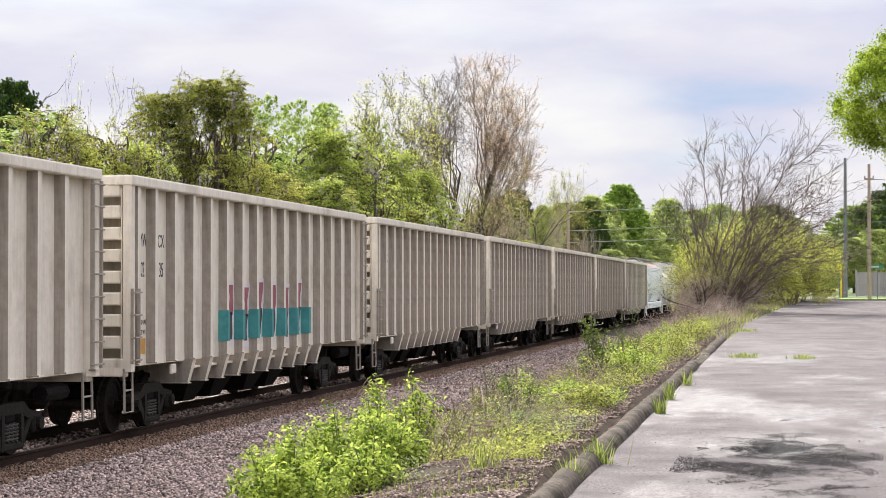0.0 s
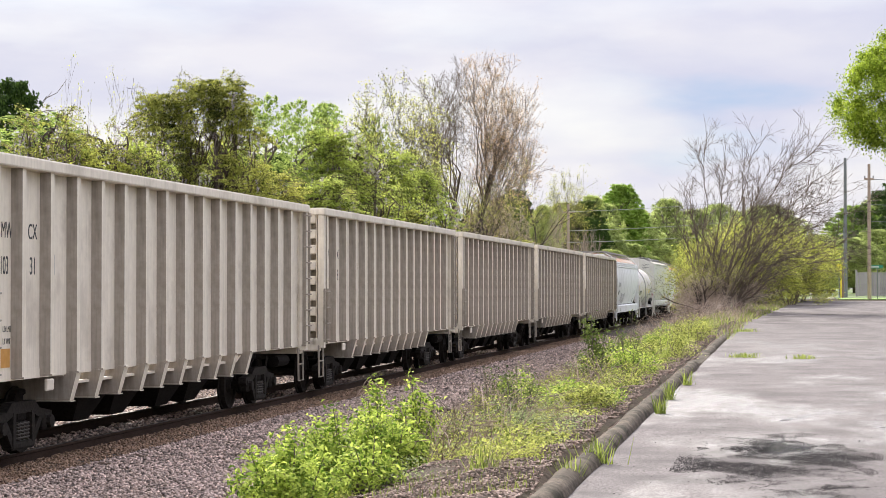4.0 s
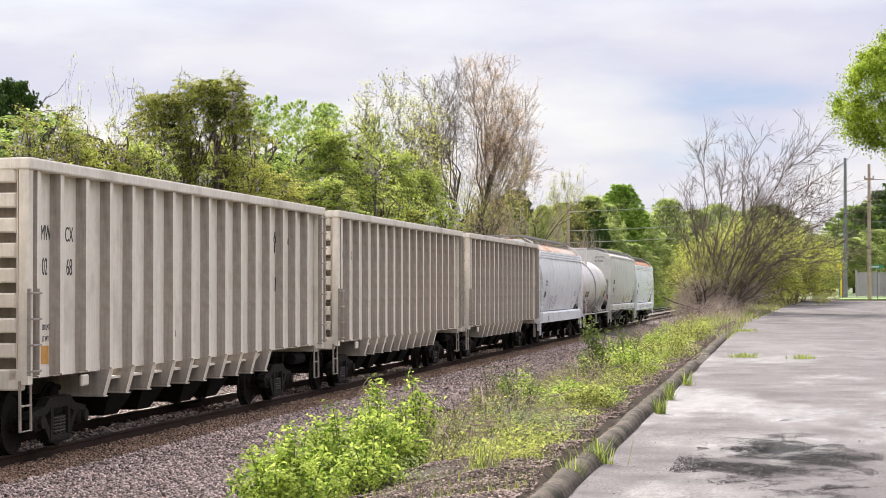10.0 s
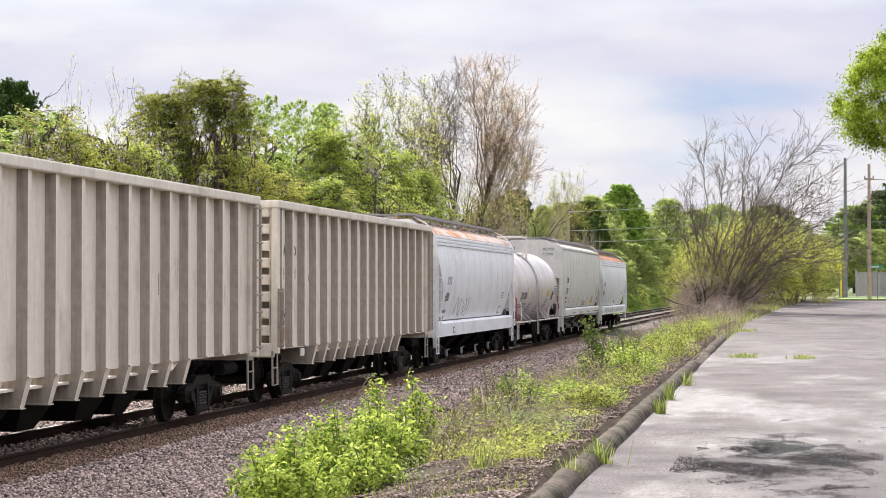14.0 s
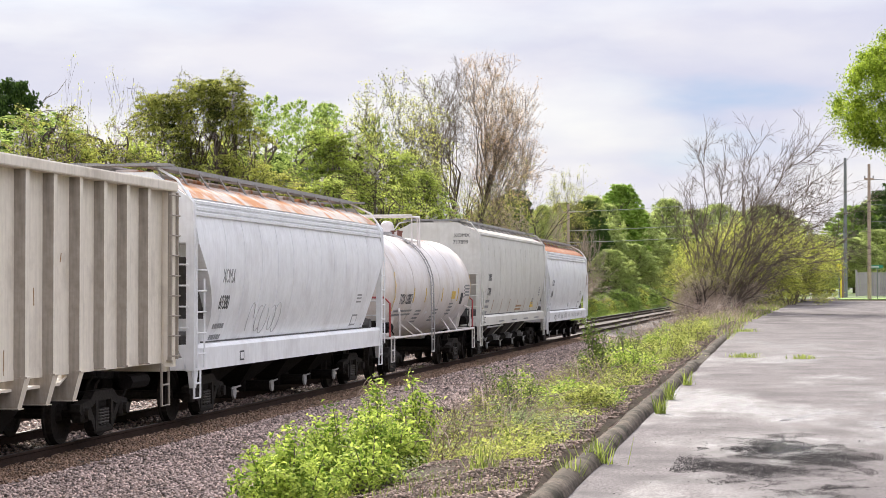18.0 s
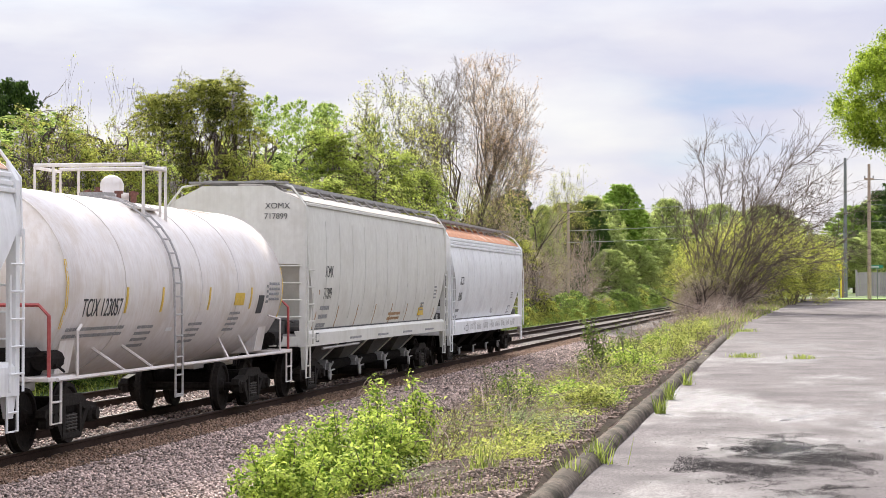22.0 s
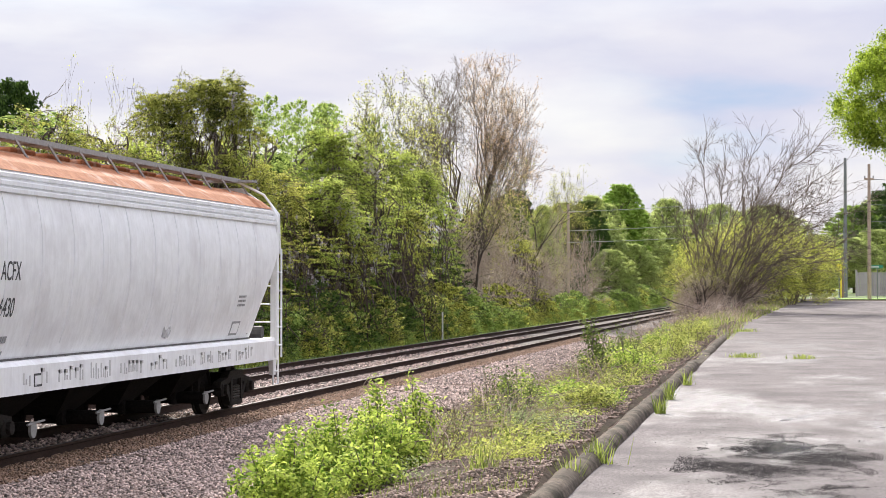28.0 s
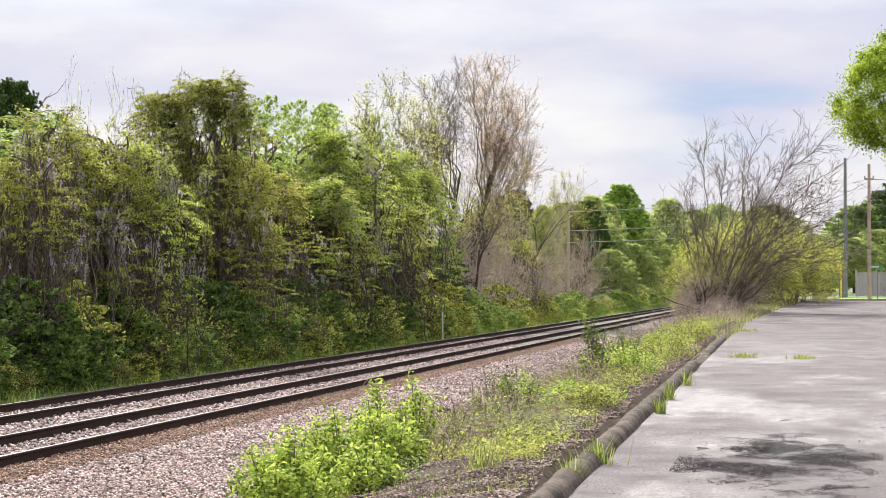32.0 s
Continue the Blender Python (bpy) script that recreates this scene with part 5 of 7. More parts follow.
# ---------------------------------------------------------------- poles, fence and signs
M_POLE = surface("pole_wood", (0.13, 0.1, 0.075), (0.3, 0.235, 0.18), 0.85, grain=12, stain=1.0, bump=0.4)
M_POLE_PALE = surface("pale_pole_wood", (0.32, 0.24, 0.18), (0.5, 0.39, 0.3), 0.85, grain=12, stain=1.0, bump=0.4)
M_STEELPOLE = surface("grey_pole", (0.14, 0.15, 0.15), (0.24, 0.25, 0.25), 0.7, grain=12, stain=1.0, bump=0.1)
M_WIRE = surface("pale_wire", (0.4, 0.42, 0.36), (0.55, 0.57, 0.5), 0.6, grain=12, stain=1.0, bump=0)
M_FENCE = surface("grey_boards", (0.3, 0.27, 0.26), (0.47, 0.43, 0.42), 0.85, grain=18, stain=1.2, bump=0.3, each=0.2)
M_SIGN_GREEN = surface("green_sign", (0.02, 0.17, 0.1), (0.03, 0.24, 0.15), 0.5, grain=18, stain=1.2, bump=0)
M_SIGN_YELLOW = surface("yellow_sign", (0.7, 0.55, 0.03), (0.85, 0.7, 0.06), 0.5, grain=18, stain=1.2, bump=0)
M_DIRT = surface("dirt_road", (0.3, 0.26, 0.22), (0.45, 0.4, 0.36), 0.95, grain=8, stain=0.4, bump=0.4)
M_LAWN = surface("lawn", (0.12, 0.22, 0.03), (0.25, 0.38, 0.06), 0.95, grain=9, stain=0.4, bump=0.6)


def pole(x, y, z0, z1, r, mat, label, arms=()):
    t = thing("utility_pole", label, "utility pole", at=(x, y, z0))
    part("pole_shaft", Shape().tube([(0, 0, -0.5), (0, 0, (z1 - z0) * 0.5), (0, 0, z1 - z0)], [r, r * 0.88, r * 0.72], 10), mat, t)
    for z, w in arms:
        a = part("cross_arm", Shape().box(-w, w, -0.06, 0.06, z - z0 - 0.06, z - z0 + 0.06, 0.01), mat, t)
        for k in (-1, 1):
            part("insulator", Shape().tube([(k * w * 0.9, 0, z - z0 + 0.06), (k * w * 0.9, 0, z - z0 + 0.2)], 0.05, 6), M_GALV2, a)
    return t


M_GALV2 = surface("insulator", (0.3, 0.3, 0.3), (0.45, 0.45, 0.45), 0.4, grain=20, stain=2, bump=0)


def wire(a, b, sag, r=0.02, mat=None):
    a, b = Vector(a), Vector(b)
    pts = [a.lerp(b, k / 12) - Vector((0, 0, sag * 4 * (k / 12) * (1 - k / 12))) for k in range(13)]
    solid("cable", Shape().tube(pts, r, 4), mat or M_WIRE, "overhead cable strung between poles", "cable", "overhead cables")


def street_end():
    pole(3.27, 135, 1.0, 10.0, 0.13, M_STEELPOLE, "tall grey utility pole by the lane")
    pole(4.42, 125, 0.95, 9.0, 0.12, M_POLE_PALE, "weathered wooden utility pole with a broken arm", ((8.1, 0.28),))
    pole(3.05, 134.0, 1.0, 3.6, 0.11, M_POLE, "short wooden stub post beside the tall pole")
    pole(-21.0, 194, -1.0, 9.6, 0.17, M_POLE_PALE, "pale wooden utility pole standing in the brush", ((8.8, 0.6),))
    pole(-4.5, 190, 0.9, 10.0, 0.16, M_POLE, "dark wooden utility pole behind the leaning tree")
    for z0, x1, y1, z1 in ((8.85, -4.5, 190, 9.56), (7.05, -4.5, 190, 7.74), (5.95, -4.5, 190, 6.6)):
        wire((-21.0, 193.8, z0), (x1, y1, z1), 0.12, 0.03)
    for z in (8.1, 6.6, 5.6):
        wire((4.42, 125, z), (22, 128, z + 0.3), 0.3, 0.022, M_STEELPOLE)
    wire((3.05, 134.0, 3.4), (3.3, 135, 9.0), 0.0, 0.02, M_STEELPOLE)
    # board fence
    f = thing("board_fence", "weathered grey wooden board fence", "fence", at=(4.1, 140, 1.1))
    for k in range(7):
        part("post", Shape().box(k * 2.4 - 0.06, k * 2.4 + 0.06, 0.03, 0.15, -0.3, 1.75, 0.01), M_FENCE, f)
    part("rail", Shape().box(-0.05, 14.5, 0.0, 0.04, 0.3, 0.4), M_FENCE, f)
    part("rail", Shape().box(-0.05, 14.5, 0.0, 0.04, 1.2, 1.3), M_FENCE, f)
    board = Shape().prism([(-0.065, 0.02), (0.065, 0.02), (0.065, 1.55), (0.04, 1.6), (-0.04, 1.6), (-0.065, 1.55)], "y", -0.025, -0.002).mesh("board", M_FENCE)
    for k in range(100):
        part("board", board, None, f, at=(0.07 + k * 0.142, 0, random.uniform(-0.03, 0.03)))
    # street-name sign and warning sign
    s = thing("street_sign", "green street-name sign on a thin post", "sign", at=(5.0, 128, 1.0))
    part("post", Shape().tube([(0, 0, -0.2), (0, 0, 2.0)], 0.035, 8), M_STEELPOLE, s)
    part("plate", Shape().box(-0.6, 0.35, -0.03, -0.015, 1.82, 2.02, 0.005), M_SIGN_GREEN, s)
    part("writing", Shape().box(-0.5, 0.1, -0.036, -0.031, 1.88, 1.95), M_CHALK, s)
    s = thing("warning_sign", "yellow warning sign seen on a short post", "sign", at=(2.8, 132, 1.0))
    part("post", Shape().tube([(0, 0, -0.2), (0, 0, 2.1)], 0.03, 8), M_STEELPOLE, s)
    part("plate", Shape().box(-0.16, 0.16, -0.03, -0.015, 1.65, 2.15, 0.01), M_SIGN_YELLOW, s)
    m = thing("cable_marker", "slim yellow cable marker at the pole's foot", "marker", at=(2.95, 133.4, 1.0))
    part("marker_tube", Shape().tube([(0, 0, 0), (0, 0, 1.9)], 0.05, 8), M_SIGN_YELLOW, m)
    # lane and lawn beyond the car park
    v = [(0.9, 126, lot_z(126) + 0.06), (2.45, 126, lot_z(126) + 0.06), (3.4, 190, lot_z(190) + 0.06), (1.2, 190, lot_z(190) + 0.06)]
    tagged(new("lane", mesh_np("lane", v, [(0, 1, 2, 3)], M_DIRT)), "pale dirt lane running away", "lane", kind="structure")
    v = [(2.5, 123, lot_z(123) + 0.05), (30, 123, lot_z(123) + 0.05), (30, 190, lot_z(190) + 0.05), (3.45, 190, lot_z(190) + 0.05)]
    tagged(new("lawn", mesh_np("lawn", v, [(0, 1, 2, 3)], M_LAWN)), "bright mown grass before the fence", "lawn", kind="structure")
    # slim marker post beyond the far track
    p = thing("marker_post", "slim pale marker post beside the far track", "post", at=(-18.4, 108, -1.2))
    part("post_shaft", Shape().tube([(0, 0, -0.1), (0, 0, 1.55)], 0.045, 8), M_CHALK, p)


M_CHALK = surface("pale_plate", (0.6, 0.6, 0.58), (0.75, 0.75, 0.73), 0.6, grain=20, stain=2, bump=0)
street_end()


# ---------------------------------------------------------------- the train
M_CREAM = surface("cream_paint", (0.6, 0.585, 0.53), (0.7, 0.69, 0.635), 0.5, grain=5, stain=0.5, bump=0.03, dirt=(0.54, 0.52, 0.46), dirt_at=(0.5, 0.75), streak=((0.47, 0.44, 0.39), 0.3))
M_TANK = surface("tank_paint", (0.63, 0.59, 0.565), (0.75, 0.715, 0.695), 0.4, grain=4, stain=0.5, bump=0.03, dirt=(0.56, 0.49, 0.42), dirt_at=(0.48, 0.75), streak=((0.46, 0.35, 0.26), 0.4))
M_RUSTROOF = surface("rusty_roof", (0.24, 0.09, 0.04), (0.46, 0.2, 0.1), 0.85, grain=9, stain=0.9, bump=0.15, dirt=(0.46, 0.34, 0.27), dirt_at=(0.55, 0.72), spec=0.2)
M_STAINROOF = surface("stained_roof", (0.4, 0.35, 0.31), (0.52, 0.47, 0.43), 0.9, grain=9, stain=0.6, bump=0.1, dirt=(0.42, 0.19, 0.085), dirt_at=(0.46, 0.6), spec=0.1)
M_CREAMROOF = surface("dusty_cream_roof", (0.36, 0.335, 0.3), (0.48, 0.45, 0.41), 0.9, grain=9, stain=0.9, bump=0.08, spec=0.15)
M_GALV = surface("galvanised_steel", (0.22, 0.213, 0.205), (0.38, 0.37, 0.36), 0.75, metal=0.0, grain=30, stain=2, bump=0.1)
M_INK = surface("black_lettering", (0.03, 0.03, 0.03), (0.06, 0.06, 0.06), 0.7, grain=20, stain=2, bump=0)
M_INK_FADED = surface("faded_lettering", (0.2, 0.2, 0.2), (0.34, 0.34, 0.34), 0.7, grain=20, stain=2, bump=0)
M_TEAL = surface("teal_spray_paint", (0.03, 0.2, 0.2), (0.07, 0.33, 0.32), 0.55, grain=4, stain=1.5, bump=0)
M_PINK = surface("dark_red_spray_paint", (0.22, 0.05, 0.07), (0.4, 0.13, 0.15), 0.55, grain=6, stain=1.5, bump=0)
M_PALE = surface("pale_spray_paint", (0.62, 0.58, 0.58), (0.72, 0.68, 0.68), 0.55, grain=6, stain=1.5, bump=0)
M_GRAFF = surface("grey_marker", (0.4, 0.39, 0.385), (0.58, 0.57, 0.56), 0.6, grain=9, stain=3, bump=0)
M_ORANGE = surface("orange_stencil", (0.5, 0.24, 0.05), (0.66, 0.36, 0.1), 0.6, grain=9, stain=3, bump=0)
M_YELLOW = surface("yellow_reflector", (0.55, 0.36, 0.03), (0.75, 0.5, 0.07), 0.45, grain=15, stain=3, bump=0)
M_BROWNBAR = surface("brown_reflector", (0.3, 0.17, 0.08), (0.42, 0.25, 0.12), 0.5, grain=15, stain=3, bump=0)
M_RED = surface("red_handrail", (0.3, 0.04, 0.04), (0.42, 0.09, 0.08), 0.5, grain=15, stain=3, bump=0.05)
M_SPRING = surface("spring_steel", (0.05, 0.045, 0.04), (0.12, 0.11, 0.1), 0.7, metal=0.0, grain=20, stain=3, bump=0.1, spec=0.12)
M_FRAME = surface("cast_side_frame", (0.01, 0.009, 0.008), (0.035, 0.029, 0.025), 0.8, grain=25, stain=2.0, bump=0.2, spec=0.12)
M_WHEEL = surface("wheel_steel", (0.01, 0.008, 0.007), (0.035, 0.029, 0.025), 0.75, metal=0.0, grain=20, stain=2, bump=0.1, spec=0.12)
M_CAP = surface("pale_cap", (0.3, 0.29, 0.28), (0.45, 0.44, 0.43), 0.5, grain=20, stain=3, bump=0.05)
# dark grey with the shade of end recesses and bays put into the colour
M_RECESS_GREY = surface("grey_end_sheet", (0.055, 0.052, 0.05), (0.11, 0.105, 0.1), 0.8, grain=8, stain=1, bump=0.05)
M_LADDER = surface("ladder_steel", (0.2, 0.19, 0.18), (0.38, 0.36, 0.34), 0.7, grain=20, stain=2, bump=0.05)
M_VALVE = surface("rusty_valve", (0.1, 0.04, 0.03), (0.25, 0.11, 0.08), 0.8, grain=20, stain=2, bump=0.1)

GONE = [(0.0, 0.0), (3.0, 18.6), (6.0, 36.75), (12.0, 73.3), (18.0, 109.75), (22.0, 134.2), (24.0, 146.6), (28.0, 171.4), (32.0, 196.2)]   # seconds, metres rolled towards the camera
CARS = []
SHARED = {}


def shared(key, make):
    if key not in SHARED:
        SHARED[key] = make()
    return SHARED[key]


def lettering(text, size, material, parent, at, label="", squeeze=0.75, end=False, wrap=None):
    """Flat letters on the side that faces the car park (or, end, on the end that faces along the track)."""
    cu = bpy.data.curves.new("lettering", "FONT")
    cu.body, cu.size, cu.extrude = text, size, 0.002
    tmp = new("lettering_source", cu)
    me = bpy.data.meshes.new_from_object(tmp.evaluated_get(bpy.context.evaluated_depsgraph_get()))
    bpy.data.objects.remove(tmp)
    for v in me.vertices:
        v.co.x *= squeeze
        if wrap:                                      # follow the curve of the side
            v.co.z += wrap(at[2] + v.co.y) - at[0]
    me.materials.clear()
    me.materials.append(material)
    return part("lettering", me, material, parent, label or "small stencilled lettering", at, rot=(90, 0, 0 if end else 90))


def bars(parent, x, y, z, rows, width, height, gap, material, rng, label="row of small unreadable stencilling"):
    """x: the side's half width, or a function that gives it at a height."""
    for r in range(rows):
        s = Shape()
        yy, zz = y, z - r * gap
        x0, x1 = (x, x) if not callable(x) else (x(zz - height), x(zz))
        while yy < y + width:
            w = rng.uniform(0.05, 0.2)
            e = min(yy + w, y + width)
            s.loft([[(q, yy, h), (q, e, h), (q + 0.005, e, h), (q + 0.005, yy, h)] for q, h in ((x0, zz - height), (x1, zz))])
            yy += w + 0.035
        part("stencilling", s, material, parent, label)["kind"] = "stuff"


def wheelset_mesh():
    s = Shape()
    s.tube([(-1.0, 0, 0), (1.0, 0, 0)], 0.08, 10)
    for k in (-1, 1):
        prof = [(0.66, 0.08), (0.69, 0.14), (0.70, 0.36), (0.675, 0.40), (0.675, 0.485), (0.705, 0.49), (0.72, 0.462), (0.81, 0.452), (0.81, 0.40), (0.77, 0.375), (0.765, 0.16), (0.84, 0.12), (0.84, 0.08)]
        s.loft([[(k * px, r * math.cos(6.28318 * a / 28), r * math.sin(6.28318 * a / 28)) for a in range(28)] for px, r in prof])
        for a in range(3):
            an = 2.094 * a
            s.box(k * 1.02 - 0.02, k * 1.02 + 0.02, 0.05 * math.cos(an) - 0.014, 0.05 * math.cos(an) + 0.014, 0.05 * math.sin(an) - 0.014, 0.05 * math.sin(an) + 0.014)
        s.tube([(k * 0.97, 0, 0), (k * 1.02, 0, 0)], 0.1, 10)
    return s.mesh("wheelset", M_WHEEL)


def side_frame_mesh():
    s = Shape()
    out = [(-1.12, 0.50), (-1.08, 0.60), (-0.62, 0.66), (-0.42, 0.78), (0.42, 0.78), (0.62, 0.66), (1.08, 0.60), (1.12, 0.50), (1.0, 0.44), (0.76, 0.5), (0.5, 0.56), (0.34, 0.62), (-0.34, 0.62), (-0.5, 0.56), (-0.76, 0.5), (-1.0, 0.44)]
    s.prism(out, "x", -0.075, 0.075)
    for k in (-1, 1):
        s.prism([(k * 0.74, 0.52), (k * 0.62, 0.56), (k * 0.33, 0.26), (k * 0.33, 0.15), (k * 0.42, 0.17)], "x", -0.07, 0.07)
        s.prism([(k * 0.40, 0.64), (k * 0.29, 0.64), (k * 0.31, 0.2), (k * 0.40, 0.2)], "x", -0.085, 0.085)
        s.box(-0.1, 0.1, k * 0.89 - 0.14, k * 0.89 + 0.14, 0.33, 0.57, 0.04)
        s.tube([(0.08, k * 0.89, 0.457), (0.16, k * 0.89, 0.457)], 0.095, 10)
    s.box(-0.085, 0.085, -0.42, 0.42, 0.13, 0.24, 0.03)
    return s.mesh("side_frame", M_FRAME)


def spring_mesh():
    s = Shape()
    pts = [(0.07 * math.cos(a * 0.785), 0.07 * math.sin(a * 0.785), 0.24 + 0.26 * a / 44) for a in range(45)]
    s.tube(pts, 0.017, 4)
    return s.mesh("spring", M_SPRING)


def truck(car, y):
    t = part("bogie", shared("bogie", lambda: Shape().box(-1.15, 1.15, -0.2, 0.2, 0.5, 0.74, 0.04).box(-0.35, 0.35, -0.3, 0.3, 0.74, 0.86, 0.03).mesh("bogie", M_DARK)), None, car, "black cast-steel bogie under the car", (0, y, 0))
    for k in (-1, 1):
        part("side_frame", shared("side_frame", side_frame_mesh), None, t, "", (k * 1.1, 0, 0), rot=(0, 0, 0 if k > 0 else 180))
        for j in (-0.15, 0.0, 0.15):
            part("spring", shared("spring", spring_mesh), None, t, "", (k * 1.12, j, 0))
        part("wheelset", shared("wheelset", wheelset_mesh), None, t, "", (0, k * 0.89, 0.457))
    return t


def coupler(car, y, way):
    s = Shape()
    s.box(-0.08, 0.08, min(y - way * 0.9, y - way * 0.18), max(y - way * 0.9, y - way * 0.18), 0.78, 0.94, 0.03)
    s.box(-0.17, 0.15, min(y - way * 0.24, y + way * 0.02), max(y - way * 0.24, y + way * 0.02), 0.72, 1.0, 0.05)
    part("coupler", s, M_DARK, car, "rusty knuckle coupler")
    h = Shape()
    h.tube([(0.35, y - way * 0.55, 0.85), (0.36, y - way * 0.4, 0.6), (0.34, y - way * 0.15, 0.36), (0.3, y + way * 0.0, 0.45)], 0.025, 6)
    part("brake_hose", h, M_DARK, car, "hanging black rubber air hose")


def ladder(car, x, y0, y1, z0, z1, n, material, name="ladder", stile=0.022, rung=0.014, facing="x"):
    s = Shape()
    if facing == "x":
        for y in (y0, y1):
            s.box(x - stile, x + stile, y - stile, y + stile, z0, z1)
        for i in range(n):
            z = z0 + 0.06 + (z1 - z0 - 0.12) * i / (n - 1)
            s.tube([(x - 0.02, y0 - 0.03, z), (x + 0.05, y0, z), (x + 0.05, y1, z), (x - 0.02, y1 + 0.03, z)], rung, 5)
    return part(name, s, material, car)


# ---- open-top hopper
HL = 17.45


def hopper_car():
    c = thing("hopper_car", "open-top hopper car in dusty greige paint with ribbed sides", "railcar", "open hopper cars")
    e = HL / 2
    w = 1.42                                          # half width over the side sheets
    ribs = [-e + 1.33 + 1.055 * k for k in range(15)]
    for k in (-1, 1):
        part("side_sheet", Shape().box(min(k * (w - 0.02), k * w), max(k * (w - 0.02), k * w), -e + 0.05, e - 0.05, 1.17, 3.95), M_GREIGE, c)
        part("top_chord", Shape().box(min(k * (w - 0.08), k * (w + 0.2)), max(k * (w - 0.08), k * (w + 0.2)), -e - 0.02, e + 0.02, 3.92, 4.08, 0.02), M_GREIGE, c)
        part("side_sill", Shape().box(min(k * (w - 0.1), k * (w + 0.004)), max(k * (w - 0.1), k * (w + 0.004)), -e, e, 1.11, 1.25, 0.003), M_GREIGE, c)
        hat = shared("rib%d" % k, lambda: Shape().loft([[(k * a, b, z) for a, b in ((w - 0.02, -0.1), (w + 0.15, -0.07), (w + 0.15, 0.07), (w - 0.02, 0.1))] for z in (1.15, 3.93)]).box(min(k * w, k * (w + 0.185)), max(k * w, k * (w + 0.185)), -0.09, 0.09, 1.135, 1.16).mesh("rib", M_GREIGE))
        low = shared("gusset%d" % k, lambda: Shape().loft([[(k * (w + 0.16), -0.1, 1.14), (k * (w - 0.85), -0.1, 1.14), (k * (w - 0.85), 0.1, 1.14), (k * (w + 0.16), 0.1, 1.14)], [(k * (w + 0.05), -0.08, 0.74), (k * (w - 0.8), -0.06, 0.74), (k * (w - 0.8), 0.06, 0.74), (k * (w + 0.05), 0.08, 0.74)]]).box(min(k * (w - 0.46), k * (w + 0.07)), max(k * (w - 0.46), k * (w + 0.07)), -0.1, 0.1, 0.72, 0.735).mesh("gusset", M_GREIGE))
        for me in (hat, low):                         # forward flanks: their shade is painted in as a darker greige
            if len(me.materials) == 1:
                me.materials.append(M_GREIGE_SHADED)
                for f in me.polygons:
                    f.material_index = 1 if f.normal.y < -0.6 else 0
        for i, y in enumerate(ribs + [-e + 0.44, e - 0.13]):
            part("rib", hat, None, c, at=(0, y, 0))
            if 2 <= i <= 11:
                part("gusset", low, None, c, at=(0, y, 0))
        for y in (-e, e):
            s = -1 if y < 0 else 1
            part("corner_post", Shape().prism([(k * (w + 0.03), y), (k * (w + 0.17), y), (k * (w + 0.17), y - s * 0.16), (k * (w + 0.05), y - s * 0.24), (k * (w + 0.004), y - s * 0.24)], "z", 1.05, 3.95), M_GREIGE, c)
        # centre hoppers under the sill
        s = Shape()
        s.loft([[(k * (w - 0.3), -e + 3.35, 1.15), (k * (w - 0.3), e - 4.6, 1.15), (k * 0.2, e - 4.6, 1.15), (k * 0.2, -e + 3.35, 1.15)], [(k * (w - 0.62), -e + 3.6, 0.74), (k * (w - 0.62), e - 4.9, 0.74), (k * 0.2, e - 4.9, 0.74), (k * 0.2, -e + 3.6, 0.74)]])
        part("hopper_sheet", s, M_GREIGE_SHADED, c)
        for y in (-2.9, -1.2, 1.2, 2.9):
            part("outlet_gate", Shape().loft([[(k * 1.0, y - 0.7, 0.78), (k * 1.0, y + 0.7, 0.78), (k * 0.15, y + 0.7, 0.78), (k * 0.15, y - 0.7, 0.78)], [(k * 0.75, y - 0.35, 0.3), (k * 0.75, y + 0.35, 0.3), (k * 0.15, y + 0.35, 0.3), (k * 0.15, y - 0.35, 0.3)]]), M_DARK, c, "black discharge gate")
        # ladders and steps
        for s, n, z1 in ((-1, 4, 2.33), (1, 9, 3.91)):
            y0, y1 = (-e - 0.02, -e + 0.3) if s < 0 else (e - 0.36, e + 0.0)
            ladder(c, k * (w + 0.19), y0, y1, 1.17, z1, n, M_GREIGE_SHADED)
        for y in (-e + 0.2, e - 0.2):
            st = Shape()
            st.tube([(k * (w + 0.05), y - 0.2, 1.1), (k * (w + 0.06), y - 0.2, 0.42), (k * (w + 0.06), y + 0.2, 0.42), (k * (w + 0.05), y + 0.2, 1.1)], 0.022, 5)
            st.bar((k * (w + 0.06), y - 0.2, 0.76), (k * (w + 0.06), y + 0.2, 0.76), 0.016, 5)
            part("step", st, M_GREIGE_SHADED, c, "bent steel stirrup step")
        part("bearing_lug", Shape().box(min(k * w, k * (w + 0.05)), max(k * w, k * (w + 0.05)), -e + 2.45, -e + 2.75, 0.92, 1.08, 0.02), M_GREIGE, c)
    for y in (-e, e):
        s = 1 if y < 0 else -1
        # dimness of the recess behind the end ribs is painted into this sheet
        part("end_sheet", Shape().prism([(y + s * 0.25, 1.2), (y + s * 0.3, 3.95), (y + s * 0.34, 3.95), (y + s * 0.29, 1.2)], "x", -w + 0.02, w - 0.02), M_GREIGE_SHADED, c)
        for i in range(8):
            z = 1.4 + i * 0.335
            part("end_rib", Shape().box(-w + 0.02, w - 0.02, min(y + s * 0.02, y + s * 0.26), max(y + s * 0.02, y + s * 0.26), z, z + 0.2, 0.02), M_GREIGE, c)
        part("end_chord", Shape().box(-w - 0.1, w + 0.1, min(y, y + s * 0.3), max(y, y + s * 0.3), 3.92, 4.075, 0.02), M_GREIGE, c)
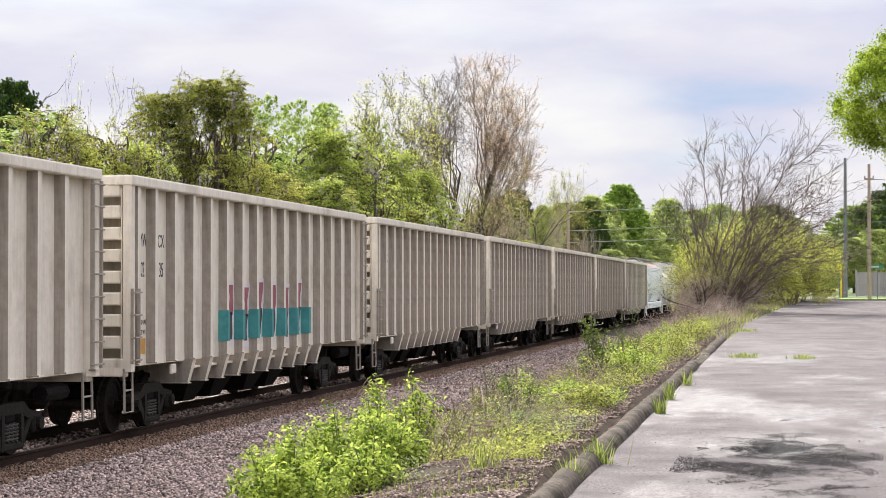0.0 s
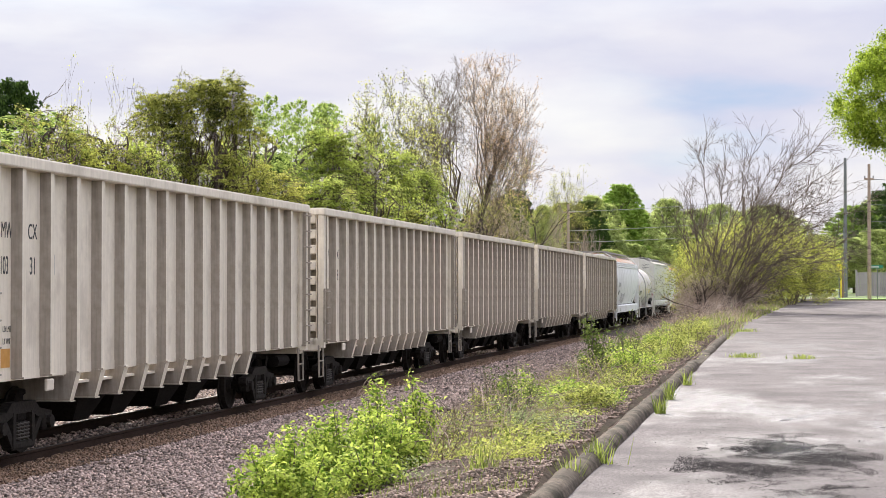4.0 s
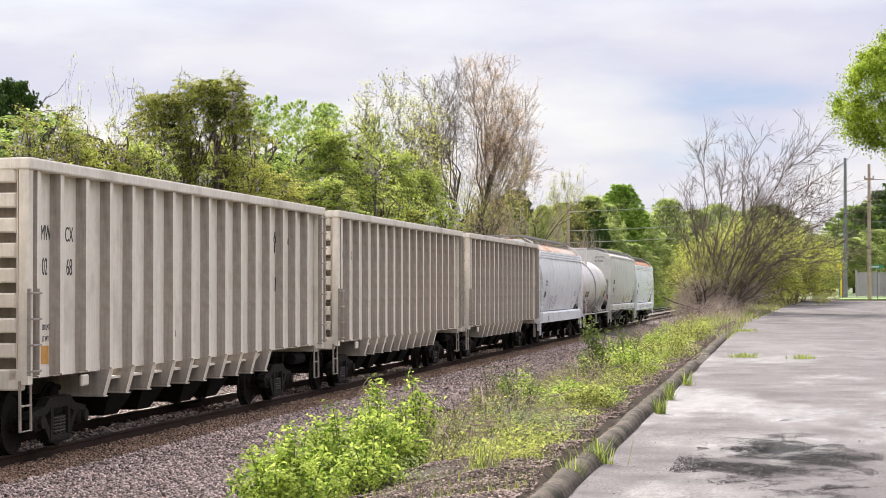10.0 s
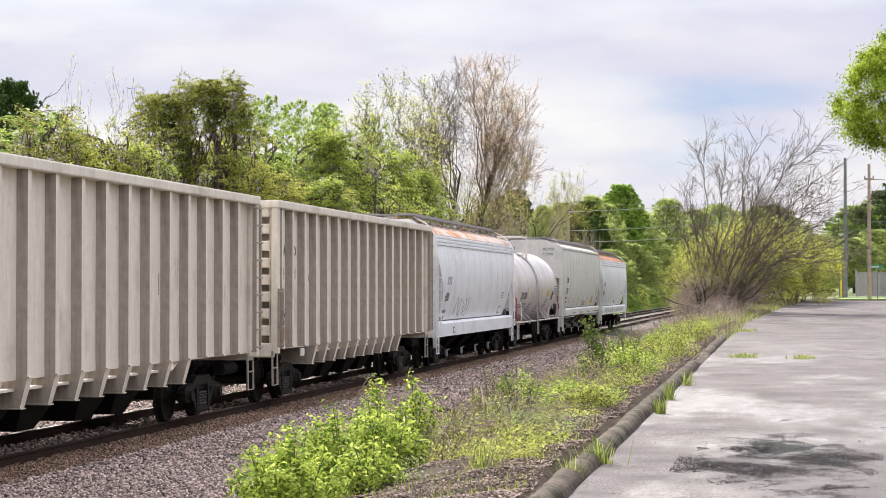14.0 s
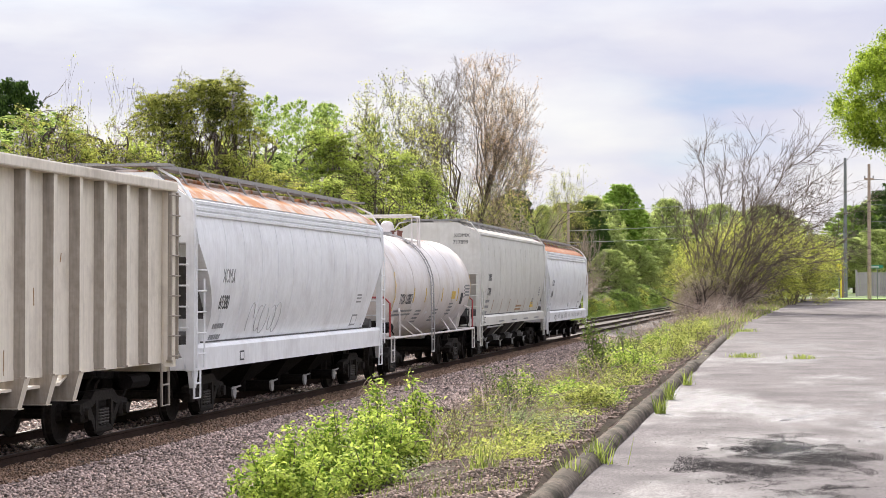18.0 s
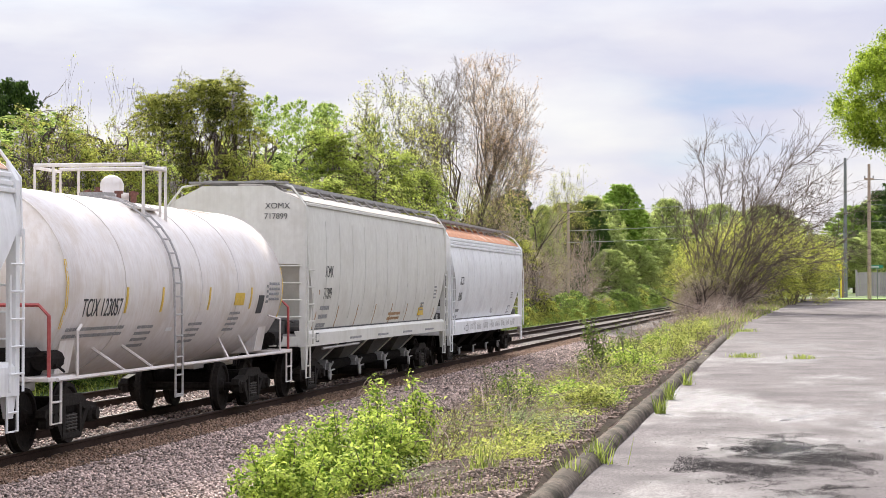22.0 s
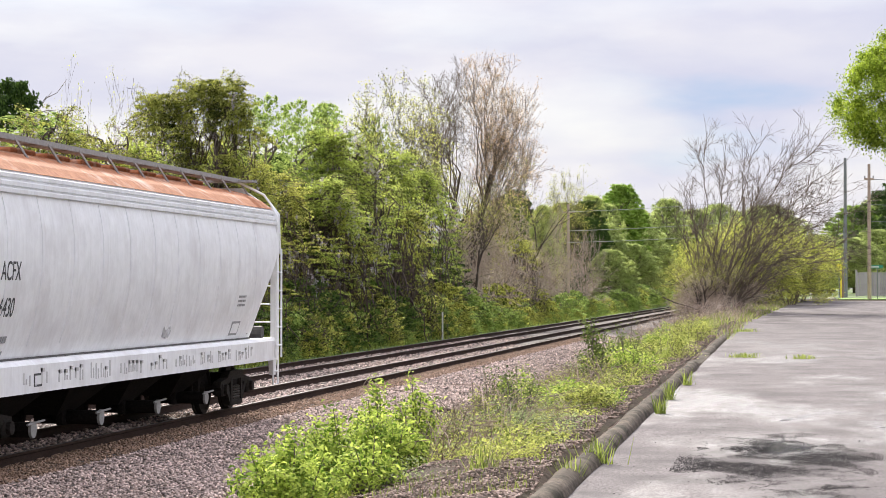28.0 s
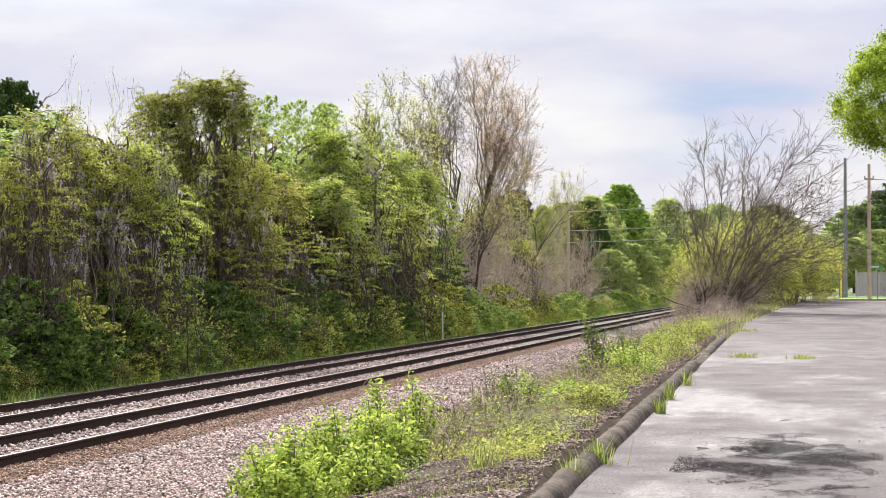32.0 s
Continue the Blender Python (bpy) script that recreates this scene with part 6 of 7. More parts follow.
        part("end_sill", Shape().box(-w - 0.06, w + 0.06, min(y - s * 0.0, y + s * 0.2), max(y - s * 0.0, y + s * 0.2), 0.97, 1.25, 0.02), M_GREIGE, c)
        coupler(c, y - s * 0.66, -s)
        truck(c, y + s * 2.35)
    part("centre_sill", Shape().box(-0.17, 0.17, -e, e, 0.78, 1.1), M_DARK, c)
    part("slope_sheet", Shape().prism([(-e + 0.3, 2.6), (-e + 3.6, 1.0), (e - 4.9, 1.0), (e - 0.3, 2.6), (e - 0.3, 2.56), (e - 4.9, 0.96), (-e + 3.6, 0.96), (-e + 0.3, 2.56)], "x", -w + 0.03, w - 0.03), M_GREIGE, c)
    tagged(part("brake_rigging", Shape().tube([(0.5, -e + 1.0, 0.7), (0.5, -e + 3.3, 0.66)], 0.03, 5).tube([(0.7, e - 3.8, 0.7), (0.7, e - 0.6, 0.62)], 0.03, 5).box(0.2, 0.9, e - 1.5, e - 1.1, 0.62, 0.9, 0.05).tube([(1.2, e - 1.4, 0.85), (1.2, e - 0.5, 0.85)], 0.12, 8), M_DARK, c, "black brake rods and cylinder"), kind="stuff")
    part("stencil_patch", Shape().box(w + 0.001, w + 0.005, -e + 0.8, -e + 1.2, 1.29, 1.54), M_ORANGE, c, "orange stencil patch")
    return c


HOPPER = hopper_car()


def hoppers():
    rng = random.Random(3)
    marks = [("10", "27"), ("102", "35"), ("103", "31"), ("102", "58"), ("102", "68"), ("102", "41"), ("102", "91")]
    made = [HOPPER] + [copy_thing(HOPPER, pose(0, 0, 0)) for _ in range(6)]
    for i, c in enumerate(made):
        y = 39.16 + 18.92 * (i - 1)
        c.matrix_basis = pose(TRACK, y, RAIL_Z)
        CARS.append((c, y))
        e, x = HL / 2, 1.423
        lettering("MW", 0.3, M_INK, c, (x, -e + 0.88, 3.0), "black stencilled reporting mark", 0.72)
        lettering("CX", 0.3, M_INK, c, (x, -e + 1.84, 3.0), "black stencilled reporting mark", 0.8)
        lettering(marks[i][0], 0.34, M_INK, c, (x, -e + 0.84, 2.52), "black stencilled car number", 0.6)
        lettering(marks[i][1], 0.34, M_INK, c, (x, -e + 1.9, 2.52), "black stencilled car number", 0.72)
        lettering("LD LMT", 0.11, M_INK, c, (x, -e + 0.95, 1.76), squeeze=0.8)
        lettering("LT WT", 0.11, M_INK, c, (x, -e + 0.95, 1.6), squeeze=0.8)
        bars(c, x, -e + 2.8, 2.8, 1, 0.05, 0.28, 0.3, M_INK_FADED, rng)
        bars(c, x, -e + 2.75, 1.95, 1, 0.05, 0.09, 0.2, M_INK, rng)
        bars(c, x, e - 3.1, 1.9, 1, 0.05, 0.09, 0.2, M_INK, rng)
        s = Shape()
        for k in range(rng.randint(2, 5)):
            yy, zz = rng.uniform(-e + 3, e - 1), rng.uniform(1.5, 3.3)
            s.tube([(x, yy, zz), (x, yy + rng.uniform(-.04, .04), zz - rng.uniform(0.1, 0.5))], 0.008, 4)
        part("scratches", s, M_BROWNBAR, c, "short rusty scratches in the paint")["kind"] = "stuff"
    # spray-painted band on the second car
    c, e = made[1], HL / 2
    ribs = [-e + 1.33 + 1.055 * k for k in range(15)]
    for k in range(3, 11):
        if ribs[k + 1] < -e + 5.9:
            continue
        y0, y1 = max(ribs[k] + 0.12, -e + 5.9), min(ribs[k + 1] - 0.12, -e + 12.0)
        s = Shape()
        n = 6
        for j in range(n):
            a, b = y0 + (y1 - y0) * j / n, y0 + (y1 - y0) * (j + 1) / n
            up = 1.93 + 0.05 * math.sin(a * 2.2) + 0.06 * noise.noise((a * 3, 0, 1))
            s.box(1.421, 1.424, a, b, 1.39 + 0.04 * noise.noise((a * 2, 0, 7)), up)
        part("graffiti", s, M_TEAL, c, "teal spray-painted band")
        r = Shape()
        q = 1.42
        r.loft([[(q, ribs[k] - 0.108, z), (q + 0.17, ribs[k] - 0.076, z), (q + 0.17, ribs[k] + 0.072, z), (q, ribs[k] + 0.072, z)] for z in (1.39, 1.94)])
        part("graffiti", r, M_TEAL, c, "teal spray-painted band")
        if 4 <= k <= 9:
            y0, zt = ribs[k] + 0.58, 2.45 - 0.05 * (k % 3)
            for q, wd, lo, hi, mat, lab in ((1.426, 0.42, zt - 1.12, zt + 0.08, M_PALE, "pale spray-painted outline"), (1.43, 0.26, zt - 1.0, zt - 0.5, M_INK, "black spray-painted stroke"), (1.43, 0.32, zt - 0.55, zt, M_PINK, "dark red spray-painted stroke")):
                f = Shape()
                f.loft([[(q, y0 + 0.03 * math.sin(7 * t + k), lo + (hi - lo) * t), (q, y0 + wd * (0.62 + 0.3 * t + 0.14 * math.sin(5 * t + 1.7 * k)), lo + (hi - lo) * t), (q + 0.003, y0 + wd * (0.62 + 0.3 * t + 0.14 * math.sin(5 * t + 1.7 * k)), lo + (hi - lo) * t), (q + 0.003, y0 + 0.03 * math.sin(7 * t + k), lo + (hi - lo) * t)] for t in (0, 0.2, 0.4, 0.6, 0.8, 1.0)])
                part("graffiti", f, mat, c, lab)
    # black scrawls on the fourth car
    c = made[4]
    s = Shape()
    for base, top, n in ((5.05, 3.45, 4), (5.15, 2.55, 3), (6.2, 3.35, 3), (6.25, 2.75, 4), (6.3, 1.95, 3)):
        for k in range(n):                            # quick zigzag strokes that cannot be read
            y0, z0, h = base + 0.13 * k, top - 0.07 * k, rng.uniform(0.22, 0.5)
            s.tube([(1.426, y0 + rng.uniform(-0.07, 0.07), z0), (1.426, y0 + rng.uniform(-0.05, 0.05), z0 - h * 0.4), (1.426, y0 + rng.uniform(-0.02, 0.12), z0 - h * 0.55), (1.426, y0 + rng.uniform(-0.08, 0.08), z0 - h)], 0.014, 4)
    part("graffiti", s, M_INK, c, "black spray-painted scrawl")["kind"] = "stuff"


hoppers()


# ---- covered hoppers and the tank car
def covered_hopper(label, length, paint, roof_mat, levels, sill, eave, roof, board_z, band, end_open, bay_mat, caps, post_mat, end_marks=None):
    """levels: (height, half width, inset at the ends) from the sill to the eave; roof: (height, half width) above it."""
    c = thing("covered_hopper_car", label, "railcar", "covered hopper cars")
    e = length / 2
    s = Shape()
    n = 14
    rings = []
    for z, w, d in levels:
        ye = e - d - 0.12
        ring = []
        for k in range(n):                            # rounded corners where side and end meet
            t = k / (n - 1)
            ring.append((w, -ye + 2 * ye * t, z))
        rings.append(ring + [(-p[0], p[1], p[2]) for p in reversed(ring)])
    s.loft(rings)
    body = part("body", s, paint, c, smooth=True)
    body.data.set_sharp_from_angle(angle=radians(35))
    rr = Shape()
    rr.loft([[(w, -e + 0.1, z), (w, e - 0.1, z), (-w, e - 0.1, z), (-w, -e + 0.1, z)] for z, w in [(eave, levels[-1][1] + 0.02)] + roof])
    part("roof", rr, roof_mat, c)
    for k in (-1, 1):
        # eave band of pressed ribs
        for z in band:
            part("eave_rib", Shape().prism([(k * (levels[-1][1] + band_out(levels, z) - 0.02), z - 0.05), (k * (levels[-1][1] + band_out(levels, z) + 0.045), z - 0.025), (k * (levels[-1][1] + band_out(levels, z) + 0.045), z + 0.025), (k * (levels[-1][1] + band_out(levels, z) - 0.02), z + 0.05)], "y", -e + 0.14, e - 0.14), paint, c)
        ww = 1.5
        part("side_sill", Shape().prism([(k * (levels[0][1] - 0.05), sill[1]), (k * (ww - 0.06), sill[1] + 0.0), (k * ww, sill[1] - 0.06), (k * ww, sill[0]), (k * (ww - 0.1), sill[0])], "y", -e + 0.004, e - 0.004), paint, c, "tall side sill streaked with grime")
        # dark strip added where body and sill meet
        part("drip_rail", Shape().box(min(k * (levels[0][1] - 0.02), k * (levels[0][1] + 0.045)), max(k * (levels[0][1] - 0.02), k * (levels[0][1] + 0.045)), -e + 1.35, e - 1.35, sill[1] + 0.004, sill[1] + 0.03), M_RECESS_GREY, c, "dark seam line above the sill")
        # weld seams down the side
        for i in range(11):
            y = -e + 1.9 + (length - 3.8) * i / 10
            sm = Shape()
            pts = [(k * (w + 0.002), y, z) for z, w, d in levels if z > levels[0][0] and z < levels[-1][0] - 0.25]
            sm.tube(pts, 0.007, 4)
            part("weld_seam", sm, paint, c)
        # bays below the sill
        for i in range(4):
            y = -e + 3.9 + (length - 7.8) * i / 3
            b = Shape()
            b.loft([[(k * 1.3, y - 1.35, sill[0] + 0.25), (k * 1.3, y + 1.35, sill[0] + 0.25), (k * 0.05, y + 1.35, sill[0] + 0.25), (k * 0.05, y - 1.35, sill[0] + 0.25)], [(k * 0.55, y - 0.3, 0.4), (k * 0.55, y + 0.3, 0.4), (k * 0.05, y + 0.3, 0.4), (k * 0.05, y - 0.3, 0.4)]])
            bay = part("hopper_bay", b, bay_mat, c)
            g = Shape().tube([(k * 0.1, y, 0.36), (k * 1.12, y, 0.36)], 0.11, 10).box(min(k * 0.5, k * 0.62), max(k * 0.5, k * 0.62), y - 0.22, y + 0.22, 0.24, 0.5, 0.02)
            if not caps:
                part("bay_flange", Shape().loft([[(k * 1.31, y + 1.3, sill[0] + 0.2), (k * 1.31, y + 1.5, sill[0] + 0.2), (k * 1.2, y + 1.5, sill[0] + 0.2), (k * 1.2, y + 1.3, sill[0] + 0.2)], [(k * 0.58, y + 0.28, 0.42), (k * 0.58, y + 0.42, 0.42), (k * 0.5, y + 0.42, 0.42), (k * 0.5, y + 0.28, 0.42)]]), paint, bay)
            part("outlet_tube", g, M_DARK, bay)
            part("outlet_cap", Shape().tube([(k * 1.12, y, 0.36), (k * 1.16, y, 0.36)], 0.12, 12).bar((k * 1.16, y - 0.25, 0.44), (k * 1.16, y + 0.4, 0.47), 0.018, 5), M_GALV, bay, "pale round outlet cap with a lever")
        # running-board stanchions and ladders at the ends
        for y in (-e, e):
            d = 1 if y < 0 else -1
            p = Shape()
            p.prism([(k * 1.37, eave + 0.12), (k * 1.508, eave - 0.14), (k * 1.508, sill[0] - 0.006), (k * 1.37, sill[0] - 0.006)], "y", min(y - d * 0.006, y + d * 0.14), max(y - d * 0.006, y + d * 0.14))
            part("end_post", p, post_mat, c)
            lad = Shape()
            for yy in (y - d * 0.0, y + d * 0.46):
                lad.tube([(k * 1.56, yy, sill[0] + 0.05), (k * 1.56, yy, end_open + (0 if yy == y else -0.62))], 0.02, 5)
            for j in range(5):
                z = sill[1] - 0.15 + j * 0.36
                lad.tube([(k * 1.56, y - d * 0.03, z), (k * 1.58, y + d * 0.5, z)], 0.016, 5)
            part("ladder", lad, post_mat, c)
            ri = Shape()
            for j in range(4):
                z = sill[1] + 0.3 + j * 0.36
                ri.tube([(k * 1.42, y - d * 0.04, z), (k * 0.75, y - d * 0.04, z)], 0.016, 5)
            ri.bar((k * 0.75, y - d * 0.03, sill[1] + 0.1), (k * 0.75, y - d * 0.03, sill[1] + 1.5), 0.02, 5)
            part("end_ladder", ri, post_mat, c)
            st = Shape()
            st.tube([(k * 1.5, y + d * 0.05, sill[0]), (k * 1.5, y + d * 0.05, 0.45), (k * 1.5, y + d * 0.42, 0.45), (k * 1.5, y + d * 0.42, sill[0])], 0.022, 5)
            st.bar((k * 1.5, y + d * 0.05, 0.7), (k * 1.5, y + d * 0.42, 0.7), 0.018, 5)
            part("step", st, post_mat, c)
            part("post_bracket", Shape().prism([(y - d * 0.0, sill[0] + 0.05), (y + d * 0.42, sill[0] + 0.05), (y + d * 0.28, 0.62), (y + d * 0.12, 0.62)], "x", min(k * 1.39, k * 1.47), max(k * 1.39, k * 1.47)), post_mat, c)
            part("corner_rail", Shape().tube([(k * 0.62, y + d * 0.3, board_z), (k * 1.2, y + d * 0.02, eave + 0.3), (k * 1.5, y - d * 0.02, eave - 0.1), (k * 1.52, y - d * 0.02, end_open - 0.1)], 0.024, 6), post_mat, c)
        # lengthways running board on stanchions
        bd = Shape()
        for x0 in (0.3, 0.42, 0.54, 0.66):
            bd.box(k * x0 - 0.045, k * x0 + 0.045, -e + 0.1, e - 0.1, board_z - 0.03, board_z)
        part("running_board", bd, M_GALV, c, "grey steel running board of open slats")
        part("board_rail", Shape().box(k * 0.74 - 0.012, k * 0.74 + 0.012, -e + 0.1, e - 0.1, board_z - 0.07, board_z + 0.01), M_GALV, c)
        sup = shared("support%.2f%d" % (board_z, k), lambda: Shape().tube([(k * 0.3, 0, board_z - 0.03), (k * 0.74, 0, board_z - 0.03), (k * 1.0, 0.0, roof[0][0] + 0.03)], 0.022, 5).mesh("board_support", M_LADDER))
        m = int(length / 1.35)
        for i in range(m + 1):
            part("board_support", sup, None, c, at=(0, -e + 0.2 + (length - 0.4) * i / m, 0))
    # hatches along the roof
    for i in range(10):
        y = -e + 1.4 + (length - 2.8) * i / 9
        part("roof_hatch", Shape().box(-0.22, 0.22, y - 0.5, y + 0.5, roof[-1][0], roof[-1][0] + 0.1, 0.03), roof_mat, c)
    for y in (-e, e):
        d = 1 if y < 0 else -1
        # upper end panel, slope sheet and shear plates
        part("end_panel", Shape().prism([(-1.4, end_open), (1.4, end_open), (1.4, eave), (0.75, roof[-1][0]), (-0.75, roof[-1][0]), (-1.4, eave)], "y", min(y + d * 0.02, y + d * 0.1), max(y + d * 0.02, y + d * 0.1)), paint, c)
        # slope sheet carries the end recess's shade in its paint
        part("slope_sheet", Shape().prism([(y + d * 0.12, end_open + 0.1), (y + d * 1.65, sill[1] + 0.1), (y + d * 1.7, sill[1] + 0.1), (y + d * 0.17, end_open + 0.14)], "x", -1.3, 1.3), M_RECESS_GREY, c)
        part("end_sill", Shape().box(-1.36, 1.36, min(y + d * 0.002, y + d * 0.3), max(y + d * 0.002, y + d * 0.3), sill[0] + 0.003, sill[0] + 0.22, 0.02), paint, c)
        part("platform", Shape().box(-1.35, 1.35, min(y + d * 0.01, y + d * 1.7), max(y + d * 0.01, y + d * 1.7), sill[0] + 0.222, sill[0] + 0.26), M_GALV, c)
        part("brake_gear", Shape().box(0.2, 0.95, min(y + d * 0.35, y + d * 0.8), max(y + d * 0.35, y + d * 0.8), sill[1] - 0.1, sill[1] + 0.3, 0.06).tube([(1.05, y + d * 0.5, sill[1] + 0.1), (1.3, y + d * 0.5, sill[1] + 0.1)], 0.13, 10).tube([(0.2, y + d * 0.2, sill[1] + 0.35), (1.2, y + d * 0.2, sill[1] + 0.2)], 0.025, 5), M_RECESS_GREY, c, "brake valve and pipes on the end platform")
        part("end_board", Shape().box(-1.05, 1.05, min(y, y + d * 0.35), max(y, y + d * 0.35), board_z - 0.06, board_z - 0.02), M_GALV, c)
        coupler(c, y - d * 0.6, -d)
        truck(c, y + d * 1.95)
    part("centre_sill", Shape().box(-0.17, 0.17, -e, e, 0.78, 1.1), M_DARK, c)
    return c


def band_out(levels, z):
    """How far the side stands out past the eave at height z."""
    for (z0, w0, _), (z1, w1, _) in zip(levels, levels[1:]):
        if z0 <= z <= z1:
            return w0 + (w1 - w0) * (z - z0) / (z1 - z0) - levels[-1][1]
    return 0.0


LV_A = [(1.34, 1.24, 1.25), (1.55, 1.33, 1.27), (1.8, 1.41, 1.24), (2.05, 1.47, 1.12), (2.3, 1.515, 0.92), (2.55, 1.545, 0.68), (2.8, 1.555, 0.38), (3.1, 1.55, 0.06), (3.35, 1.515, 0.03), (3.6, 1.46, 0.03), (3.9, 1.38, 0.03)]
LV_B = [(1.43, 1.3, 0.8), (1.65, 1.38, 0.78), (1.95, 1.45, 0.68), (2.25, 1.495, 0.5), (2.55, 1.515, 0.28), (2.85, 1.52, 0.08), (3.3, 1.515, 0.03), (3.8, 1.49, 0.03), (4.05, 1.46, 0.03), (4.18, 1.44, 0.03)]


def side_x(levels, z):
    return band_out(levels, z) + levels[-1][1] + 0.004


def white_hopper(label, length, y, roof_mat, marks, number, graffiti):
    c = covered_hopper(label, length, M_WHITE, roof_mat, LV_A, (0.92, 1.36), 3.9, [(4.05, 1.2), (4.2, 0.9), (4.3, 0.5), (4.33, 0.2)], 4.5, (3.62, 3.72, 3.83), 3.12, M_DARK, True, M_WHITE)
    e = length / 2
    rng = random.Random(len(number) + int(length * 10))
    lettering(marks, 0.36, M_INK_FADED if graffiti == "loops" else M_INK, c, (1.55, -e + 1.72, 2.44), "faded black stencilled reporting mark", 0.75, wrap=lambda q: side_x(LV_A, q))
    lettering(number, 0.36, M_INK, c, (1.5, -e + 1.68, 1.96), "black stencilled car number", 0.72, wrap=lambda q: side_x(LV_A, q))
    bars(c, lambda q: side_x(LV_A, q), -e + 1.62, 1.7, 2, 0.7, 0.09, 0.2, M_INK_FADED, rng)
    bars(c, lambda q: side_x(LV_A, q), e - 2.95, 2.2, 3, 0.5, 0.04, 0.08, M_INK_FADED, rng)
    part("stencil_panel", Shape().loft([[(side_x(LV_A, q) - 0.01, e - 3.0, q), (side_x(LV_A, q) - 0.01, e - 2.45, q), (side_x(LV_A, q) + 0.004, e - 2.45, q), (side_x(LV_A, q) + 0.004, e - 3.0, q)] for q in (1.46, 1.55, 1.64, 1.72)]), M_INK_FADED, c, "small dark stencilled panel with a pale frame")
    part("stencil_panel", Shape().loft([[(side_x(LV_A, q) - 0.01, e - 2.95, q), (side_x(LV_A, q) - 0.01, e - 2.5, q), (side_x(LV_A, q) + 0.008, e - 2.5, q), (side_x(LV_A, q) + 0.008, e - 2.95, q)] for q in (1.5, 1.55, 1.64, 1.68)]), M_WHITE, c)
    part("sill_plate", Shape().box(1.5, 1.504, -e + 3.0, -e + 3.3, 1.0, 1.18), M_INK, c, "small black and white stencil on the sill")
    part("sill_plate", Shape().box(1.504, 1.508, -e + 3.04, -e + 3.26, 1.03, 1.15), M_WHITE, c)
    s = Shape()
    if graffiti == "loops":
        for k in range(5):
            y0 = -e + 4.1 + k * 0.5 + 0.12 * (k % 2)
            s.tube([(side_x(LV_A, z) + 0.004, y0 + (0.2 + 0.03 * (k % 3)) * math.cos(a) + 0.1 * (z - 1.78), z) for a, z in ((q * 0.5 + k, 1.76 + (0.3 - 0.05 * (k % 2)) * math.sin(q * 0.5 + k)) for q in range(9 + k))], 0.009, 4)
        part("graffiti", s, M_GRAFF, c, "grey spray-painted loops")
    else:
        # a line of hand-lettering along the sill that cannot be read
        yy = -e + 2.6
        while yy < e - 2.7:
            s = Shape()
            for k in range(rng.randint(4, 6)):
                z0, z1 = 1.0 + rng.uniform(0, 0.05), 1.2 + rng.uniform(-0.06, 0.06)
                s.box(1.5, 1.505, yy, yy + 0.05, z0, z1)
                if rng.random() < 0.6:
                    s.box(1.5, 1.505, yy, yy + 0.14, z1 - 0.05, z1)
                if rng.random() < 0.5:
                    s.box(1.5, 1.505, yy + 0.1, yy + 0.14, z0, z1 - 0.08)
                yy += rng.uniform(0.17, 0.23)
            part("graffiti", s, M_GRAFF, c, "unreadable grey scrawl along the sill")["kind"] = "stuff"
            yy += 0.3
        part("graffiti", Shape().tube([(side_x(LV_A, 1.62), 1.2 + 0.2 * math.cos(q), 1.62 + 0.1 * math.sin(q * 2.3)) for q in range(12)], 0.025, 4), M_GRAFF, c, "small dark smudge")
    CARS.append((c, y))
    c.matrix_basis = pose(TRACK, y, RAIL_Z)
    return c


white_hopper("white covered hopper car with rust-stained roof and grimy sides", 16.4, 152.0, M_STAINROOF, "XOMX", "69380", "loops")
white_hopper("white covered hopper car with rusty roof and scrawled sill", 16.4, 203.15, M_RUSTROOF, "ACFX", "36430", "line")


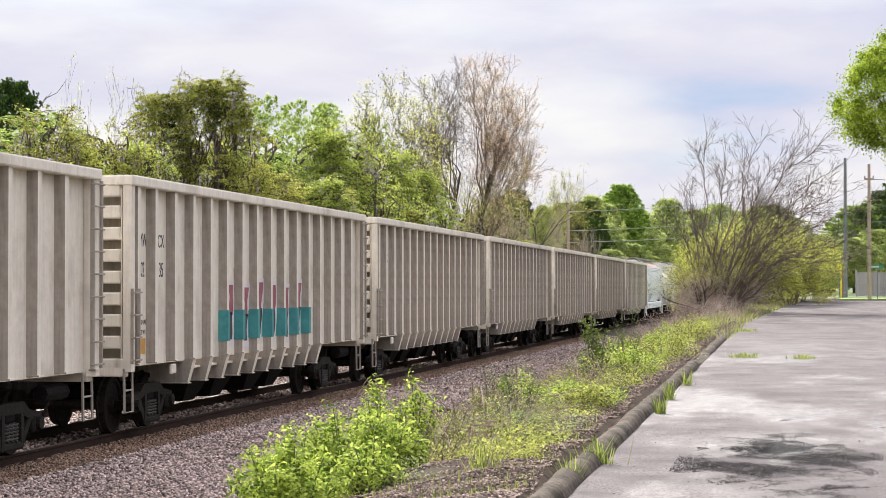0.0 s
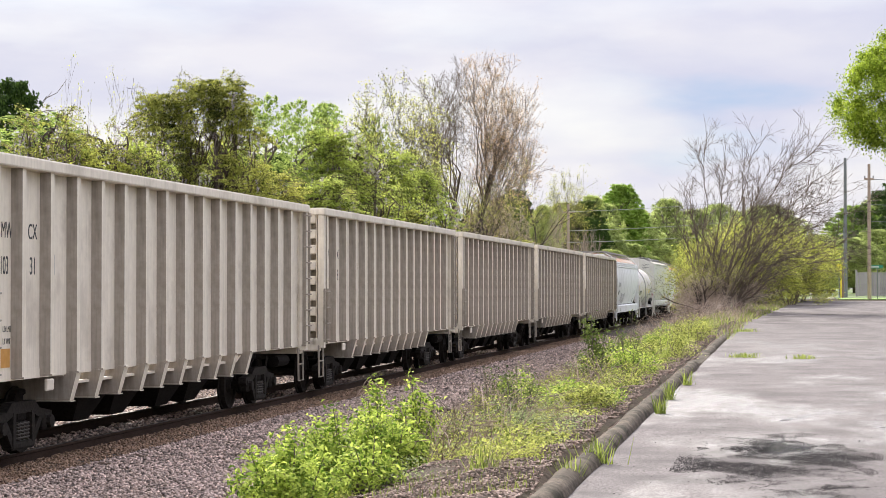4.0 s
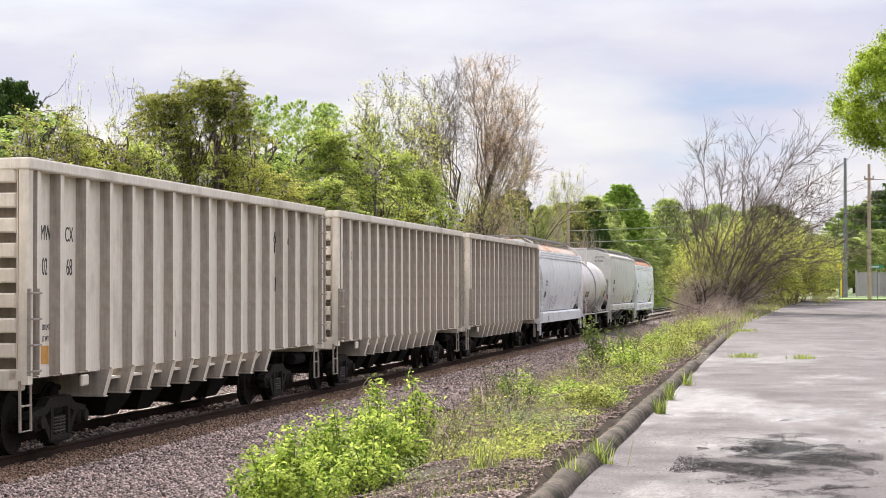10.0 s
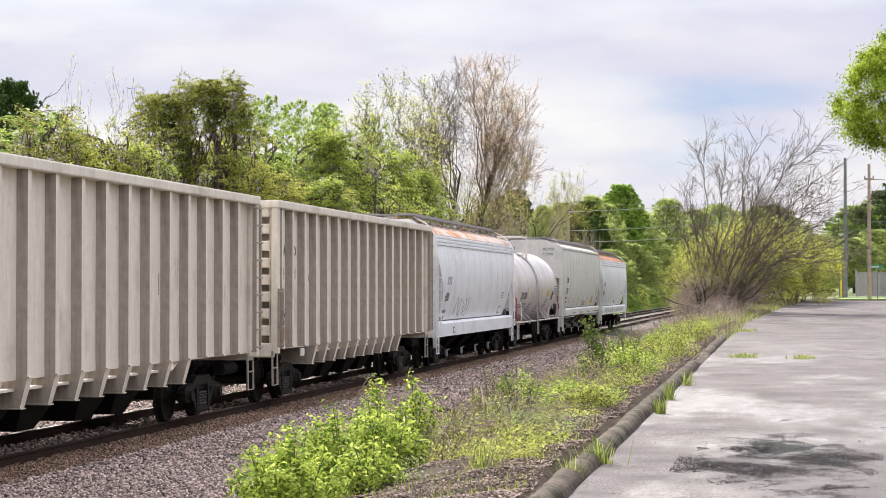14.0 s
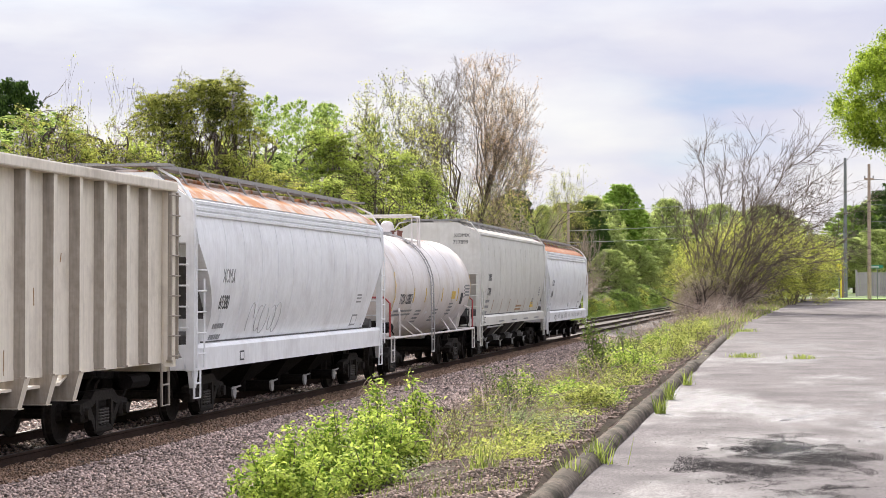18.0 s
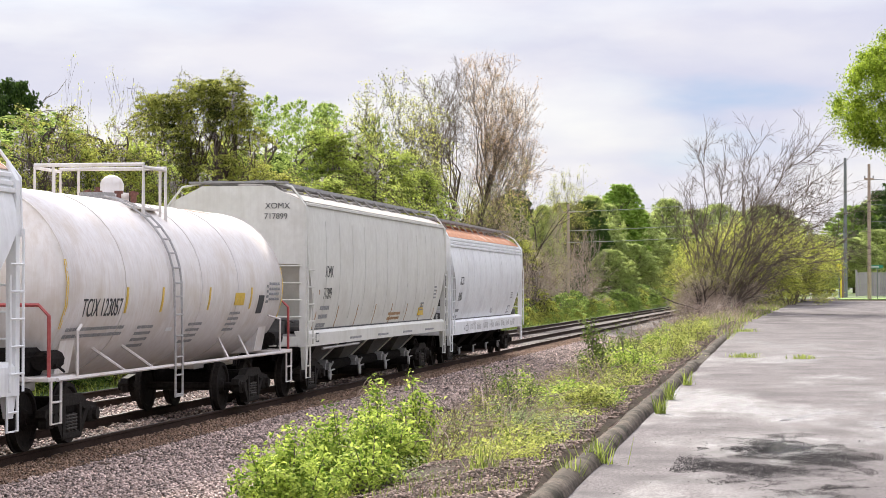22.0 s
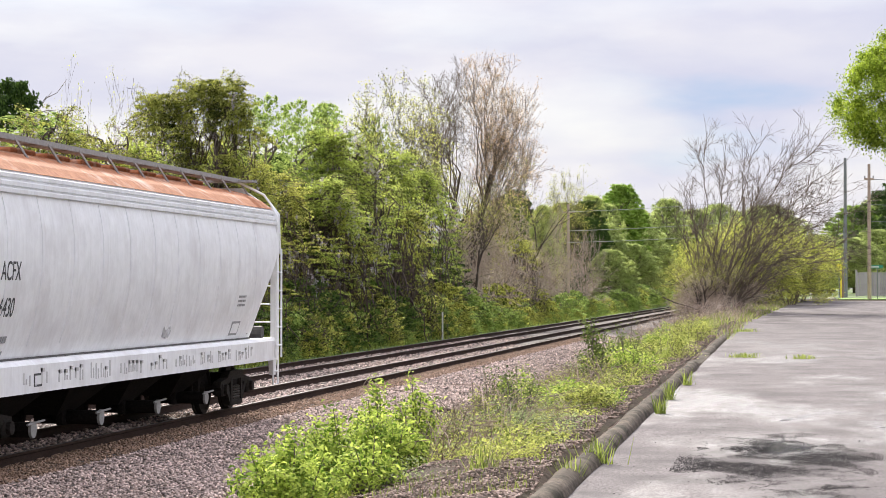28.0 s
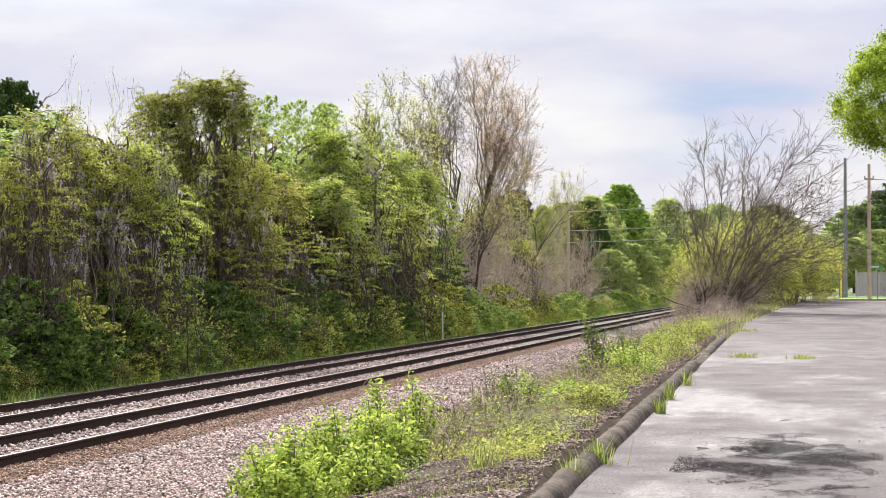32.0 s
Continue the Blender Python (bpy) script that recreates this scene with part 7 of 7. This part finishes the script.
def cream_hopper():
    length, y = 17.6, 185.25
    # bays take the dark recess grey: shade below the sill as paint
    c = covered_hopper("cream covered hopper car with smooth curved sides", length, M_CREAM, M_CREAMROOF, LV_B, (1.1, 1.43), 4.18, [(4.32, 1.15), (4.42, 0.8), (4.48, 0.4), (4.5, 0.2)], 4.62, (4.12,), 2.85, M_RECESS_GREY, False, M_CREAM, True)
    e = length / 2
    rng = random.Random(5)
    lettering("XOMX", 0.36, M_INK, c, (1.5, -e + 1.8, 2.58), "black stencilled reporting mark", 0.72, wrap=lambda q: side_x(LV_B, q))
    lettering("717899", 0.36, M_INK, c, (1.5, -e + 1.75, 2.1), "black stencilled car number", 0.72, wrap=lambda q: side_x(LV_B, q))
    lettering("XOMX", 0.17, M_INK, c, (0.62, -e + 0.012, 4.02), "black reporting mark on the car end", 1.05, True)
    lettering("717899", 0.17, M_INK, c, (0.6, -e + 0.012, 3.8), "black car number on the car end", 1.0, True)
    bars(c, lambda q: side_x(LV_B, q), -e + 1.6, 1.95, 3, 0.85, 0.09, 0.19, M_INK_FADED, rng)
    for k in range(8):
        yy = -e + 1.3 + k * 2.12
        part("reflector_strip", Shape().loft([[(side_x(LV_B, z) - 0.003, yy + o, z) for o in (0, 0.06)] + [(side_x(LV_B, z) + 0.003, yy + o, z) for o in (0.06, 0)] for z in (1.46, 1.7, 1.95 + (0.35 if k in (0, 7) else 0))]), M_BROWNBAR, c, "brown vertical reflector strip")
    part("placard", Shape().box(side_x(LV_B, 1.75) - 0.04, side_x(LV_B, 1.75) + 0.01, e - 3.9, e - 3.2, 1.6, 2.0), M_YELLOW, c, "yellow placard with dark lines")
    bars(c, lambda q: side_x(LV_B, q) + 0.011, e - 3.8, 1.95, 4, 0.5, 0.05, 0.09, M_INK_FADED, rng)
    bars(c, lambda q: side_x(LV_B, q), 0.7, 1.72, 2, 1.6, 0.07, 0.12, M_BROWNBAR, rng)
    bars(c, lambda q: side_x(LV_B, q), e - 1.9, 2.4, 4, 0.4, 0.05, 0.1, M_INK_FADED, rng)
    for k in range(4):
        bars(c, 1.5, -e + 4.4 + 3.3 * k, 1.22, 1, 1.3, 0.05, 0.1, M_INK_FADED, rng)
    part("sill_plate", Shape().box(1.5, 1.504, -e + 0.95, -e + 1.25, 1.18, 1.38), M_INK, c, "small black and white stencil on the sill")
    part("sill_plate", Shape().box(1.504, 1.508, -e + 0.99, -e + 1.21, 1.21, 1.35), M_CREAM, c)
    for k in (-1, 1):
        part("outlet_pipe", Shape().tube([(k * 0.72, -e + 3.2, 0.52), (k * 0.72, e - 3.2, 0.52)], 0.13, 10), M_DARK, c, "long dark unloading pipe under the bays")
        for i in range(4):
            yy = -e + 3.9 + (length - 7.8) * i / 3
            part("pipe_valve", Shape().tube([(k * 0.72, yy + 0.55, 0.5), (k * 0.95, yy + 0.55, 0.5)], 0.19, 12).tube([(k * 0.95, yy + 0.55, 0.5), (k * 1.02, yy + 0.55, 0.5)], 0.12, 10).bar((k * 1.0, yy + 0.4, 0.42), (k * 1.0, yy + 0.95, 0.62), 0.022, 5), M_GALV, c, "grey round pipe valve with a lever")
    part("sill_rod", Shape().tube([(1.45, -e + 1.8, 1.02), (1.45, -e + 5.6, 1.04)], 0.03, 6), M_CAP, c, "pale operating rod below the sill")
    CARS.append((c, y))
    c.matrix_basis = pose(TRACK, y, RAIL_Z)


cream_hopper()


def tank_car():
    length, y = 14.0, 168.3
    c = thing("tank_car", "dirty white tank car with side ladder and orange streaks", "railcar")
    e, r, zc, half = length / 2, 1.48, 2.37, 6.2
    s = Shape()
    n = 40
    prof = [(-half - 0.62, 0.05), (-half - 0.6, 0.35), (-half - 0.52, 0.7), (-half - 0.36, 1.06), (-half - 0.16, 1.33), (-half, r - 0.02)] + [(-half + 2 * half * k / 8, r) for k in range(9)]
    prof += [(half, r - 0.02), (half + 0.16, 1.33), (half + 0.36, 1.06), (half + 0.52, 0.7), (half + 0.6, 0.35), (half + 0.62, 0.05)]
    s.loft([[(q * math.cos(6.28318 * k / n), yy, zc + q * math.sin(6.28318 * k / n)) for k in range(n)] for yy, q in prof])
    part("tank", s, M_TANK, c, smooth=True)
    for yy in (-half, -half + 2.6, 0.55, 2.9, half):
        part("weld_band", Shape().tube([((r + 0.002) * math.cos(6.28318 * k / 40), yy, zc + (r + 0.002) * math.sin(6.28318 * k / 40)) for k in range(41)], 0.012, 4, False), M_TANK, c)
    def on_tank(name, y0, y1, z0, z1, mat, label=""):
        p = []
        for z in (z0, (z0 * 2 + z1) / 3, (z0 + 2 * z1) / 3, z1):
            x = math.sqrt(r * r - (z - zc) ** 2)
            p.append([(x + 0.002, y0, z), (x + 0.002, y1, z), (x + 0.008, y1, z), (x + 0.008, y0, z)])
        part(name, Shape().loft(p), mat, c, label)
    for k, yy in enumerate((-half - 0.03, -3.55, -1.72, 1.02, 3.84, half + 0.0)):
        on_tank("reflector_strip", yy, yy + 0.09, 1.75 if k in (0, 5) else 1.95, 2.75 if k in (0, 5) else 2.35, M_YELLOW, "yellow vertical reflector strip")
    xm = math.sqrt(r * r - 0.3 ** 2) + 0.006
    t = lettering("TCIX 123057", 0.38, M_INK, c, (xm, -5.48, 1.92), "black stencilled reporting mark and number", 0.85, wrap=lambda q: math.sqrt(r * r - (q - zc) ** 2) + 0.006)
    rng = random.Random(9)
    for y0, w, z in ((-5.9, 2.6, 1.76), (-2.6, 0.8, 1.74), (0.2, 0.8, 1.74), (2.6, 0.7, 1.9), (5.0, 0.15, 2.4), (5.2, 0.8, 2.45)):
        bars(c, lambda q: math.sqrt(r * r - (q - zc) ** 2) + 0.006, y0, z, 4 if w < 1 else 2, w, 0.05, 0.1, M_INK_FADED, rng)
    on_tank("placard", 2.75, 3.4, 2.02, 2.25, M_YELLOW, "small yellow and white placard")
    on_tank("placard", 4.45, 4.85, 1.85, 2.2, M_INK, "small black panel")
    on_tank("placard", -1.0, -0.65, 1.62, 1.68, M_WHITE, "small white label")
    # sill stubs, saddles, platforms
    for d in (-1, 1):
        yy = d * e
        part("draft_sill", Shape().box(-0.25, 0.25, min(yy, yy - d * 2.8), max(yy, yy - d * 2.8), 0.78, 1.12, 0.02), M_TANK, c)
        part("end_platform", Shape().box(-1.5, 1.5, min(yy, yy - d * 1.15), max(yy, yy - d * 1.15), 1.04, 1.1, 0.01), M_TANK, c)
        for k in (-1, 1):
            part("saddle", Shape().prism([(k * 0.25, 1.0), (k * 1.15, 1.1), (k * 1.28, 1.75), (k * 0.9, 1.4), (k * 0.25, 1.05)], "y", min(yy - d * 1.15, yy - d * 1.75), max(yy - d * 1.15, yy - d * 1.75)), M_TANK, c)
            part("grab_rail", Shape().tube([(k * 1.52, yy - d * 1.1, 1.08), (k * 1.52, yy - d * 1.1, 1.72), (k * 1.4, yy - d * 1.6, 1.8)], 0.025, 6), M_TANK, c)
            part("step", Shape().tube([(k * 1.5, yy - d * 0.1, 1.05), (k * 1.5, yy - d * 0.1, 0.45), (k * 1.5, yy - d * 0.5, 0.45), (k * 1.5, yy - d * 0.5, 1.05)], 0.022, 5).bar((k * 1.5, yy - d * 0.1, 0.75), (k * 1.5, yy - d * 0.5, 0.75), 0.018, 5), M_TANK, c)
            for q in (2.2, 3.6):
                part("strut", Shape().bar((k * 1.5, d * q, 1.04), (k * 1.05, d * (q + 0.7), 1.52), 0.025, 5), M_TANK, c)
        part("end_rail", Shape().tube([(-1.45, yy - d * 0.15, 1.1), (-1.45, yy - d * 0.15, 1.95), (-1.3, yy - d * 0.15, 2.1), (1.3, yy - d * 0.15, 2.1), (1.45, yy - d * 0.15, 1.95), (1.45, yy - d * 0.15, 1.1)], 0.028, 6), M_RED, c, "red-painted end handrail")
        part("brake_gear", Shape().tube([(1.25, yy - d * 0.35, 1.32), (1.25, yy - d * 0.95, 1.32)], 0.14, 10).tube([(0.2, yy - d * 0.6, 1.2), (1.4, yy - d * 0.6, 1.25)], 0.03, 5).tube([(0.4, yy - d * 0.2, 1.3), (1.35, yy - d * 0.25, 1.4), (1.4, yy - d * 0.9, 1.15)], 0.02, 5).box(0.5, 1.1, min(yy - d * 0.3, yy - d * 0.9), max(yy - d * 0.3, yy - d * 0.9), 1.1, 1.5, 0.06), M_DARK, c, "black valve block on the end platform")
        coupler(c, yy + d * 0.55, d)
        truck(c, yy - d * 1.85)
    for k in (-1, 1):
        part("side_rail", Shape().bar((k * 1.52, -e + 0.3, 1.06), (k * 1.52, e - 0.3, 1.06), 0.03, 6), M_TANK, c)
        pts = []
        for q in range(9):
            a = radians(78 - q * 9.5)
            pts.append((k * (r + 0.06) * math.cos(a), zc + (r + 0.06) * math.sin(a)))
        pts += [(k * 1.54, 2.2), (k * 1.56, 1.2), (k * 1.56, 0.55)]
        lad = Shape()
        for o in (-0.2, 0.2):
            lad.tube([(px, -1.07 + o, pz) for px, pz in pts], 0.02, 5, False)
        for px, pz in pts[1:]:
            lad.bar((px, -1.29, pz), (px, -0.85, pz), 0.016, 5)
        for z in (1.9, 1.55, 0.9, 0.58):
            lad.bar((k * 1.555, -1.29, z), (k * 1.555, -0.85, z), 0.016, 5)
        part("ladder", lad, M_CAP, c, "grey steel ladder over the tank")
    # dome, valve housing and safety railing
    part("valve_housing", Shape().loft([[(q * math.cos(0.5236 * k), 0.07 + q * math.sin(0.5236 * k), z) for k in range(12)] for z, q in ((3.85, 0.3), (3.98, 0.3), (3.99, 0.2), (4.14, 0.21), (4.22, 0.17), (4.27, 0.1), (4.29, 0.02))]), M_TANK, c, "rounded white valve housing", smooth=True)
    for j in range(7):
        a = 0.9 * j
        part("valve", Shape().tube([(0.4 * math.cos(a), 0.07 + 0.5 * math.sin(a), 3.82), (0.4 * math.cos(a), 0.07 + 0.5 * math.sin(a), 4.0 + 0.03 * (j % 3))], 0.045, 6).box(0.4 * math.cos(a) - 0.07, 0.4 * math.cos(a) + 0.07, 0.04 + 0.5 * math.sin(a), 0.1 + 0.5 * math.sin(a), 3.95, 4.0), M_VALVE, c, "small rusty valve on the tank top")
    part("manway", Shape().tube([(0, -0.7, 3.8), (0, -0.7, 3.95)], 0.3, 14), M_GALV, c)
    part("top_platform", Shape().box(-0.85, 0.85, -1.15, 0.2, 3.66, 3.7), M_TANK, c)
    for yy in (-1.12, 0.11):                          # two hoops across the tank, tied along their ends
        part("top_rail", Shape().tube([(-0.95, yy, 3.45), (-0.95, yy, 4.4), (0.95, yy, 4.4), (0.95, yy, 3.45)], 0.036, 6).bar((-0.62, yy, 3.6), (-0.62, yy, 4.4), 0.026, 5), M_TANK, c, "white hoop railing round the top fittings")
    for k in (-1, 1):
        part("tie_rail", Shape().bar((k * 0.95, -1.12, 4.36), (k * 0.95, 0.11, 4.36), 0.03, 6).bar((k * 0.95, -0.2, 3.55), (k * 0.95, -0.2, 4.36), 0.026, 5), M_TANK, c)
    part("stain", Shape().loft([[((r + 0.003) * math.cos(a), y0 + b, zc + (r + 0.003) * math.sin(a)) for b in (0, 1.2)] + [((r + 0.006) * math.cos(a), y0 + b, zc + (r + 0.006) * math.sin(a)) for b in (1.2, 0)] for y0 in (3.4,) for a in (1.25, 1.4, 1.6)]), M_STAINROOF, c, "rust-orange stain near the top")
    CARS.append((c, y))
    c.matrix_basis = pose(TRACK, y, RAIL_Z)


tank_car()


# ---------------------------------------------------------------- what moves
def motions():
    for c, y in CARS:
        walk(c, [(t, pose(TRACK, y - d, RAIL_Z)) for t, d in GONE])
    for w, y in WHEELSETS:
        walk(w, [(k / 10, pose(0, y, 0.457, math.degrees(np.interp(k / 10, *zip(*GONE)) / 0.457))) for k in range(321)])


WHEELSETS = [(o, o.matrix_basis.translation.y) for o in scene.objects if o.name.split(".")[0] == "wheelset"]
motions()
